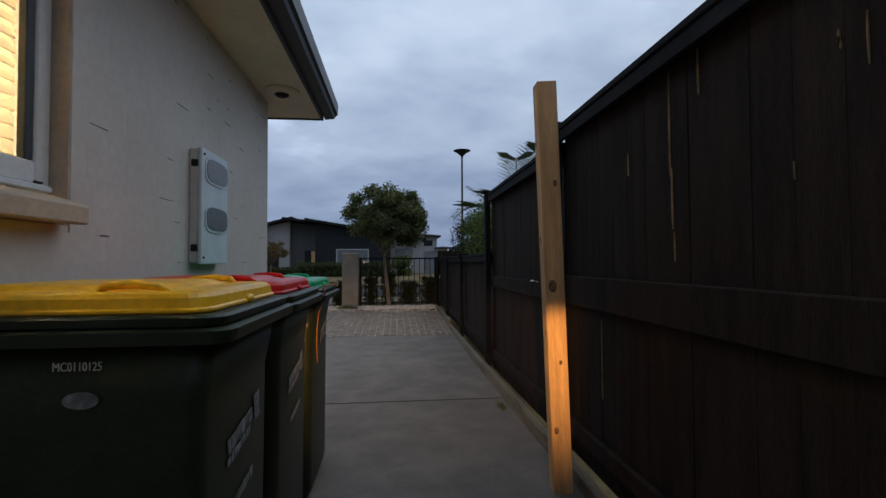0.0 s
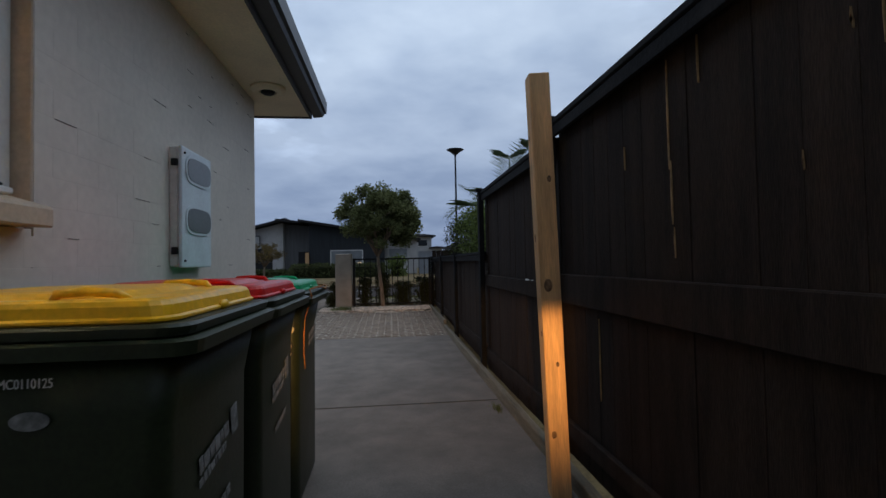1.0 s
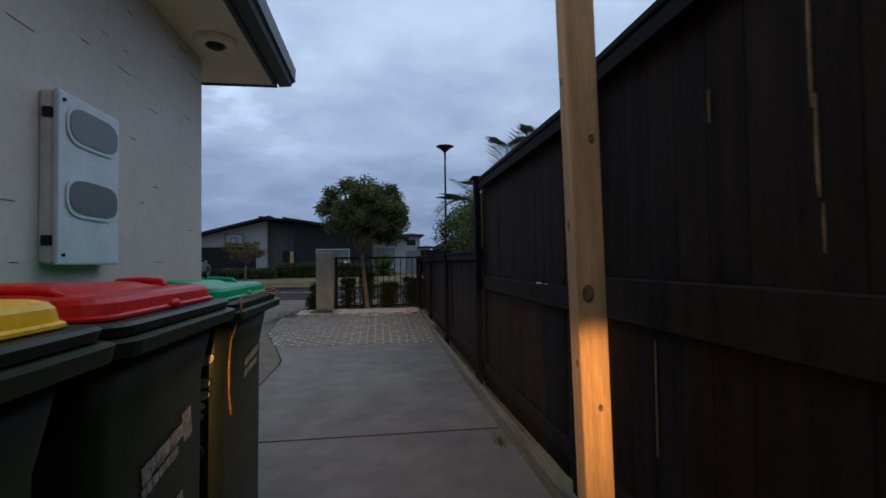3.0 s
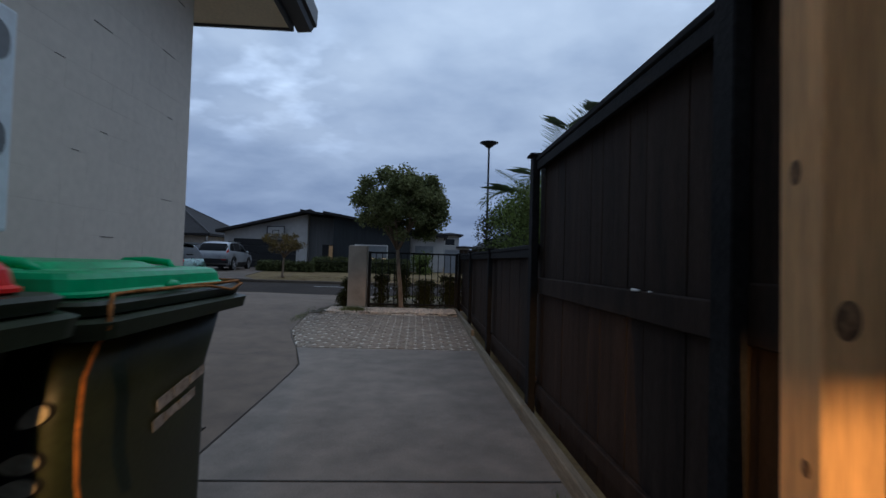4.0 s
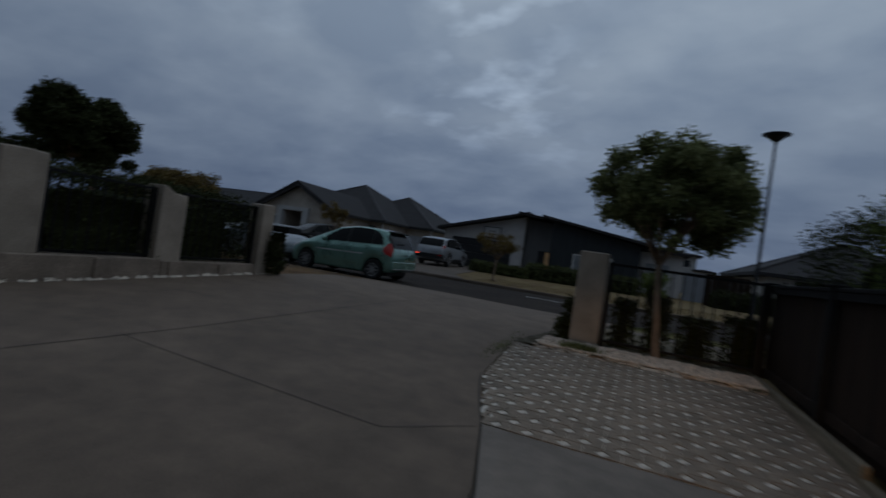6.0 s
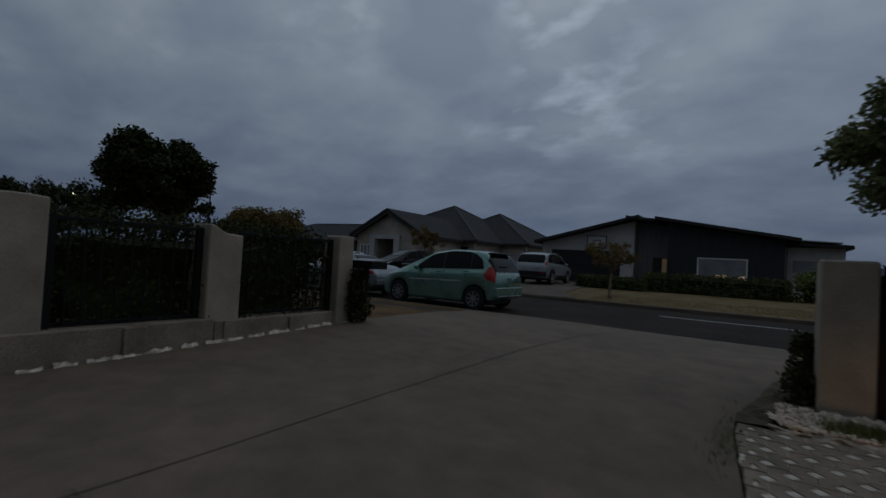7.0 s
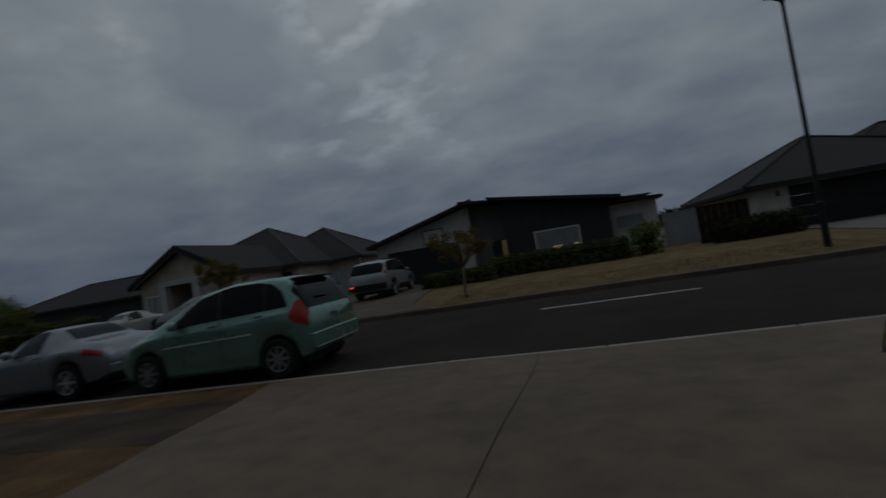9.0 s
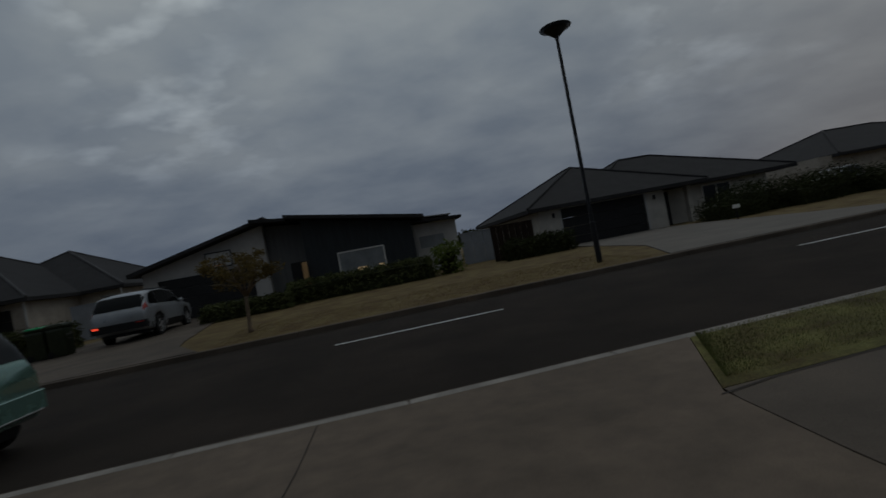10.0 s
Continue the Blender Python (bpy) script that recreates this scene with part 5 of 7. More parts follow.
def build_bed():
    rng = random.Random(77)
    bm = bmesh.new()
    xs, ys = lin(0, 1, 56), lin(9.56, 12.6, 50)
    vs = {}
    for i, f in enumerate(xs):
        for j, y in enumerate(ys):
            a = right_edge(y) - 0.005
            x = a + (1.83 - a) * f
            z = ground_z(x, y) + 0.015 + 0.045 * noise.noise(Vector((x * 5, y * 5, 0))) + 0.02 * noise.noise(Vector((x * 17, y * 17, 3)))
            vs[i, j] = bm.verts.new((x, y, z))
    for i in range(len(xs) - 1):
        for j in range(len(ys) - 1):
            bm.faces.new((vs[i, j], vs[i + 1, j], vs[i + 1, j + 1], vs[i, j + 1]))
    tagged(obj_of("stone_bed", bm, SOIL), "brown soil bed strewn with white stones", "garden bed", kind="structure")
    # white gravel over the front of the bed, with a ragged rear edge
    bm = bmesh.new()
    rows = []
    for i in range(73):
        f = i / 72
        r = []
        for j in range(13):
            a = -0.66 + 0.05 * noise.noise(Vector((j * 0.7, 3, 1)))
            x = a + (1.765 - a) * f
            back = 10.10 + 0.13 * noise.noise(Vector((x * 2.3, 5, 0))) + 0.05 * noise.noise(Vector((x * 8, 1, 0)))
            front = 9.545 + 0.13 * noise.noise(Vector((x * 5, 9, 0))) + 0.03 * noise.noise(Vector((x * 17, 4, 0)))
            y = front + (back - front) * j / 12
            edge = min(1.0, min(j, 12 - j) * 0.4) - (1.0 if j in (0, 12) else 0.0)
            r.append(bm.verts.new((x, y, ground_z(x, y) + 0.016 * edge + 0.008 + 0.026 * noise.noise(Vector((x * 4, y * 4, 2))) + 0.010 * noise.noise(Vector((x * 21, y * 21, 7))))))
        rows.append(r)
    for p, q in zip(rows, rows[1:]):
        for j in range(12):
            c = 0.25 * (p[j].co + q[j].co + q[j + 1].co + p[j + 1].co)
            if noise.noise(Vector((c.x * 3.1, c.y * 4.5, 11))) + 0.04 * j < 0.42:
                bm.faces.new((p[j], q[j], q[j + 1], p[j + 1]))
    bmesh.ops.delete(bm, geom=[v for v in bm.verts if not v.link_faces], context="VERTS")
    tagged(obj_of("gravel_strip", bm, GRAVEL), "strip of white gravel along the paving", "gravel", kind="structure")
    stones("bed_stones", 2600, lambda r: (r.uniform(-0.60, 1.75), 9.58 + 0.62 * r.random() ** 1.2), 0.034, 78, "white crushed stones in the garden bed")
    # torn white strips of sheeting showing along the foot of the plinth
    bm = bmesh.new()
    y = 6.2
    while y < 10.2:
        n = rng.randint(5, 13)
        prev = None
        for k in range(n):
            w = 0.008 + 0.036 * (math.sin(math.pi * k / (n - 1)) ** 0.6) * rng.uniform(0.3, 1.2)
            yy = y + 0.042 * k
            x0 = -5.341 - 0.032 * (yy - 7.2) + rng.uniform(0.0, 0.016)
            z = ground_z(-5.3, yy)
            row = [bm.verts.new((x0, yy, z + 0.026 + rng.uniform(-0.014, 0.018))), bm.verts.new((x0 + w * 0.6, yy, z + 0.012 + rng.uniform(0, 0.010))), bm.verts.new((x0 + w + 0.014, yy + rng.uniform(-0.01, 0.01), z + 0.003))]
            if prev:
                bm.faces.new((prev[0], prev[1], row[1], row[0]))
                bm.faces.new((prev[1], prev[2], row[2], row[1]))
            prev = row
        y += 0.042 * n + rng.uniform(-0.03, 0.06)
    tagged(obj_of("plinth_scraps", bm, SHEETING), "torn white sheeting strips along the foot of the plinth", "sheeting", kind="stuff")


build_bed()


def grass_tufts(name, n, area, h, seed, material, label):
    rng = random.Random(seed)
    bm = bmesh.new()
    for _ in range(n):
        x, y = area(rng)
        z = ground_z(x, y) + bed_lift(x, y) - 0.01
        a = rng.uniform(0, 6.28)
        hh = h * rng.uniform(0.5, 1.3)
        d = Vector((math.cos(a), math.sin(a), 0))
        p = Vector((x, y, z))
        tip = p + Vector((rng.uniform(-0.5, 0.5) * hh, rng.uniform(-0.5, 0.5) * hh, hh))
        bm.faces.new([bm.verts.new(v) for v in (p - d * hh * 0.07, p + d * hh * 0.07, tip)])
    return tagged(obj_of(name, bm, material), label, "grass", kind="stuff")


STRAW_BLADE = mat("straw_blade", (0.25, 0.175, 0.066), 0.9, var=0.2, scale=1.2, fine=10, bump=0.0, island=0.4, tint=(0.16, 0.15, 0.05))
GRASS_BLADE = mat("grass_blade", (0.21, 0.115, 0.048), 0.9, var=0.2, scale=1.2, fine=10, bump=0.0, island=0.4, tint=(0.18, 0.135, 0.05))
GREEN_BLADE = mat("green_blade", (0.115, 0.130, 0.04), 0.8, var=0.2, scale=2, fine=10, bump=0.0, island=0.4)


def verge_left(r):
    y = r.uniform(14.25, 15.24)
    return (left_edge(y) - 0.05 - 12 * r.random() ** 1.6, y)


def verge_inner(r):
    y = r.uniform(10.9, 12.5)
    return (left_edge(y) - 0.05 - 8 * r.random() ** 1.4, y)


def verge_right(r):
    y = r.uniform(13.92, 15.24)
    return (right_edge(y) + 0.06 + 8 * r.random() ** 1.5, y)


for f_, k in ((verge_left, 1), (verge_inner, 2), (verge_right, 3)):
    grass_tufts("verge_grass", 22000 if k == 3 else 9000, f_, 0.017, 90 + k, STRAW_BLADE if f_ is verge_right else GRASS_BLADE, "dry brown mown grass on the verge")
grass_tufts("verge_grass", 9000, lambda r: ((lambda y: (right_edge(y) + 0.06 + 1.9 * r.random() ** 3.2, y))(13.95 + 1.27 * r.random())), 0.024, 97, GREEN_BLADE, "green grass patch at the driveway corner")
def far_verge(r):
    x = r.choice((r.uniform(-19.2, -14.0), r.uniform(-6.0, 5.3), r.uniform(-6.0, 5.3), r.uniform(14.8, 30)))
    return (x, r.uniform(22.5, 26.0))


grass_tufts("far_verge_grass", 26000, far_verge, 0.05, 95, GRASS_BLADE, "dry grass on the far verge")
grass_tufts("weeds", 900, lambda r: (-0.12 + r.gauss(0, 0.10), 9.74 + r.gauss(0, 0.05)), 0.085, 96, LEAF, "small green weeds among the white stones")
grass_tufts("weeds", 260, lambda r: (-0.9 + r.gauss(0, 0.05), 9.1 + r.gauss(0, 0.35)), 0.05, 98, LEAF, "small green weeds along the paver edge")
grass_tufts("weeds", 120, lambda r: (1.70 + r.gauss(0, 0.015), 3.15 + r.gauss(0, 0.05)), 0.045, 99, LEAF, "small green weeds at the timber edging")


# ---- street lamps ----
def street_lamp(x, y, z, h, label):
    t = thing("street_lamp", (x, y, z), label, "street lamp", "street lamps")
    part("pole", tube(bmesh.new(), [(0, 0, -0.1), (0, 0, 1.2), (0, 0, 1.22), (0, 0, h - 0.35)], [0.085, 0.08, 0.06, 0.045], 12), POLE, t, smooth=False)
    bm = tube(bmesh.new(), [(0, 0, h - 0.36), (0, 0, h - 0.12)], [0.05, 0.10], 16)
    part("neck", bm, POLE, t)
    bm = bmesh.new()
    loft(bm, [[(r * math.cos(2 * math.pi * k / 24), r * math.sin(2 * math.pi * k / 24), zz) for k in range(24)] for r, zz in ((0.09, h - 0.26), (0.30, h - 0.09), (0.44, h - 0.02))])
    part("bowl", bm, POLE, t, smooth=True)
    bm = bmesh.new()
    loft(bm, [[(r * math.cos(2 * math.pi * k / 24), r * math.sin(2 * math.pi * k / 24), zz) for k in range(24)] for r, zz in ((0.45, h - 0.018), (0.46, h), (0.25, h + 0.05), (0.04, h + 0.06))])
    part("hood", bm, POLE, t, smooth=True)
    return t


street_lamp(4.36, 23.9, 0.05, 6.93, "slim black street lamp with a flared bowl head")
street_lamp(-33.4, 24.0, 0.12, 6.87, "slim black street lamp with a flared bowl head, far off")


# ---- houses over the street ----
def hip_roof(bm, x0, x1, y0, y1, z, pitch, eave=0.45, ridge_cap=None):
    x0, x1, y0, y1 = x0 - eave, x1 + eave, y0 - eave, y1 + eave
    hw = 0.5 * min(x1 - x0, y1 - y0)
    zr = z + hw * math.tan(pitch)
    if x1 - x0 >= y1 - y0:
        r0, r1 = (x0 + hw, 0.5 * (y0 + y1), zr), (x1 - hw, 0.5 * (y0 + y1), zr)
    else:
        r0, r1 = (0.5 * (x0 + x1), y0 + hw, zr), (0.5 * (x0 + x1), y1 - hw, zr)
    c = [(x0, y0, z), (x1, y0, z), (x1, y1, z), (x0, y1, z)]
    v = [bm.verts.new(p) for p in c] + [bm.verts.new(r0), bm.verts.new(r1)]
    if x1 - x0 >= y1 - y0:
        fs = ((0, 1, 5, 4), (1, 2, 5), (2, 3, 4, 5), (3, 0, 4))
        hips = ((c[0], r0), (c[3], r0), (c[1], r1), (c[2], r1))
    else:
        fs = ((0, 1, 4), (1, 2, 5, 4), (2, 3, 5), (3, 0, 4, 5))
        hips = ((c[0], r0), (c[1], r0), (c[2], r1), (c[3], r1))
    for f in fs:
        bm.faces.new([v[i] for i in f])
    bm.faces.new([v[i] for i in (3, 2, 1, 0)])
    # fascia board
    box(bm, x0 - 0.02, x1 + 0.02, y0 - 0.02, y1 + 0.02, z - 0.2, z - 0.003)
    if ridge_cap is not None:
        for a, b in hips + ((r0, r1),):
            ridge_cap.append(tube(bmesh.new(), [Vector(a) + Vector((0, 0, 0.03)), Vector(b) + Vector((0, 0, 0.02))], 0.065, 6))
    return bm


def window_unit(parent, x0, x1, y, z0, z1, fill, frame_mat=WHITE, mull=(), name="window"):
    w = thing(name)
    w.parent = parent
    bm = bmesh.new()
    t = 0.07
    box(bm, x0, x1, y - 0.03, y + 0.05, z1 - t, z1)
    box(bm, x0, x1, y - 0.03, y + 0.05, z0, z0 + t)
    box(bm, x0, x0 + t, y - 0.03, y + 0.05, z0 + t, z1 - t)
    box(bm, x1 - t, x1, y - 0.03, y + 0.05, z0 + t, z1 - t)
    for m_ in mull:
        box(bm, m_ - 0.03, m_ + 0.03, y - 0.025, y + 0.05, z0 + t, z1 - t)
    part("window_frame", bm, frame_mat, w)
    part("pane", boxm(x0 + t, x1 - t, y - 0.006, y + 0.0, z0 + t, z1 - t), PANE if fill is None else fill, w)
    return w


def garage_door(parent, x0, x1, y, z0, z1, material, rows=4):
    d = thing("garage_door")
    d.parent = parent
    h = (z1 - z0) / rows
    for k in range(rows):
        part("door_panel", boxm(x0, x1, y - 0.03, y + 0.02, z0 + k * h + 0.006, z0 + (k + 1) * h - 0.006, bevel=0.008), material, d)
    return d


def build_house_b():
    """Low house with two skewed mono-pitch roofs: pale garage wing, dark middle, pale end."""
    h = thing("modern_house", (0, 0, 0), "low modern house with dark and pale cladding and sloping roofs", "house")
    y = 37.0
    g = 0.25
    bm = prism(bmesh.new(), [(-13.4, g), (-7.3, g), (-7.3, 4.35), (-13.4, 2.85)], "y", y, y + 9)
    part("wall", bm, CLAD_PALE, h, "pale cladding garage wing")
    bm = prism(bmesh.new(), [(-5.25, g), (0.45, g), (0.45, 3.2), (-5.25, 4.2)], "y", y - 0.6, y + 9)
    part("wall", bm, CLAD_DARK, h, "dark vertical cladding")
    bm = prism(bmesh.new(), [(-7.3, g), (-5.25, g), (-5.25, 4.1), (-7.3, 4.3)], "y", y + 0.5, y + 9)
    part("wall", bm, CLAD_MID, h, "mid-grey cladding entry wall")
    bm = boxm(0.45, 3.0, y + 0.2, y + 9, g, 2.95)
    part("wall", bm, CLAD_PALE, h, "pale cladding end wing")
    bm = prism(bmesh.new(), [(-13.8, 2.95), (-7.0, 4.68), (-7.0, 4.50), (-13.8, 2.76)], "y", y - 0.7, y + 9.5)
    part("roof", bm, ROOF, h, "charcoal sloping roof")
    bm = prism(bmesh.new(), [(-7.7, 4.62), (-5.9, 4.40), (-5.9, 4.24), (-7.7, 4.44)], "y", y - 0.9, y + 9.5)
    part("roof", bm, ROOF, h)
    bm = prism(bmesh.new(), [(-5.95, 4.52), (1.1, 3.36), (1.1, 3.18), (-5.95, 4.34)], "y", y - 1.3, y + 9.5)
    part("roof", bm, ROOF, h)
    bm = prism(bmesh.new(), [(0.3, 3.2), (3.3, 3.05), (3.3, 2.9), (0.3, 3.04)], "y", y - 0.3, y + 9.5)
    part("roof", bm, ROOF, h)
    part("solar_panel", prism(bmesh.new(), [(1.2, 3.42), (3.0, 3.32), (3.0, 3.27), (1.2, 3.37)], "y", y + 1.0, y + 3.5), FARWHITE, h, "pale panel on the roof")
    garage_door(h, -12.7, -8.1, y - 0.02, g, 2.38, DARKDOOR)
    w = window_unit(h, -3.67, -1.20, y - 0.64, 0.98, 2.17, BLIND_FAR, mull=())
    # glowing strips stand in for the warm reflection low in the pane
    for a, b in ((-2.75, -2.2), (-1.62, -1.32)):
        part("pane_glow", boxm(a, b, y - 0.652, y - 0.647, 1.06, 1.22), glow("pane_reflection", (1.0, 0.72, 0.42), 0.28), w, "warm reflection in the pane, put in as a glow")
    part("door", boxm(-6.25, -5.45, y + 0.42, y + 0.50, g, 2.1, bevel=0.01), DARKDOOR, h, "dark front door")
    window_unit(h, 0.75, 2.3, y + 0.17, 1.5, 2.3, BLIND_FAR, CLAD_PALE)
    # entry post
    part("entry_post", boxm(-5.5, -5.25, y - 0.9, y - 0.65, g, 2.0, bevel=0.01), TIMBER, h, "timber entry post")
    part("downpipe", tube(bmesh.new(), [(0.62, y + 0.1, 2.9), (0.62, y + 0.1, g)], 0.04, 8), FARWHITE, h)
    bb = thing("basketball_backboard", (0, 0, 0), "white basketball backboard fixed above the garage door", "backboard")
    x, z = -9.6, 2.95
    part("board", boxm(x - 0.65, x + 0.65, y - 0.20, y - 0.17, z - 0.42, z + 0.42, bevel=0.01), FARWHITE, bb)
    for a in ((x - 0.65, x + 0.65, z + 0.36, z + 0.42), (x - 0.65, x + 0.65, z - 0.42, z - 0.36), (x - 0.65, x - 0.59, z - 0.42, z + 0.42), (x + 0.59, x + 0.65, z - 0.42, z + 0.42), (x - 0.25, x + 0.25, z + 0.08, z + 0.13), (x - 0.25, x - 0.2, z - 0.3, z + 0.08), (x + 0.2, x + 0.25, z - 0.3, z + 0.08)):
        part("marking", boxm(a[0], a[1], y - 0.207, y - 0.201, a[2], a[3]), DARKDOOR, bb)
    part("bracket", boxm(x - 0.2, x + 0.2, y - 0.17, y, z - 0.1, z + 0.1), DARKDOOR, bb)
    bm = tube(bmesh.new(), [(x + 0.22 * math.cos(a), y - 0.45 + 0.22 * math.sin(a), z - 0.3) for a in [2 * math.pi * k / 16 for k in range(17)]], 0.012, 6)
    part("hoop", bm, HOSE, bb)


build_house_b()


def build_house_c():
    """Hip-roofed house with a gabled front bay."""
    h = thing("hip_roofed_house", (0, 0, 0), "single-storey pale brick house with charcoal hipped roofs", "house")
    g = 0.15
    rc = []
    part("wall", boxm(-32, -19.75, 38.45, 51.0, g, 2.85), BRICKPALE, h)
    part("roof", hip_roof(bmesh.new(), -32, -19.75, 38.45, 51.0, 2.9, radians(29), 0.45, rc), ROOF, h, "charcoal hipped roof")
    part("wall", boxm(-30, -17.35, 43.0, 55, g, 2.85), BRICKPALE, h)
    part("roof", hip_roof(bmesh.new(), -28.2, -17.35, 43.0, 54.0, 2.92, radians(29), 0.45, rc), ROOF, h)
    for b_ in rc:
        part("ridge_cap", b_, ROOFLINE, h)
    # gabled front wing: window, and an entry recess framed by pale piers and a lintel
    x0, x1, xa, yf = -27.75, -21.05, -24.4, 33.3
    part("wall", boxm(x0, -25.62, yf, 40, g, 2.55), BRICKPALE, h, "pale gable wall")
    part("wall", boxm(-23.80, x1, yf, 40, g, 2.55), BRICKPALE, h)
    part("wall", boxm(-25.618, -23.802, 35.2, 35.4, g, 2.55), BRICKPALE, h)
    part("door", boxm(-25.1, -24.1, 35.12, 35.198, g, 2.2, bevel=0.01), DARKDOOR, h, "dark front door in the recess")
    bm = prism(bmesh.new(), [(x0, 2.552), (x1, 2.552), (x1, 2.85), (xa, 4.55), (x0, 2.85)], "y", yf, 40)
    part("gable", bm, BRICKPALE, h)
    bm = prism(bmesh.new(), [(x0 - 0.45, 2.66), (xa, 4.66), (x1 + 0.45, 2.66), (x1 + 0.45, 2.88), (xa, 4.90), (x0 - 0.45, 2.88)], "y", 32.75, 43)
    part("roof", bm, ROOF, h)
    for s_ in (-1, 1):
        bm = prism(bmesh.new(), [(xa, 4.64), (xa, 4.50), (xa + s_ * 3.6, 2.56), (xa + s_ * 3.75, 2.62)], "y", 32.80, 32.86)
        part("barge_board", bm, ROOFLINE, h, "charcoal barge board under the gable roof")
    for x in (-25.93, -23.5):
        part("pilaster", boxm(x - 0.26, x + 0.26, 33.02, 33.297, g, 2.56, bevel=0.01), FARWHITE, h)
    part("lintel", boxm(-26.2, -23.23, 33.02, 33.297, 2.562, 2.86, bevel=0.01), FARWHITE, h)
    window_unit(h, -27.38, -26.22, 33.25, 0.85, 2.12, BLIND_FAR, WHITE, (-26.99, -26.60))
    window_unit(h, -29.9, -28.4, 38.40, 0.8, 2.4, None, WHITE, (-29.2,))
    garage_door(h, -25.0, -20.4, 38.42, g, 2.4, DARKDOOR)
    for x, y in ((-19.6, 38.2), (-17.1, 42.6)):
        part("downpipe", tube(bmesh.new(), [(x, y, 2.75), (x, y, g)], 0.05, 8), FARWHITE, h)
    # lower house further left
    f = thing("hip_roofed_house", (0, 0, 0), "low house with a charcoal roof beyond the gardens", "house")
    part("wall", boxm(-56, -36, 44, 54, g - 0.2, 2.8), CLAD_DARK, f)
    rc = []
    part("roof", hip_roof(bmesh.new(), -56, -36, 44, 54, 2.85, radians(22), 0.5, rc), ROOF, f)
    for b_ in rc:
        part("ridge_cap", b_, ROOFLINE, f)


build_house_c()


def build_house_r():
    h = thing("hip_roofed_house", (0, 0, 0), "pale rendered house with a wide dark garage door", "house")
    g, y = 0.15, 35.2
    rc = []
    part("wall", boxm(7.1, 7.9, y, y + 12, g, 2.45), RENDER_PALE, h)
    bm = bmesh.new()
    box(bm, 7.9, 8.36, y, y + 0.25, g, 2.55)
    box(bm, 13.41, 14.6, y, y + 0.25, g, 2.55)
    box(bm, 8.36, 13.41, y, y + 0.25, 2.27, 2.55)
    part("wall", bm, RENDER_PALE, h, "pale garage front")
    part("wall", boxm(14.6, 22.8, y + 1.6, y + 12, g, 2.55), RENDER_PALE, h)
    part("roof", hip_roof(bmesh.new(), 6.9, 16.6, y, y + 11, 2.5, radians(25), 0.5, rc), ROOF, h, "charcoal hipped roof")
    part("roof", hip_roof(bmesh.new(), 11.0, 24.0, y + 1.5, y + 12, 2.5, radians(25.0), 0.5, rc), ROOF, h)
    for b_ in rc:
        part("ridge_cap", b_, ROOF, h)
    garage_door(h, 8.40, 13.37, y + 0.1, g, 2.25, DARKDOOR)
    part("garage_trim", boxm(8.30, 8.40, y - 0.03, y - 0.002, g, 2.3), FARWHITE, h)
    part("garage_trim", boxm(13.37, 13.47, y - 0.03, y - 0.002, g, 2.3), FARWHITE, h)
    part("garage_trim", boxm(8.40, 13.37, y - 0.03, y - 0.002, 2.25, 2.32), FARWHITE, h)
    for x in (7.95, 13.95):
        part("wall_lamp", boxm(x - 0.06, x + 0.06, y - 0.1, y - 0.002, 1.85, 2.1, bevel=0.01), DARKDOOR, h)
    window_unit(h, 18.2, 20.2, y + 1.56, 0.8, 2.2, None, WHITE, (19.2,))
    part("door", boxm(15.0, 15.9, y + 1.52, y + 1.58, g, 2.2), DARKDOOR, h, "dark front door")
    part("porch_post", boxm(16.2, 16.5, y + 0.2, y + 0.5, g, 2.5, bevel=0.01), RENDER_PALE, h)
    f = thing("hip_roofed_house", (0, 0, 0), "dark-roofed house further along the street", "house")
    rc = []
    part("wall", boxm(27, 44, 37, 48, g, 2.6), BRICKPALE, f)
    part("roof", hip_roof(bmesh.new(), 28.5, 44, 37, 48, 2.65, radians(20), 0.5, rc), ROOF, f)
    for b_ in rc:
        part("ridge_cap", b_, ROOF, f)
    # white two-storey house far behind
    f = thing("two_storey_house", (0, 0, 0), "distant white two-storey house with low-pitched roofs", "house")
    part("wall", boxm(4.6, 7.4, 74, 82, 0.2, 5.3), FARWHITE, f)
    part("roof", hip_roof(bmesh.new(), 4.5, 7.5, 73.8, 82, 5.35, radians(10), 0.5), ROOF, f)
    part("wall", boxm(7.4, 9.0, 73.0, 80, 0.2, 3.4), FARWHITE, f)
    part("roof", hip_roof(bmesh.new(), 7.4, 9.1, 72.8, 80, 3.45, radians(8), 0.4), ROOF, f)
    window_unit(f, 5.2, 6.8, 73.95, 3.6, 4.7, None, WHITE)


build_house_r()


def panel_fence(name, x0, x1, y, z0, z1, material, label, step=0.6):
    f = thing(name, (0, 0, 0), label, "fence")
    n = max(1, int((x1 - x0) / step))
    for k in range(n):
        a, b = x0 + (x1 - x0) * k / n, x0 + (x1 - x0) * (k + 1) / n
        part("panel", boxm(a + 0.008, b - 0.008, y, y + 0.04, z0, z1, bevel=0.005), material, f)
    part("capping", boxm(x0, x1, y - 0.02, y + 0.06, z1, z1 + 0.04), material, f)
    return f


panel_fence("panel_fence", 3.1, 5.0, 37.0, 0.2, 1.95, FENCE_PALE, "pale panel fence beside the modern house")
panel_fence("panel_fence", 3.9, 6.1, 33.5, 0.2, 1.9, FENCE, "dark timber side fence", 0.3)
panel_fence("panel_fence", -16.6, -14.0, 36.5, 0.2, 1.9, FENCE_PALE, "pale side gate between the houses")

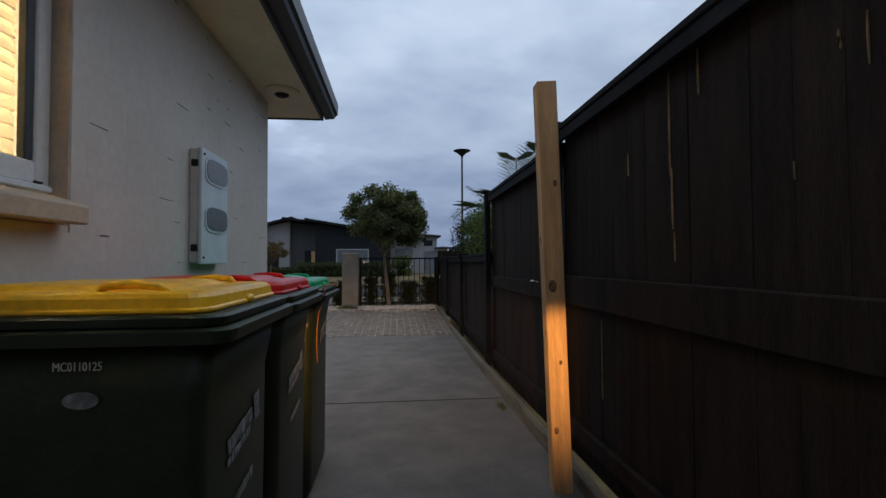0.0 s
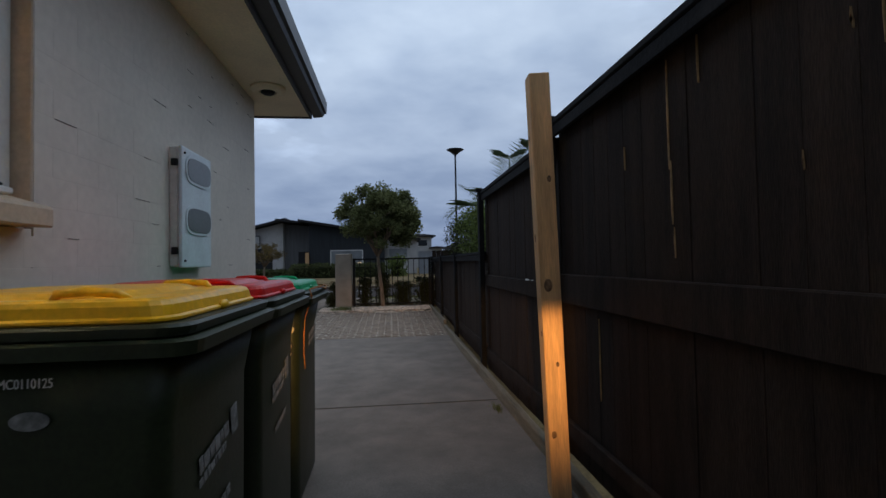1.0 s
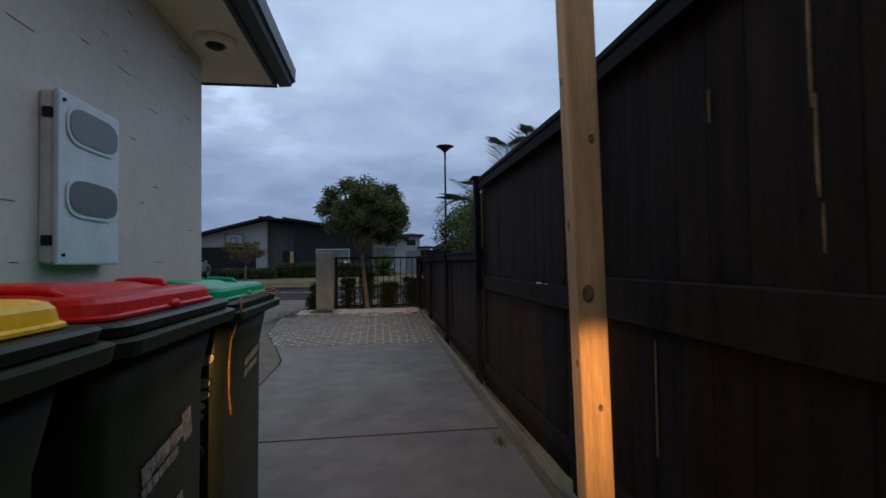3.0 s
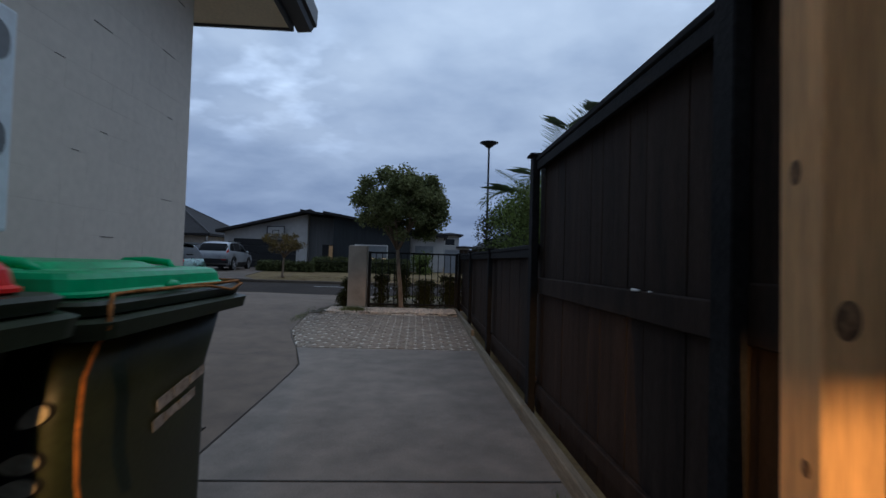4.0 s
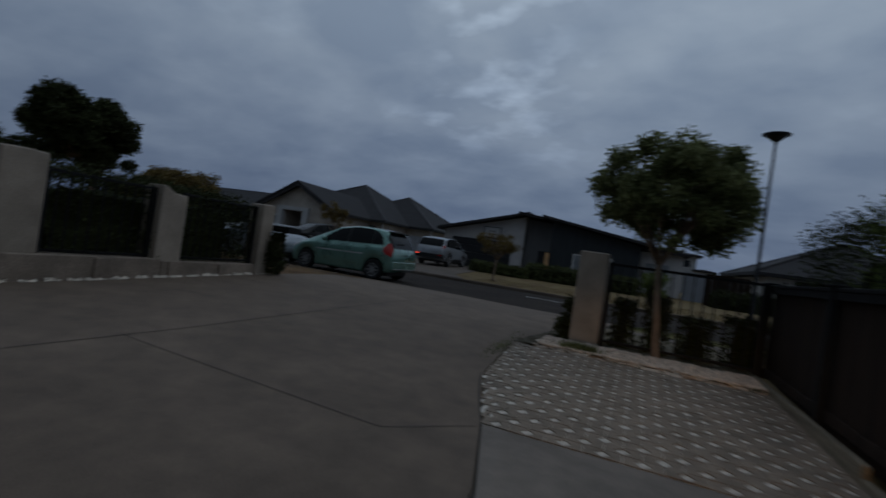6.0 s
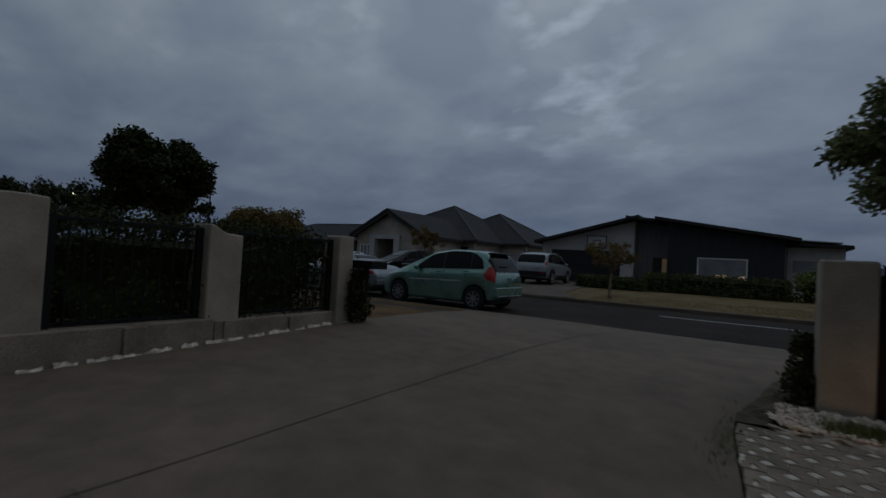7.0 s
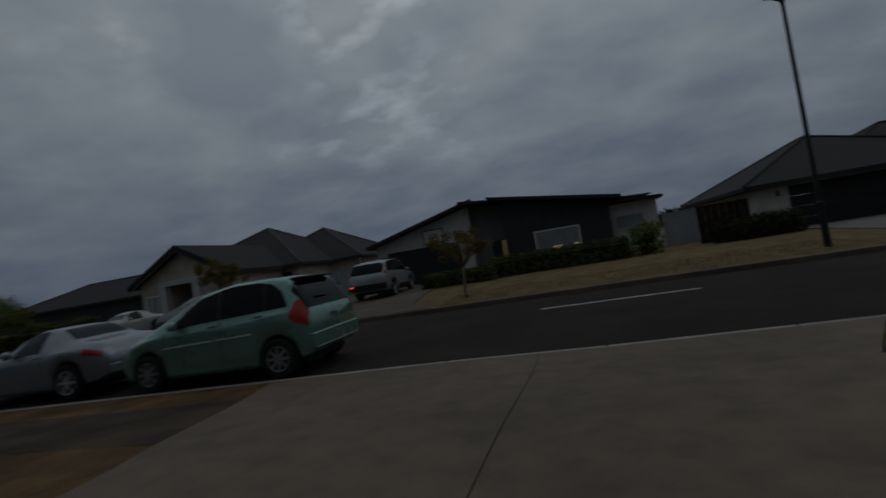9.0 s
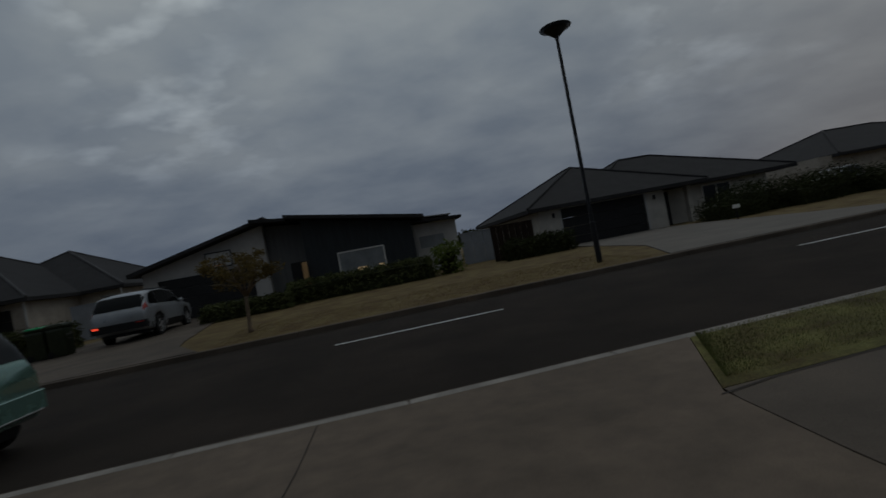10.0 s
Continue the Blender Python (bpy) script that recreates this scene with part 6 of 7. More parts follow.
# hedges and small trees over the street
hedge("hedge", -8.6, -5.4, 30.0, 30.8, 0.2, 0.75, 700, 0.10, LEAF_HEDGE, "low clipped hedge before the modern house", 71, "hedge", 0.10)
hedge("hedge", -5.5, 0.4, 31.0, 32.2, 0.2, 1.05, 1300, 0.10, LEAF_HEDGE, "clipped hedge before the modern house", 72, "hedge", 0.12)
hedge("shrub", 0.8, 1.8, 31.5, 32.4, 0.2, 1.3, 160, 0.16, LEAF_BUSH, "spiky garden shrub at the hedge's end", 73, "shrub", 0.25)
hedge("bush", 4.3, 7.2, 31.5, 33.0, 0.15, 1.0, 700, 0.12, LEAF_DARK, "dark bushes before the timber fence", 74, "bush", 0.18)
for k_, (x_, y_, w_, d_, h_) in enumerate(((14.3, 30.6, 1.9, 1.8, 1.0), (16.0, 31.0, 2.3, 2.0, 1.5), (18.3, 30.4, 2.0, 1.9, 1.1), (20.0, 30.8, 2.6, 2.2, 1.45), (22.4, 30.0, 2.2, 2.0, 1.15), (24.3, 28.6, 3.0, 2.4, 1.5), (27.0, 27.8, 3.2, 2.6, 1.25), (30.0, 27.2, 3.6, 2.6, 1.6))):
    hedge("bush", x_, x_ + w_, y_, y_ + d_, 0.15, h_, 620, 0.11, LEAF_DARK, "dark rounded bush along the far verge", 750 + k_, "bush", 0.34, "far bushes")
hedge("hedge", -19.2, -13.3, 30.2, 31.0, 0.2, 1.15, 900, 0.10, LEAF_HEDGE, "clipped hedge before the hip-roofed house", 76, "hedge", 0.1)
tree("small_tree", (-5.5, 24.3, 0.12), 0.95, (0.05, 0), (0, 0, 1.65), (1.15, 1.0, 0.72), 34, 90, 0.085, LEAF_RUST, "small sparse tree with yellowing leaves on the far verge", 81, 0.05)
tree("street_tree", (-26.2, 24.3, 0.12), 1.0, (0.05, 0.05), (0, 0, 1.95), (1.75, 1.5, 1.05), 70, 120, 0.10, LEAF_BUSH, "rounded green tree on the far verge", 83, 0.07)
tree("street_tree", (-31.0, 24.6, 0.12), 1.0, (0.05, 0.05), (0, 0, 1.9), (2.4, 1.6, 0.9), 80, 120, 0.11, LEAF_RUST, "low broad tree with dull leaves on the far verge", 84, 0.08)
hedge("hedge", -52.0, -24.0, 26.0, 27.2, 0.1, 1.35, 2600, 0.13, LEAF_HEDGE, "dark clipped hedge along the far gardens", 85, "hedge", 0.16)
tree("small_tree", (-13.4, 23.0, 0.12), 1.0, (0.05, 0), (0, 0, 2.0), (0.85, 0.85, 0.75), 34, 90, 0.085, LEAF_RUST, "small sparse tree with yellowing leaves on the far verge", 82, 0.05)
for k in range(14):
    rng_ = random.Random(300 + k)
    tree("distant_tree", (-70 + 9.5 * k + rng_.uniform(-3, 3), 95 + rng_.uniform(-15, 15), 0.1), 1.5, (0, 0), (0, 0, 2.4), (3.2, 2.5, 1.3), 30, 40, 0.6, LEAF_DARK, "distant dark tree on the skyline", 310 + k, 0.15, "distant trees", limbs=4)


def porch_lamp():
    t = thing("porch_lamp", (-30, 14.88, 0.2), "lit warm lamp on a slim pole in the far gardens", "lamp")
    part("pole", tube(bmesh.new(), [(0, 0, 0), (0, 0, 3.25)], 0.03, 8), POLE, t)
    bm = bmesh.new()
    bmesh.ops.create_uvsphere(bm, u_segments=12, v_segments=8, radius=0.10, matrix=Matrix.Translation((0, 0, 3.33)))
    part("bulb", bm, glow("lamp_glow", (1.0, 0.72, 0.36), 7.0), t, smooth=True)


porch_lamp()


# bins and small things over the street
for k_, (x_, lid_, nm_) in enumerate(((-13.05, LID_G, "green"), (-12.45, BIN, "dark green"))):
    b_ = build_bin(28.3, lid_, nm_, 20 + k_)
    b_.location = (x_, 28.5, ground_z(x_, 28.5) + 0.03)
    tagged(b_, f"{nm_}-lidded wheelie bin beside the far hedge", "bin", "bins over the street")


def build_sign():
    t = thing("garden_sign", (13.5, 29.0, 0.17), "small white plate on a stake among the far bushes", "sign")
    part("stake", boxm(-0.02, 0.02, -0.02, 0.02, -0.1, 0.62), BARS, t)
    part("plate", boxm(-0.18, 0.18, -0.03, -0.021, 0.52, 0.68, bevel=0.004), WHITE, t)


build_sign()


# ---- vehicles ----
def car_shape(spec):
    """Returns a function (x, v) -> point of the right-hand half of the body. x from the nose, v from sill to roof centre."""
    sx, zb, zr, w, wr, zs = spec["x"], spec["belt"], spec["roof"], spec["width"], spec["roofw"], spec["sill"]
    R = spec["arch"]

    spread = np.linspace(-0.09, 0.09, 7)

    def eased(x, a):
        return float(np.mean(np.interp(np.clip(x + spread, 0, sx[-1]), sx, a)))

    def point(x, v):
        belt, roof, W, Wr = (eased(x, a) for a in (zb, zr, w, wr))
        sill = float(np.interp(x, sx, zs))
        for xc in spec["wheels"]:
            d = abs(x - xc)
            if d < R:
                sill = max(sill, spec["rw"] + math.sqrt(R * R - d * d))
        sill = min(sill, belt - 0.03)
        hgt = belt - sill
        k = ((0.93 * W, sill), (0.985 * W, sill + 0.30 * hgt), (W, sill + 0.62 * hgt), (0.985 * W, sill + 0.88 * hgt), (0.95 * W, belt),
             (0.95 * W + (Wr - 0.95 * W) * 0.5, belt + (roof - belt) * 0.52), (Wr, belt + (roof - belt) * 0.90), (Wr * 0.86, belt + (roof - belt) * 0.975), (Wr * 0.5, roof - 0.006), (0, roof))
        t = v * (len(k) - 1)
        i = min(len(k) - 2, int(t))
        f = t - i
        return Vector((x, k[i][0] * (1 - f) + k[i + 1][0] * f, k[i][1] * (1 - f) + k[i + 1][1] * f))
    return point


def car(name, m, spec, paint, label, features):
    p = car_shape(spec)
    t = thing(name, (0, 0, 0), label, "car")
    L_ = spec["x"][-1]
    xs = sorted(set([round(i * L_ / 110, 4) for i in range(111)]))
    vs_ = [i / 27 for i in range(28)]
    bm = bmesh.new()
    rows = []
    for x in xs:
        half = [p(x, v) for v in vs_]
        ring = [bm.verts.new(q) for q in half] + [bm.verts.new((q.x, -q.y, q.z)) for q in half[-2::-1]]
        rows.append(ring)
    n = len(rows[0])
    for a, b in zip(rows, rows[1:]):
        for k in range(n - 1):
            bm.faces.new((a[k], a[k + 1], b[k + 1], b[k]))
        bm.faces.new((a[n - 1], a[0], b[0], b[n - 1]))
    bm.faces.new(rows[0])
    bm.faces.new(rows[-1][::-1])
    bmesh.ops.recalc_face_normals(bm, faces=bm.faces)
    body = part("body", bm, paint, t, smooth=True)

    def patch(nm, x0, x1, v0, v1, off, material, parent, side, nx=14, nv=6, slant0=0.0, slant1=0.0, label_=""):
        """A panel lying on the body's skin, a little proud of it. slant: how far its ends lean with height."""
        bm = bmesh.new()
        g = []
        for i in range(nx + 1):
            r = []
            for j in range(nv + 1):
                fv = j / nv
                a, b = x0 + slant0 * fv, x1 + slant1 * fv
                x = min(L_ - 0.001, max(0.001, a + (b - a) * i / nx))
                top = float(np.interp(x, *v1)) if isinstance(v1, tuple) else v1
                v = v0 + (top - v0) * fv
                e = 0.004
                q = p(x, v)
                du = p(min(L_, x + e), v) - p(max(0, x - e), v)
                dv = p(x, min(1, v + e)) - p(x, max(0, v - e))
                nrm = dv.cross(du)
                if nrm.length < 1e-9:
                    nrm = Vector((0, 1, 0))
                nrm.normalize()
                if nrm.dot(q - Vector((L_ * 0.5, 0, 0.6))) < 0:
                    nrm = -nrm
                q = q + nrm * off
                r.append(bm.verts.new((q.x, q.y * side, q.z)))
            g.append(r)
        for i in range(nx):
            for j in range(nv):
                bm.faces.new((g[i][j], g[i + 1][j], g[i + 1][j + 1], g[i][j + 1]))
        bmesh.ops.recalc_face_normals(bm, faces=bm.faces)
        return part(nm, bm, material, parent, label_, smooth=True)
    for nm, x0, x1, v0, v1, s0, s1, mat_ in features["sides"]:
        for side in (1, -1):
            patch(nm, x0, x1, v0, v1, 0.006, mat_, t if "moulding" not in nm else body, side, slant0=s0, slant1=s1)
    for nm, x0, x1, v0, v1, mat_ in features["centre"]:
        bm = bmesh.new()
        rows = []
        for i in range(9):
            x = x0 + (x1 - x0) * i / 8
            half = [p(x, v0 + (v1 - v0) * j / 8) for j in range(9)]
            nx_ = (p(min(L_, x + 0.01), v1) - p(max(0, x - 0.01), v1))
            up = Vector((-nx_.z, 0, nx_.x)).normalized() * 0.008
            rows.append([bm.verts.new(q + up) for q in half] + [bm.verts.new(Vector((q.x, -q.y, q.z)) + up) for q in half[-2::-1]])
        for a, b in zip(rows, rows[1:]):
            for k in range(len(a) - 1):
                bm.faces.new((a[k], a[k + 1], b[k + 1], b[k]))
        bmesh.ops.recalc_face_normals(bm, faces=bm.faces)
        part(nm, bm, mat_, t, smooth=True)
    W0 = max(spec["width"])
    rw = spec["rw"]
    for xc in spec["wheels"]:
        for side in (1, -1):
            wl = thing("wheel", (xc, side * (W0 - 0.11), rw))
            wl.parent = t
            bm = bmesh.new()
            prof = ((0.62, -0.085), (0.90, -0.095), (1.0, -0.07), (1.0, 0.07), (0.90, 0.095), (0.62, 0.085))
            loft(bm, [[(rw * a * math.cos(2 * math.pi * k / 28), w_, rw * a * math.sin(2 * math.pi * k / 28)) for k in range(28)] for a, w_ in prof])
            part("tyre", bm, TYRE, wl, smooth=False)
            bm = bmesh.new()
            s = side
            loft(bm, [[(rw * a * math.cos(2 * math.pi * k / 28), w_ * s, rw * a * math.sin(2 * math.pi * k / 28)) for k in range(28)] for a, w_ in ((0.66, 0.080), (0.64, 0.094), (0.58, 0.082), (0.54, 0.065))])
            for k in range(features.get("spokes", 7)):
                a = 2 * math.pi * k / features.get("spokes", 7)
                d, q = Vector((math.cos(a), 0, math.sin(a))), Vector((-math.sin(a), 0, math.cos(a)))
                sp = [d * rw * 0.08 - q * rw * 0.09, d * rw * 0.60 - q * rw * 0.06, d * rw * 0.60 + q * rw * 0.06, d * rw * 0.08 + q * rw * 0.09]
                f1 = [bm.verts.new(c + Vector((0, 0.09 * s, 0))) for c in sp]
                f2 = [bm.verts.new(c + Vector((0, 0.07 * s, 0))) for c in sp]
                bm.faces.new(f1)
                for i in range(4):
                    bm.faces.new((f1[i], f2[i], f2[(i + 1) % 4], f1[(i + 1) % 4]))
            bmesh.ops.create_cone(bm, cap_ends=True, segments=14, radius1=rw * 0.13, radius2=rw * 0.13, depth=0.03, matrix=Matrix.Translation((0, 0.085 * s, 0)) @ Matrix.Rotation(radians(90), 4, "X"))
            bmesh.ops.recalc_face_normals(bm, faces=bm.faces)
            part("rim", bm, features.get("rim", RIM), wl)
    # door mirrors, handles, plate
    for side in (1, -1):
        mx, mz = features["mirror"]
        y = p(mx, 0.45).y
        bm = bmesh.new()
        bmesh.ops.create_uvsphere(bm, u_segments=14, v_segments=8, radius=1, matrix=Matrix.Translation((mx, side * (y + 0.09), mz)) @ Matrix.Diagonal((0.06, 0.10, 0.075, 1)))
        part("mirror", bm, paint, t, smooth=True)
        for hx_, hv in features["handles"]:
            q = p(hx_, hv)
            part("door_handle", boxm(hx_ - 0.08, hx_ + 0.08, min(side * (q.y - 0.004), side * (q.y + 0.022)), max(side * (q.y - 0.004), side * (q.y + 0.022)), q.z - 0.016, q.z + 0.016, bevel=0.006), paint, t)
    px, pz = features["plate"]
    pl = part("number_plate", boxm(px - 0.004, px + 0.012, -0.18, 0.18, pz - 0.065, pz + 0.065, bevel=0.004), PLATE_LIT, t, "number plate with plain bars, headlamp reflection in its colour")
    for k in range(6):
        part("plate_bar", boxm(px + 0.0125, px + 0.015, -0.13 + 0.045 * k, -0.10 + 0.045 * k, pz - 0.035, pz + 0.035), BLACK, pl)
    for nm, b_, mat_ in features["boxes"]:
        part(nm, boxm(*b_, bevel=0.012), mat_, t)
    t.matrix_world = m
    return t


HATCH = dict(x=(0, 0.08, 0.30, 0.70, 1.10, 1.75, 2.40, 3.05, 3.40, 3.58, 3.67, 3.70),
             belt=(0.50, 0.62, 0.74, 0.84, 0.91, 0.94, 0.96, 0.99, 1.01, 0.99, 0.93, 0.76),
             roof=(0.54, 0.68, 0.80, 0.93, 1.10, 1.42, 1.52, 1.51, 1.46, 1.15, 0.99, 0.80),
             width=(0.52, 0.70, 0.79, 0.83, 0.838, 0.838, 0.838, 0.838, 0.825, 0.80, 0.765, 0.72),
             roofw=(0.40, 0.56, 0.64, 0.68, 0.69, 0.65, 0.64, 0.64, 0.63, 0.66, 0.68, 0.64),
             sill=(0.28, 0.22, 0.20, 0.19, 0.19, 0.19, 0.19, 0.20, 0.24, 0.28, 0.32, 0.42),
             wheels=(0.72, 3.12), arch=0.345, rw=0.295)
V_B, V_T = 0.46, 0.665
HATCH_TOP = ((1.22, 1.36, 1.55, 1.80, 2.2, 2.85, 3.10, 3.27, 3.36), (V_B + 0.004, 0.535, 0.605, 0.650, V_T, V_T, 0.640, 0.580, V_B + 0.02))
SUV_TOP = ((1.34, 1.55, 1.90, 2.60, 3.55, 3.85, 4.05, 4.20), (V_B + 0.004, 0.56, 0.64, V_T, V_T, 0.64, 0.57, V_B + 0.02))
hatch_features = dict(
    sides=(("side_window", 1.24, 2.14, V_B, HATCH_TOP, 0, 0, CARGLASS), ("side_window", 2.20, 2.97, V_B, HATCH_TOP, 0, 0, CARGLASS),
           ("side_window", 3.01, 3.36, V_B, HATCH_TOP, 0, 0, CARGLASS), ("pillar_trim", 2.142, 2.198, V_B, HATCH_TOP, 0, 0, BLACK), ("pillar_trim", 2.972, 3.008, V_B, HATCH_TOP, 0, 0, BLACK),
           ("tail_light", 3.40, 3.675, 0.255, ((3.40, 3.48, 3.56, 3.68), (0.36, 0.50, 0.585, 0.60)), 0, 0, TAIL),
           ("headlight", 0.10, 0.46, 0.33, 0.44, 0.05, 0.12, CLEARLAMP), ("moulding", 1.10, 2.05, 0.235, 0.25, 0, 0, FARWHITE), ("moulding", 2.10, 2.75, 0.235, 0.25, 0, 0, FARWHITE),
           ("door_gap", 2.178, 2.188, 0.05, 0.455, 0.0, 0.0, BLACK), ("door_gap", 1.10, 1.11, 0.08, 0.44, 0.0, 0.0, BLACK)),
    centre=(("windscreen", 1.14, 1.70, 0.72, 1.0, CARGLASS), ("rear_window", 3.42, 3.655, 0.58, 1.0, CARGLASS)),
    mirror=(1.38, 1.0), handles=((2.05, 0.40), (2.88, 0.40)), plate=(3.685, 0.80), spokes=8,
    boxes=(("rear_bumper", (3.56, 3.74, -0.76, 0.76, 0.38, 0.60), CAR_TEAL), ("bumper_trim", (3.70, 3.748, -0.70, 0.70, 0.375, 0.395), FARWHITE), ("roof_spoiler", (3.33, 3.53, -0.55, 0.55, 1.435, 1.462), BLACK), ("wiper", (3.56, 3.64, -0.35, 0.05, 1.115, 1.135), BLACK), ("underbody", (0.3, 3.5, -0.6, 0.6, 0.16, 0.3), BLACK)))
car("hatchback_car", Matrix.Translation((-9.74, 16.47, -0.045)), HATCH, CAR_TEAL, "teal compact hatchback parked at the kerb", hatch_features)

ROADSTER = dict(x=(0, 0.10, 0.45, 1.00, 1.70, 2.05, 2.45, 2.90, 3.25, 3.75, 3.98, 4.03),
                belt=(0.45, 0.56, 0.68, 0.78, 0.82, 0.83, 0.84, 0.86, 0.87, 0.84, 0.74, 0.60),
                roof=(0.48, 0.60, 0.74, 0.85, 0.93, 1.18, 1.27, 1.22, 0.98, 0.92, 0.80, 0.63),
                width=(0.50, 0.70, 0.80, 0.84, 0.83, 0.82, 0.82, 0.85, 0.86, 0.82, 0.70, 0.62),
                roofw=(0.38, 0.52, 0.60, 0.66, 0.64, 0.52, 0.50, 0.50, 0.60, 0.62, 0.56, 0.50),
                sill=(0.24, 0.20, 0.19, 0.18, 0.18, 0.18, 0.18, 0.18, 0.20, 0.26, 0.34, 0.42),
                wheels=(0.78, 3.22), arch=0.36, rw=0.31)
roadster_features = dict(
    sides=(("side_window", 1.92, 2.62, V_B, V_T, 0.16, -0.05, CARGLASS), ("tail_light", 3.62, 3.93, 0.30, 0.42, 0.0, 0.0, TAIL), ("headlight", 0.12, 0.5, 0.33, 0.44, 0.0, 0.1, CLEARLAMP), ("door_gap", 2.70, 2.71, 0.05, 0.45, 0, 0, BLACK)),
    centre=(("windscreen", 1.74, 2.02, 0.70, 1.0, CARGLASS), ("rear_window", 2.86, 3.18, 0.72, 1.0, CARGLASS)),
    mirror=(1.95, 0.92), handles=((2.58, 0.38),), plate=(4.02, 0.55), spokes=6, rim=RIM_BRIGHT,
    boxes=(("rear_bumper", (3.86, 4.06, -0.68, 0.68, 0.36, 0.52), CAR_GREY), ("underbody", (0.3, 3.7, -0.6, 0.6, 0.15, 0.3), BLACK)))
car("roadster_car", Matrix.Translation((-14.1, 16.6, -0.045)), ROADSTER, CAR_GREY, "silver two-seat roadster parked before the hatchback", roadster_features)

SUV = dict(x=(0, 0.08, 0.30, 0.90, 1.25, 1.95, 2.60, 3.60, 4.25, 4.50, 4.60, 4.64),
           belt=(0.62, 0.78, 0.92, 1.00, 1.04, 1.07, 1.09, 1.12, 1.15, 1.15, 1.10, 0.90),
           roof=(0.66, 0.84, 0.98, 1.08, 1.22, 1.64, 1.72, 1.70, 1.62, 1.30, 1.10, 0.94),
           width=(0.60, 0.80, 0.89, 0.92, 0.925, 0.925, 0.925, 0.925, 0.90, 0.86, 0.82, 0.76),
           roofw=(0.46, 0.64, 0.72, 0.76, 0.78, 0.74, 0.73, 0.72, 0.71, 0.72, 0.72, 0.64),
           sill=(0.40, 0.32, 0.30, 0.30, 0.30, 0.30, 0.30, 0.30, 0.34, 0.40, 0.44, 0.54),
           wheels=(0.92, 3.62), arch=0.42, rw=0.365)
suv_features = dict(
    sides=(("side_window", 1.36, 2.45, V_B, SUV_TOP, 0, 0, CARGLASS), ("side_window", 2.52, 3.45, V_B, SUV_TOP, 0, 0, CARGLASS), ("side_window", 3.52, 4.18, V_B, SUV_TOP, 0, 0, CARGLASS),
           ("pillar_trim", 2.46, 2.51, V_B, SUV_TOP, 0, 0, BLACK), ("pillar_trim", 3.46, 3.51, V_B, SUV_TOP, 0, 0, BLACK),
           ("tail_light", 4.34, 4.60, 0.36, 0.52, 0.0, -0.06, TAIL), ("headlight", 0.12, 0.5, 0.34, 0.44, 0.0, 0.1, CLEARLAMP), ("moulding", 0.1, 4.5, 0.0, 0.10, 0, 0, BLACK)),
    centre=(("windscreen", 1.29, 1.90, 0.72, 1.0, CARGLASS), ("rear_window", 4.27, 4.57, 0.58, 1.0, CARGLASS)),
    mirror=(1.55, 1.12), handles=((2.38, 0.40), (3.3, 0.40)), plate=(4.60, 1.0), spokes=5, rim=RIM_BRIGHT,
    boxes=(("rear_bumper", (4.50, 4.68, -0.86, 0.86, 0.45, 0.70), BLACK), ("underbody", (0.3, 4.3, -0.7, 0.7, 0.24, 0.42), BLACK), ("reflector", (4.67, 4.69, 0.55, 0.80, 0.62, 0.67), TAIL), ("fog_lamp", (4.67, 4.69, -0.80, -0.60, 0.61, 0.68), glow("lit_red_lamp", (1.0, 0.09, 0.05), 1.6)), ("roof_rail", (1.9, 4.0, 0.62, 0.66, 1.69, 1.735), BLACK), ("roof_rail", (1.9, 4.0, -0.66, -0.62, 1.69, 1.735), BLACK)))
car("suv_car", Matrix.Translation((-10.62, 28.4, 0.17)) @ Matrix.Rotation(radians(-88), 4, "Z") @ Matrix.Translation((-4.64, 0, 0)), SUV, CAR_SILVER, "silver four-wheel-drive wagon parked on the far driveway", suv_features)
car("sedan_car", Matrix.Translation((-17.7, 27.0, 0.17)) @ Matrix.Rotation(radians(70), 4, "Z") @ Matrix.Translation((-1.9, 0, 0)), HATCH, CAR_BLACK, "black car parked on the far driveway", hatch_features | dict(boxes=()))
car("sedan_car", Matrix.Translation((-22.6, 27.0, 0.14)) @ Matrix.Rotation(radians(78), 4, "Z") @ Matrix.Translation((-1.9, 0, 0)), ROADSTER, CAR_WHITE, "low white car parked on the far driveway", roadster_features | dict(boxes=()))
car("sedan_car", Matrix.Translation((25.0, 34.6, 0.22)) @ Matrix.Rotation(radians(12), 4, "Z") @ Matrix.Translation((-1.9, 0, 0)), HATCH, CAR_SILVER, "silver car parked behind the far bushes", hatch_features | dict(boxes=()))


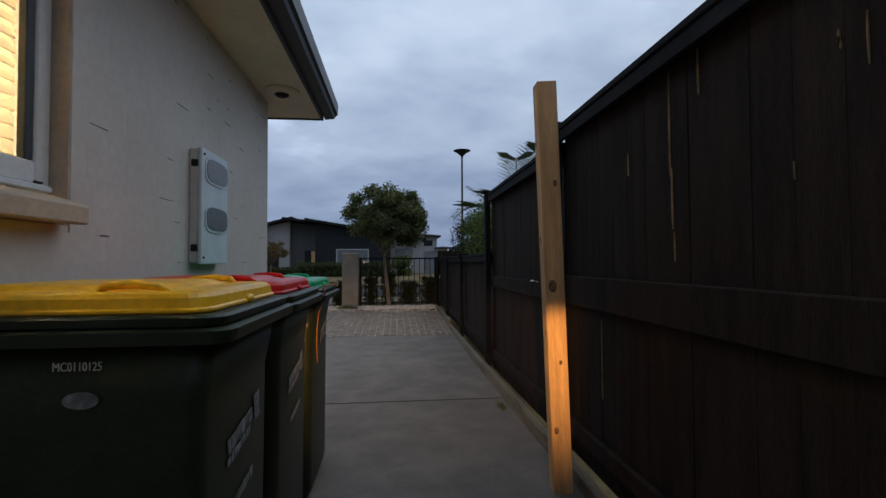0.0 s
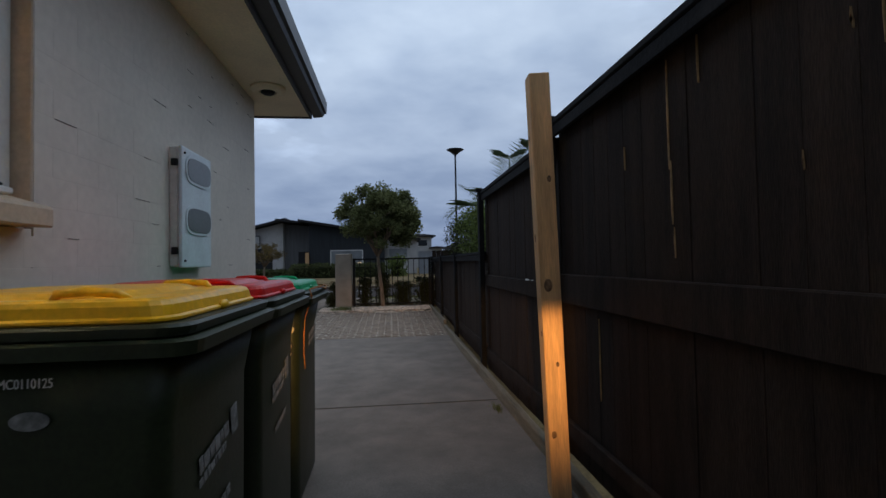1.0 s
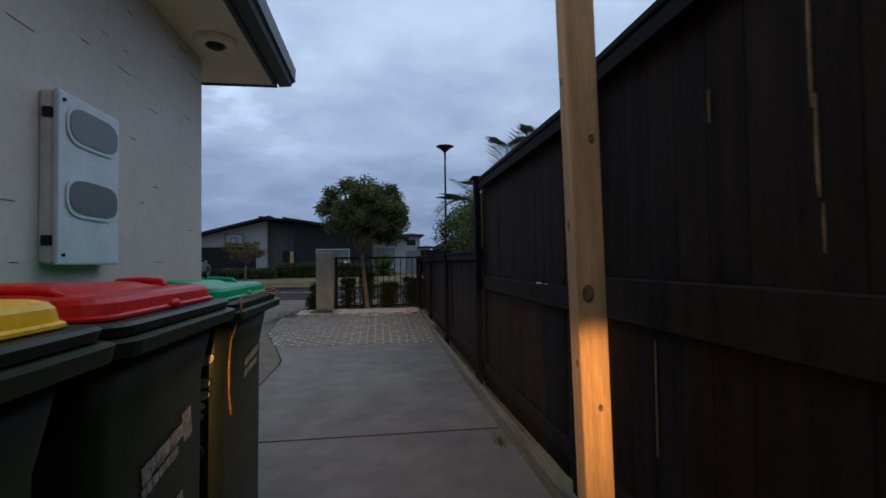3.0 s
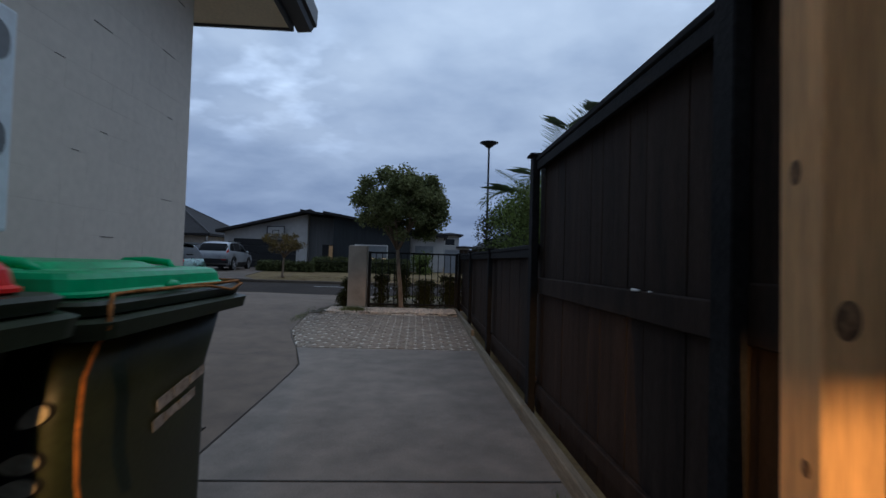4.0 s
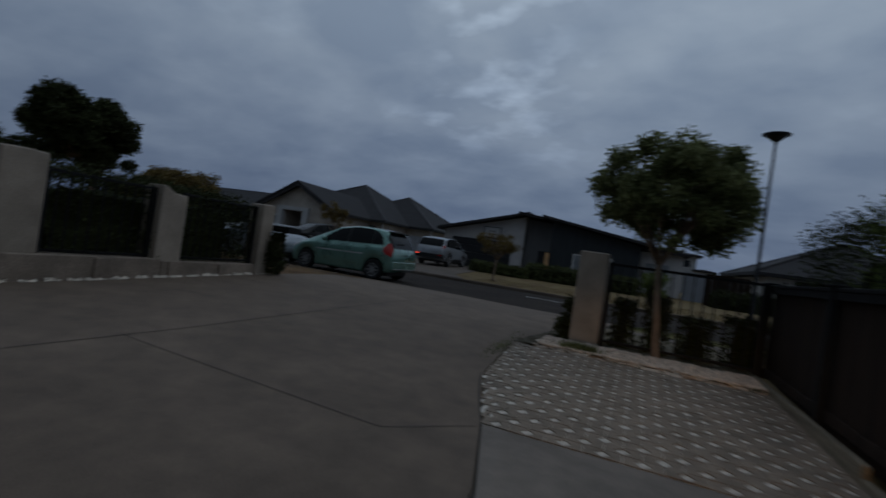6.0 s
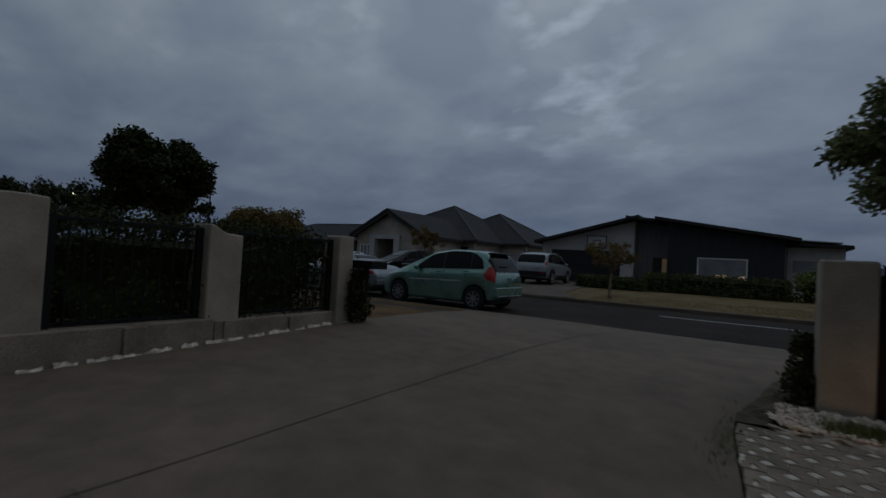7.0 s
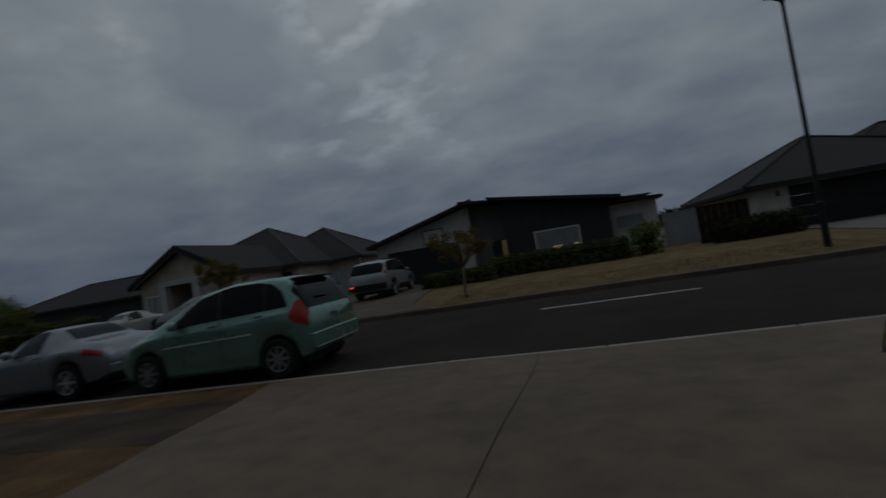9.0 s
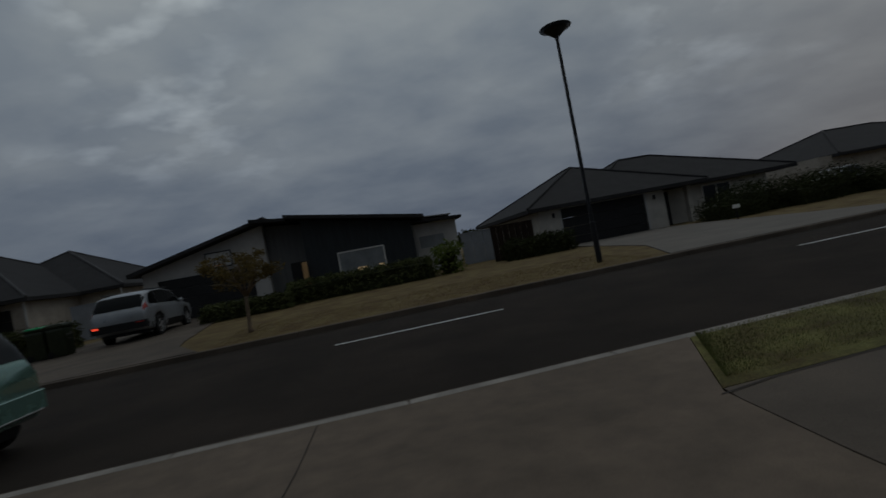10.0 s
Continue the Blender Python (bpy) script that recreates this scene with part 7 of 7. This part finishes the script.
# ---- pieces of walls and pavements ----
def build_bricks():
    """Painted, bagged brickwork in running bond on the side wall of the house; the paint fills most joints."""
    bw, bh, gap = 0.24, 0.0965, 0.0024
    wx = WALL_X
    rng = random.Random(6)
    cache, rest = {}, bmesh.new()
    slits = bmesh.new()
    row = 0
    z = -0.03
    while z < 2.44:
        h = min(bh, 2.447 - z)
        y = 3.50
        first = True
        while y > -1.4:
            w = bw if not first or row % 2 == 0 else bw / 2
            first = False
            a, b = y - w, y
            y = a
            spans = [(a, b)]
            if z < 2.19 and z + h > 1.26:
                spans = [(p, q) for p, q in ((a, min(b, -0.76)), (max(a, 1.140), b)) if q - p > 0.03]
            for p, q in spans:
                if p < 0.9 or z < 0.9:
                    box(rest, wx - 0.0215, wx - 0.001, p + gap / 2, q - gap / 2, z + gap / 2, z + h - gap / 2)
                    continue
                key = (round(q - p, 3), round(h, 3))
                if key not in cache:
                    bm = boxm(0, 0.0205, gap / 2, key[0] - gap / 2, gap / 2, key[1] - gap / 2, bevel=0.0004)
                    me = bpy.data.meshes.new("brick")
                    bm.to_mesh(me); bm.free()
                    me.materials.append(BLOCK)
                    cache[key] = me
                ob = new("brick", cache[key])
                ob.parent = HOUSE
                ob.location = (wx - 0.0215 + rng.uniform(-0.0002, 0.0003), p, z)
                # dark strips, slightly proud of the face, imitate shade in open joints
                if rng.random() < 0.24 and q - p > 0.2:
                    s0 = p + rng.uniform(0.0, 0.1)
                    box(slits, wx - 0.01, wx + 0.0012, s0, s0 + rng.uniform(0.03, 0.12), z - 0.0016, z + 0.0012)
        z += bh
        row += 1
    bm = boxm(wx - 0.0215, wx - 0.0012, -1.4, -0.76, -0.03, 2.447)
    box(bm, wx - 0.0215, wx - 0.0012, 1.1395, 3.499, -0.03, 2.447)
    box(bm, wx - 0.0215, wx - 0.0012, -0.76, 1.13, -0.03, 1.245)
    part("mortar", bm, BLOCK, HOUSE, "painted mortar bed")
    ob = part("brickwork", rest, BLOCK, HOUSE)
    tagged(ob, kind="stuff")
    ob = part("joint_shade_strips", slits, SLITS, HOUSE, "short dark strips painting the shade of open joints in the brickwork")
    tagged(ob, kind="stuff")


build_bricks()


def build_pavers():
    """Permeable pavers: small concrete cells, each with a lozenge opening filled with white pebbles."""
    base = bmesh.new()
    sheet(base, lin(-1.0, 1.785, 60), lin(6.80, 9.56, 14), -0.002, lambda x, y: x > right_edge(y) + 0.02)
    pv = tagged(obj_of("paver_bed", base, PEBBLE), "white pebble bed under permeable concrete pavers", "paving", kind="structure")
    cx, cy = 0.226, 0.119
    bm = bmesh.new()
    gap = 0.003
    hx, hy = cx / 2 - gap, cy / 2 - gap
    ox, oy = 0.050, 0.050
    outer = [(-hx, -hy), (0, -hy), (hx, -hy), (hx, 0), (hx, hy), (0, hy), (-hx, hy), (-hx, 0)]
    inner = [(-ox * 0.5, -oy * 0.5), (0, -oy), (ox * 0.5, -oy * 0.5), (ox, 0), (ox * 0.5, oy * 0.5), (0, oy), (-ox * 0.5, oy * 0.5), (-ox, 0)]
    to = [bm.verts.new((*p, 0)) for p in outer]
    ti = [bm.verts.new((*p, -0.001)) for p in inner]
    bo = [bm.verts.new((*p, -0.03)) for p in outer]
    bi = [bm.verts.new((*p, -0.03)) for p in inner]
    for k in range(8):
        j = (k + 1) % 8
        bm.faces.new((to[k], to[j], ti[j], ti[k]))
        bm.faces.new((to[j], to[k], bo[k], bo[j]))
        bm.faces.new((ti[k], ti[j], bi[j], bi[k]))
    bmesh.ops.recalc_face_normals(bm, faces=bm.faces)
    me = bpy.data.meshes.new("paver")
    bm.to_mesh(me); bm.free()
    me.materials.append(PAVER)
    rng = random.Random(12)
    j = 0
    y = 6.80 + cy / 2
    while y < 9.55:
        lo, hi = right_edge(y) + 0.008, 1.775
        off = cx / 2 if j % 2 else 0
        a = math.floor((lo - off) / cx) * cx + off
        while a < hi:
            p, q = max(a, lo), min(a + cx, hi)
            if q - p > 0.04:
                ob = new("paver", me)
                ob.parent = pv
                x = 0.5 * (p + q)
                ob.location = (x, y, ground_z(x, y) + 0.006 + rng.uniform(-0.002, 0.002))
                ob.rotation_euler = (rng.uniform(-0.01, 0.01) + 0.032, rng.uniform(-0.01, 0.01), 0)
                ob.scale = ((q - p) / cx, 1, 1)
            a += cx
        y += cy
        j += 1


build_pavers()
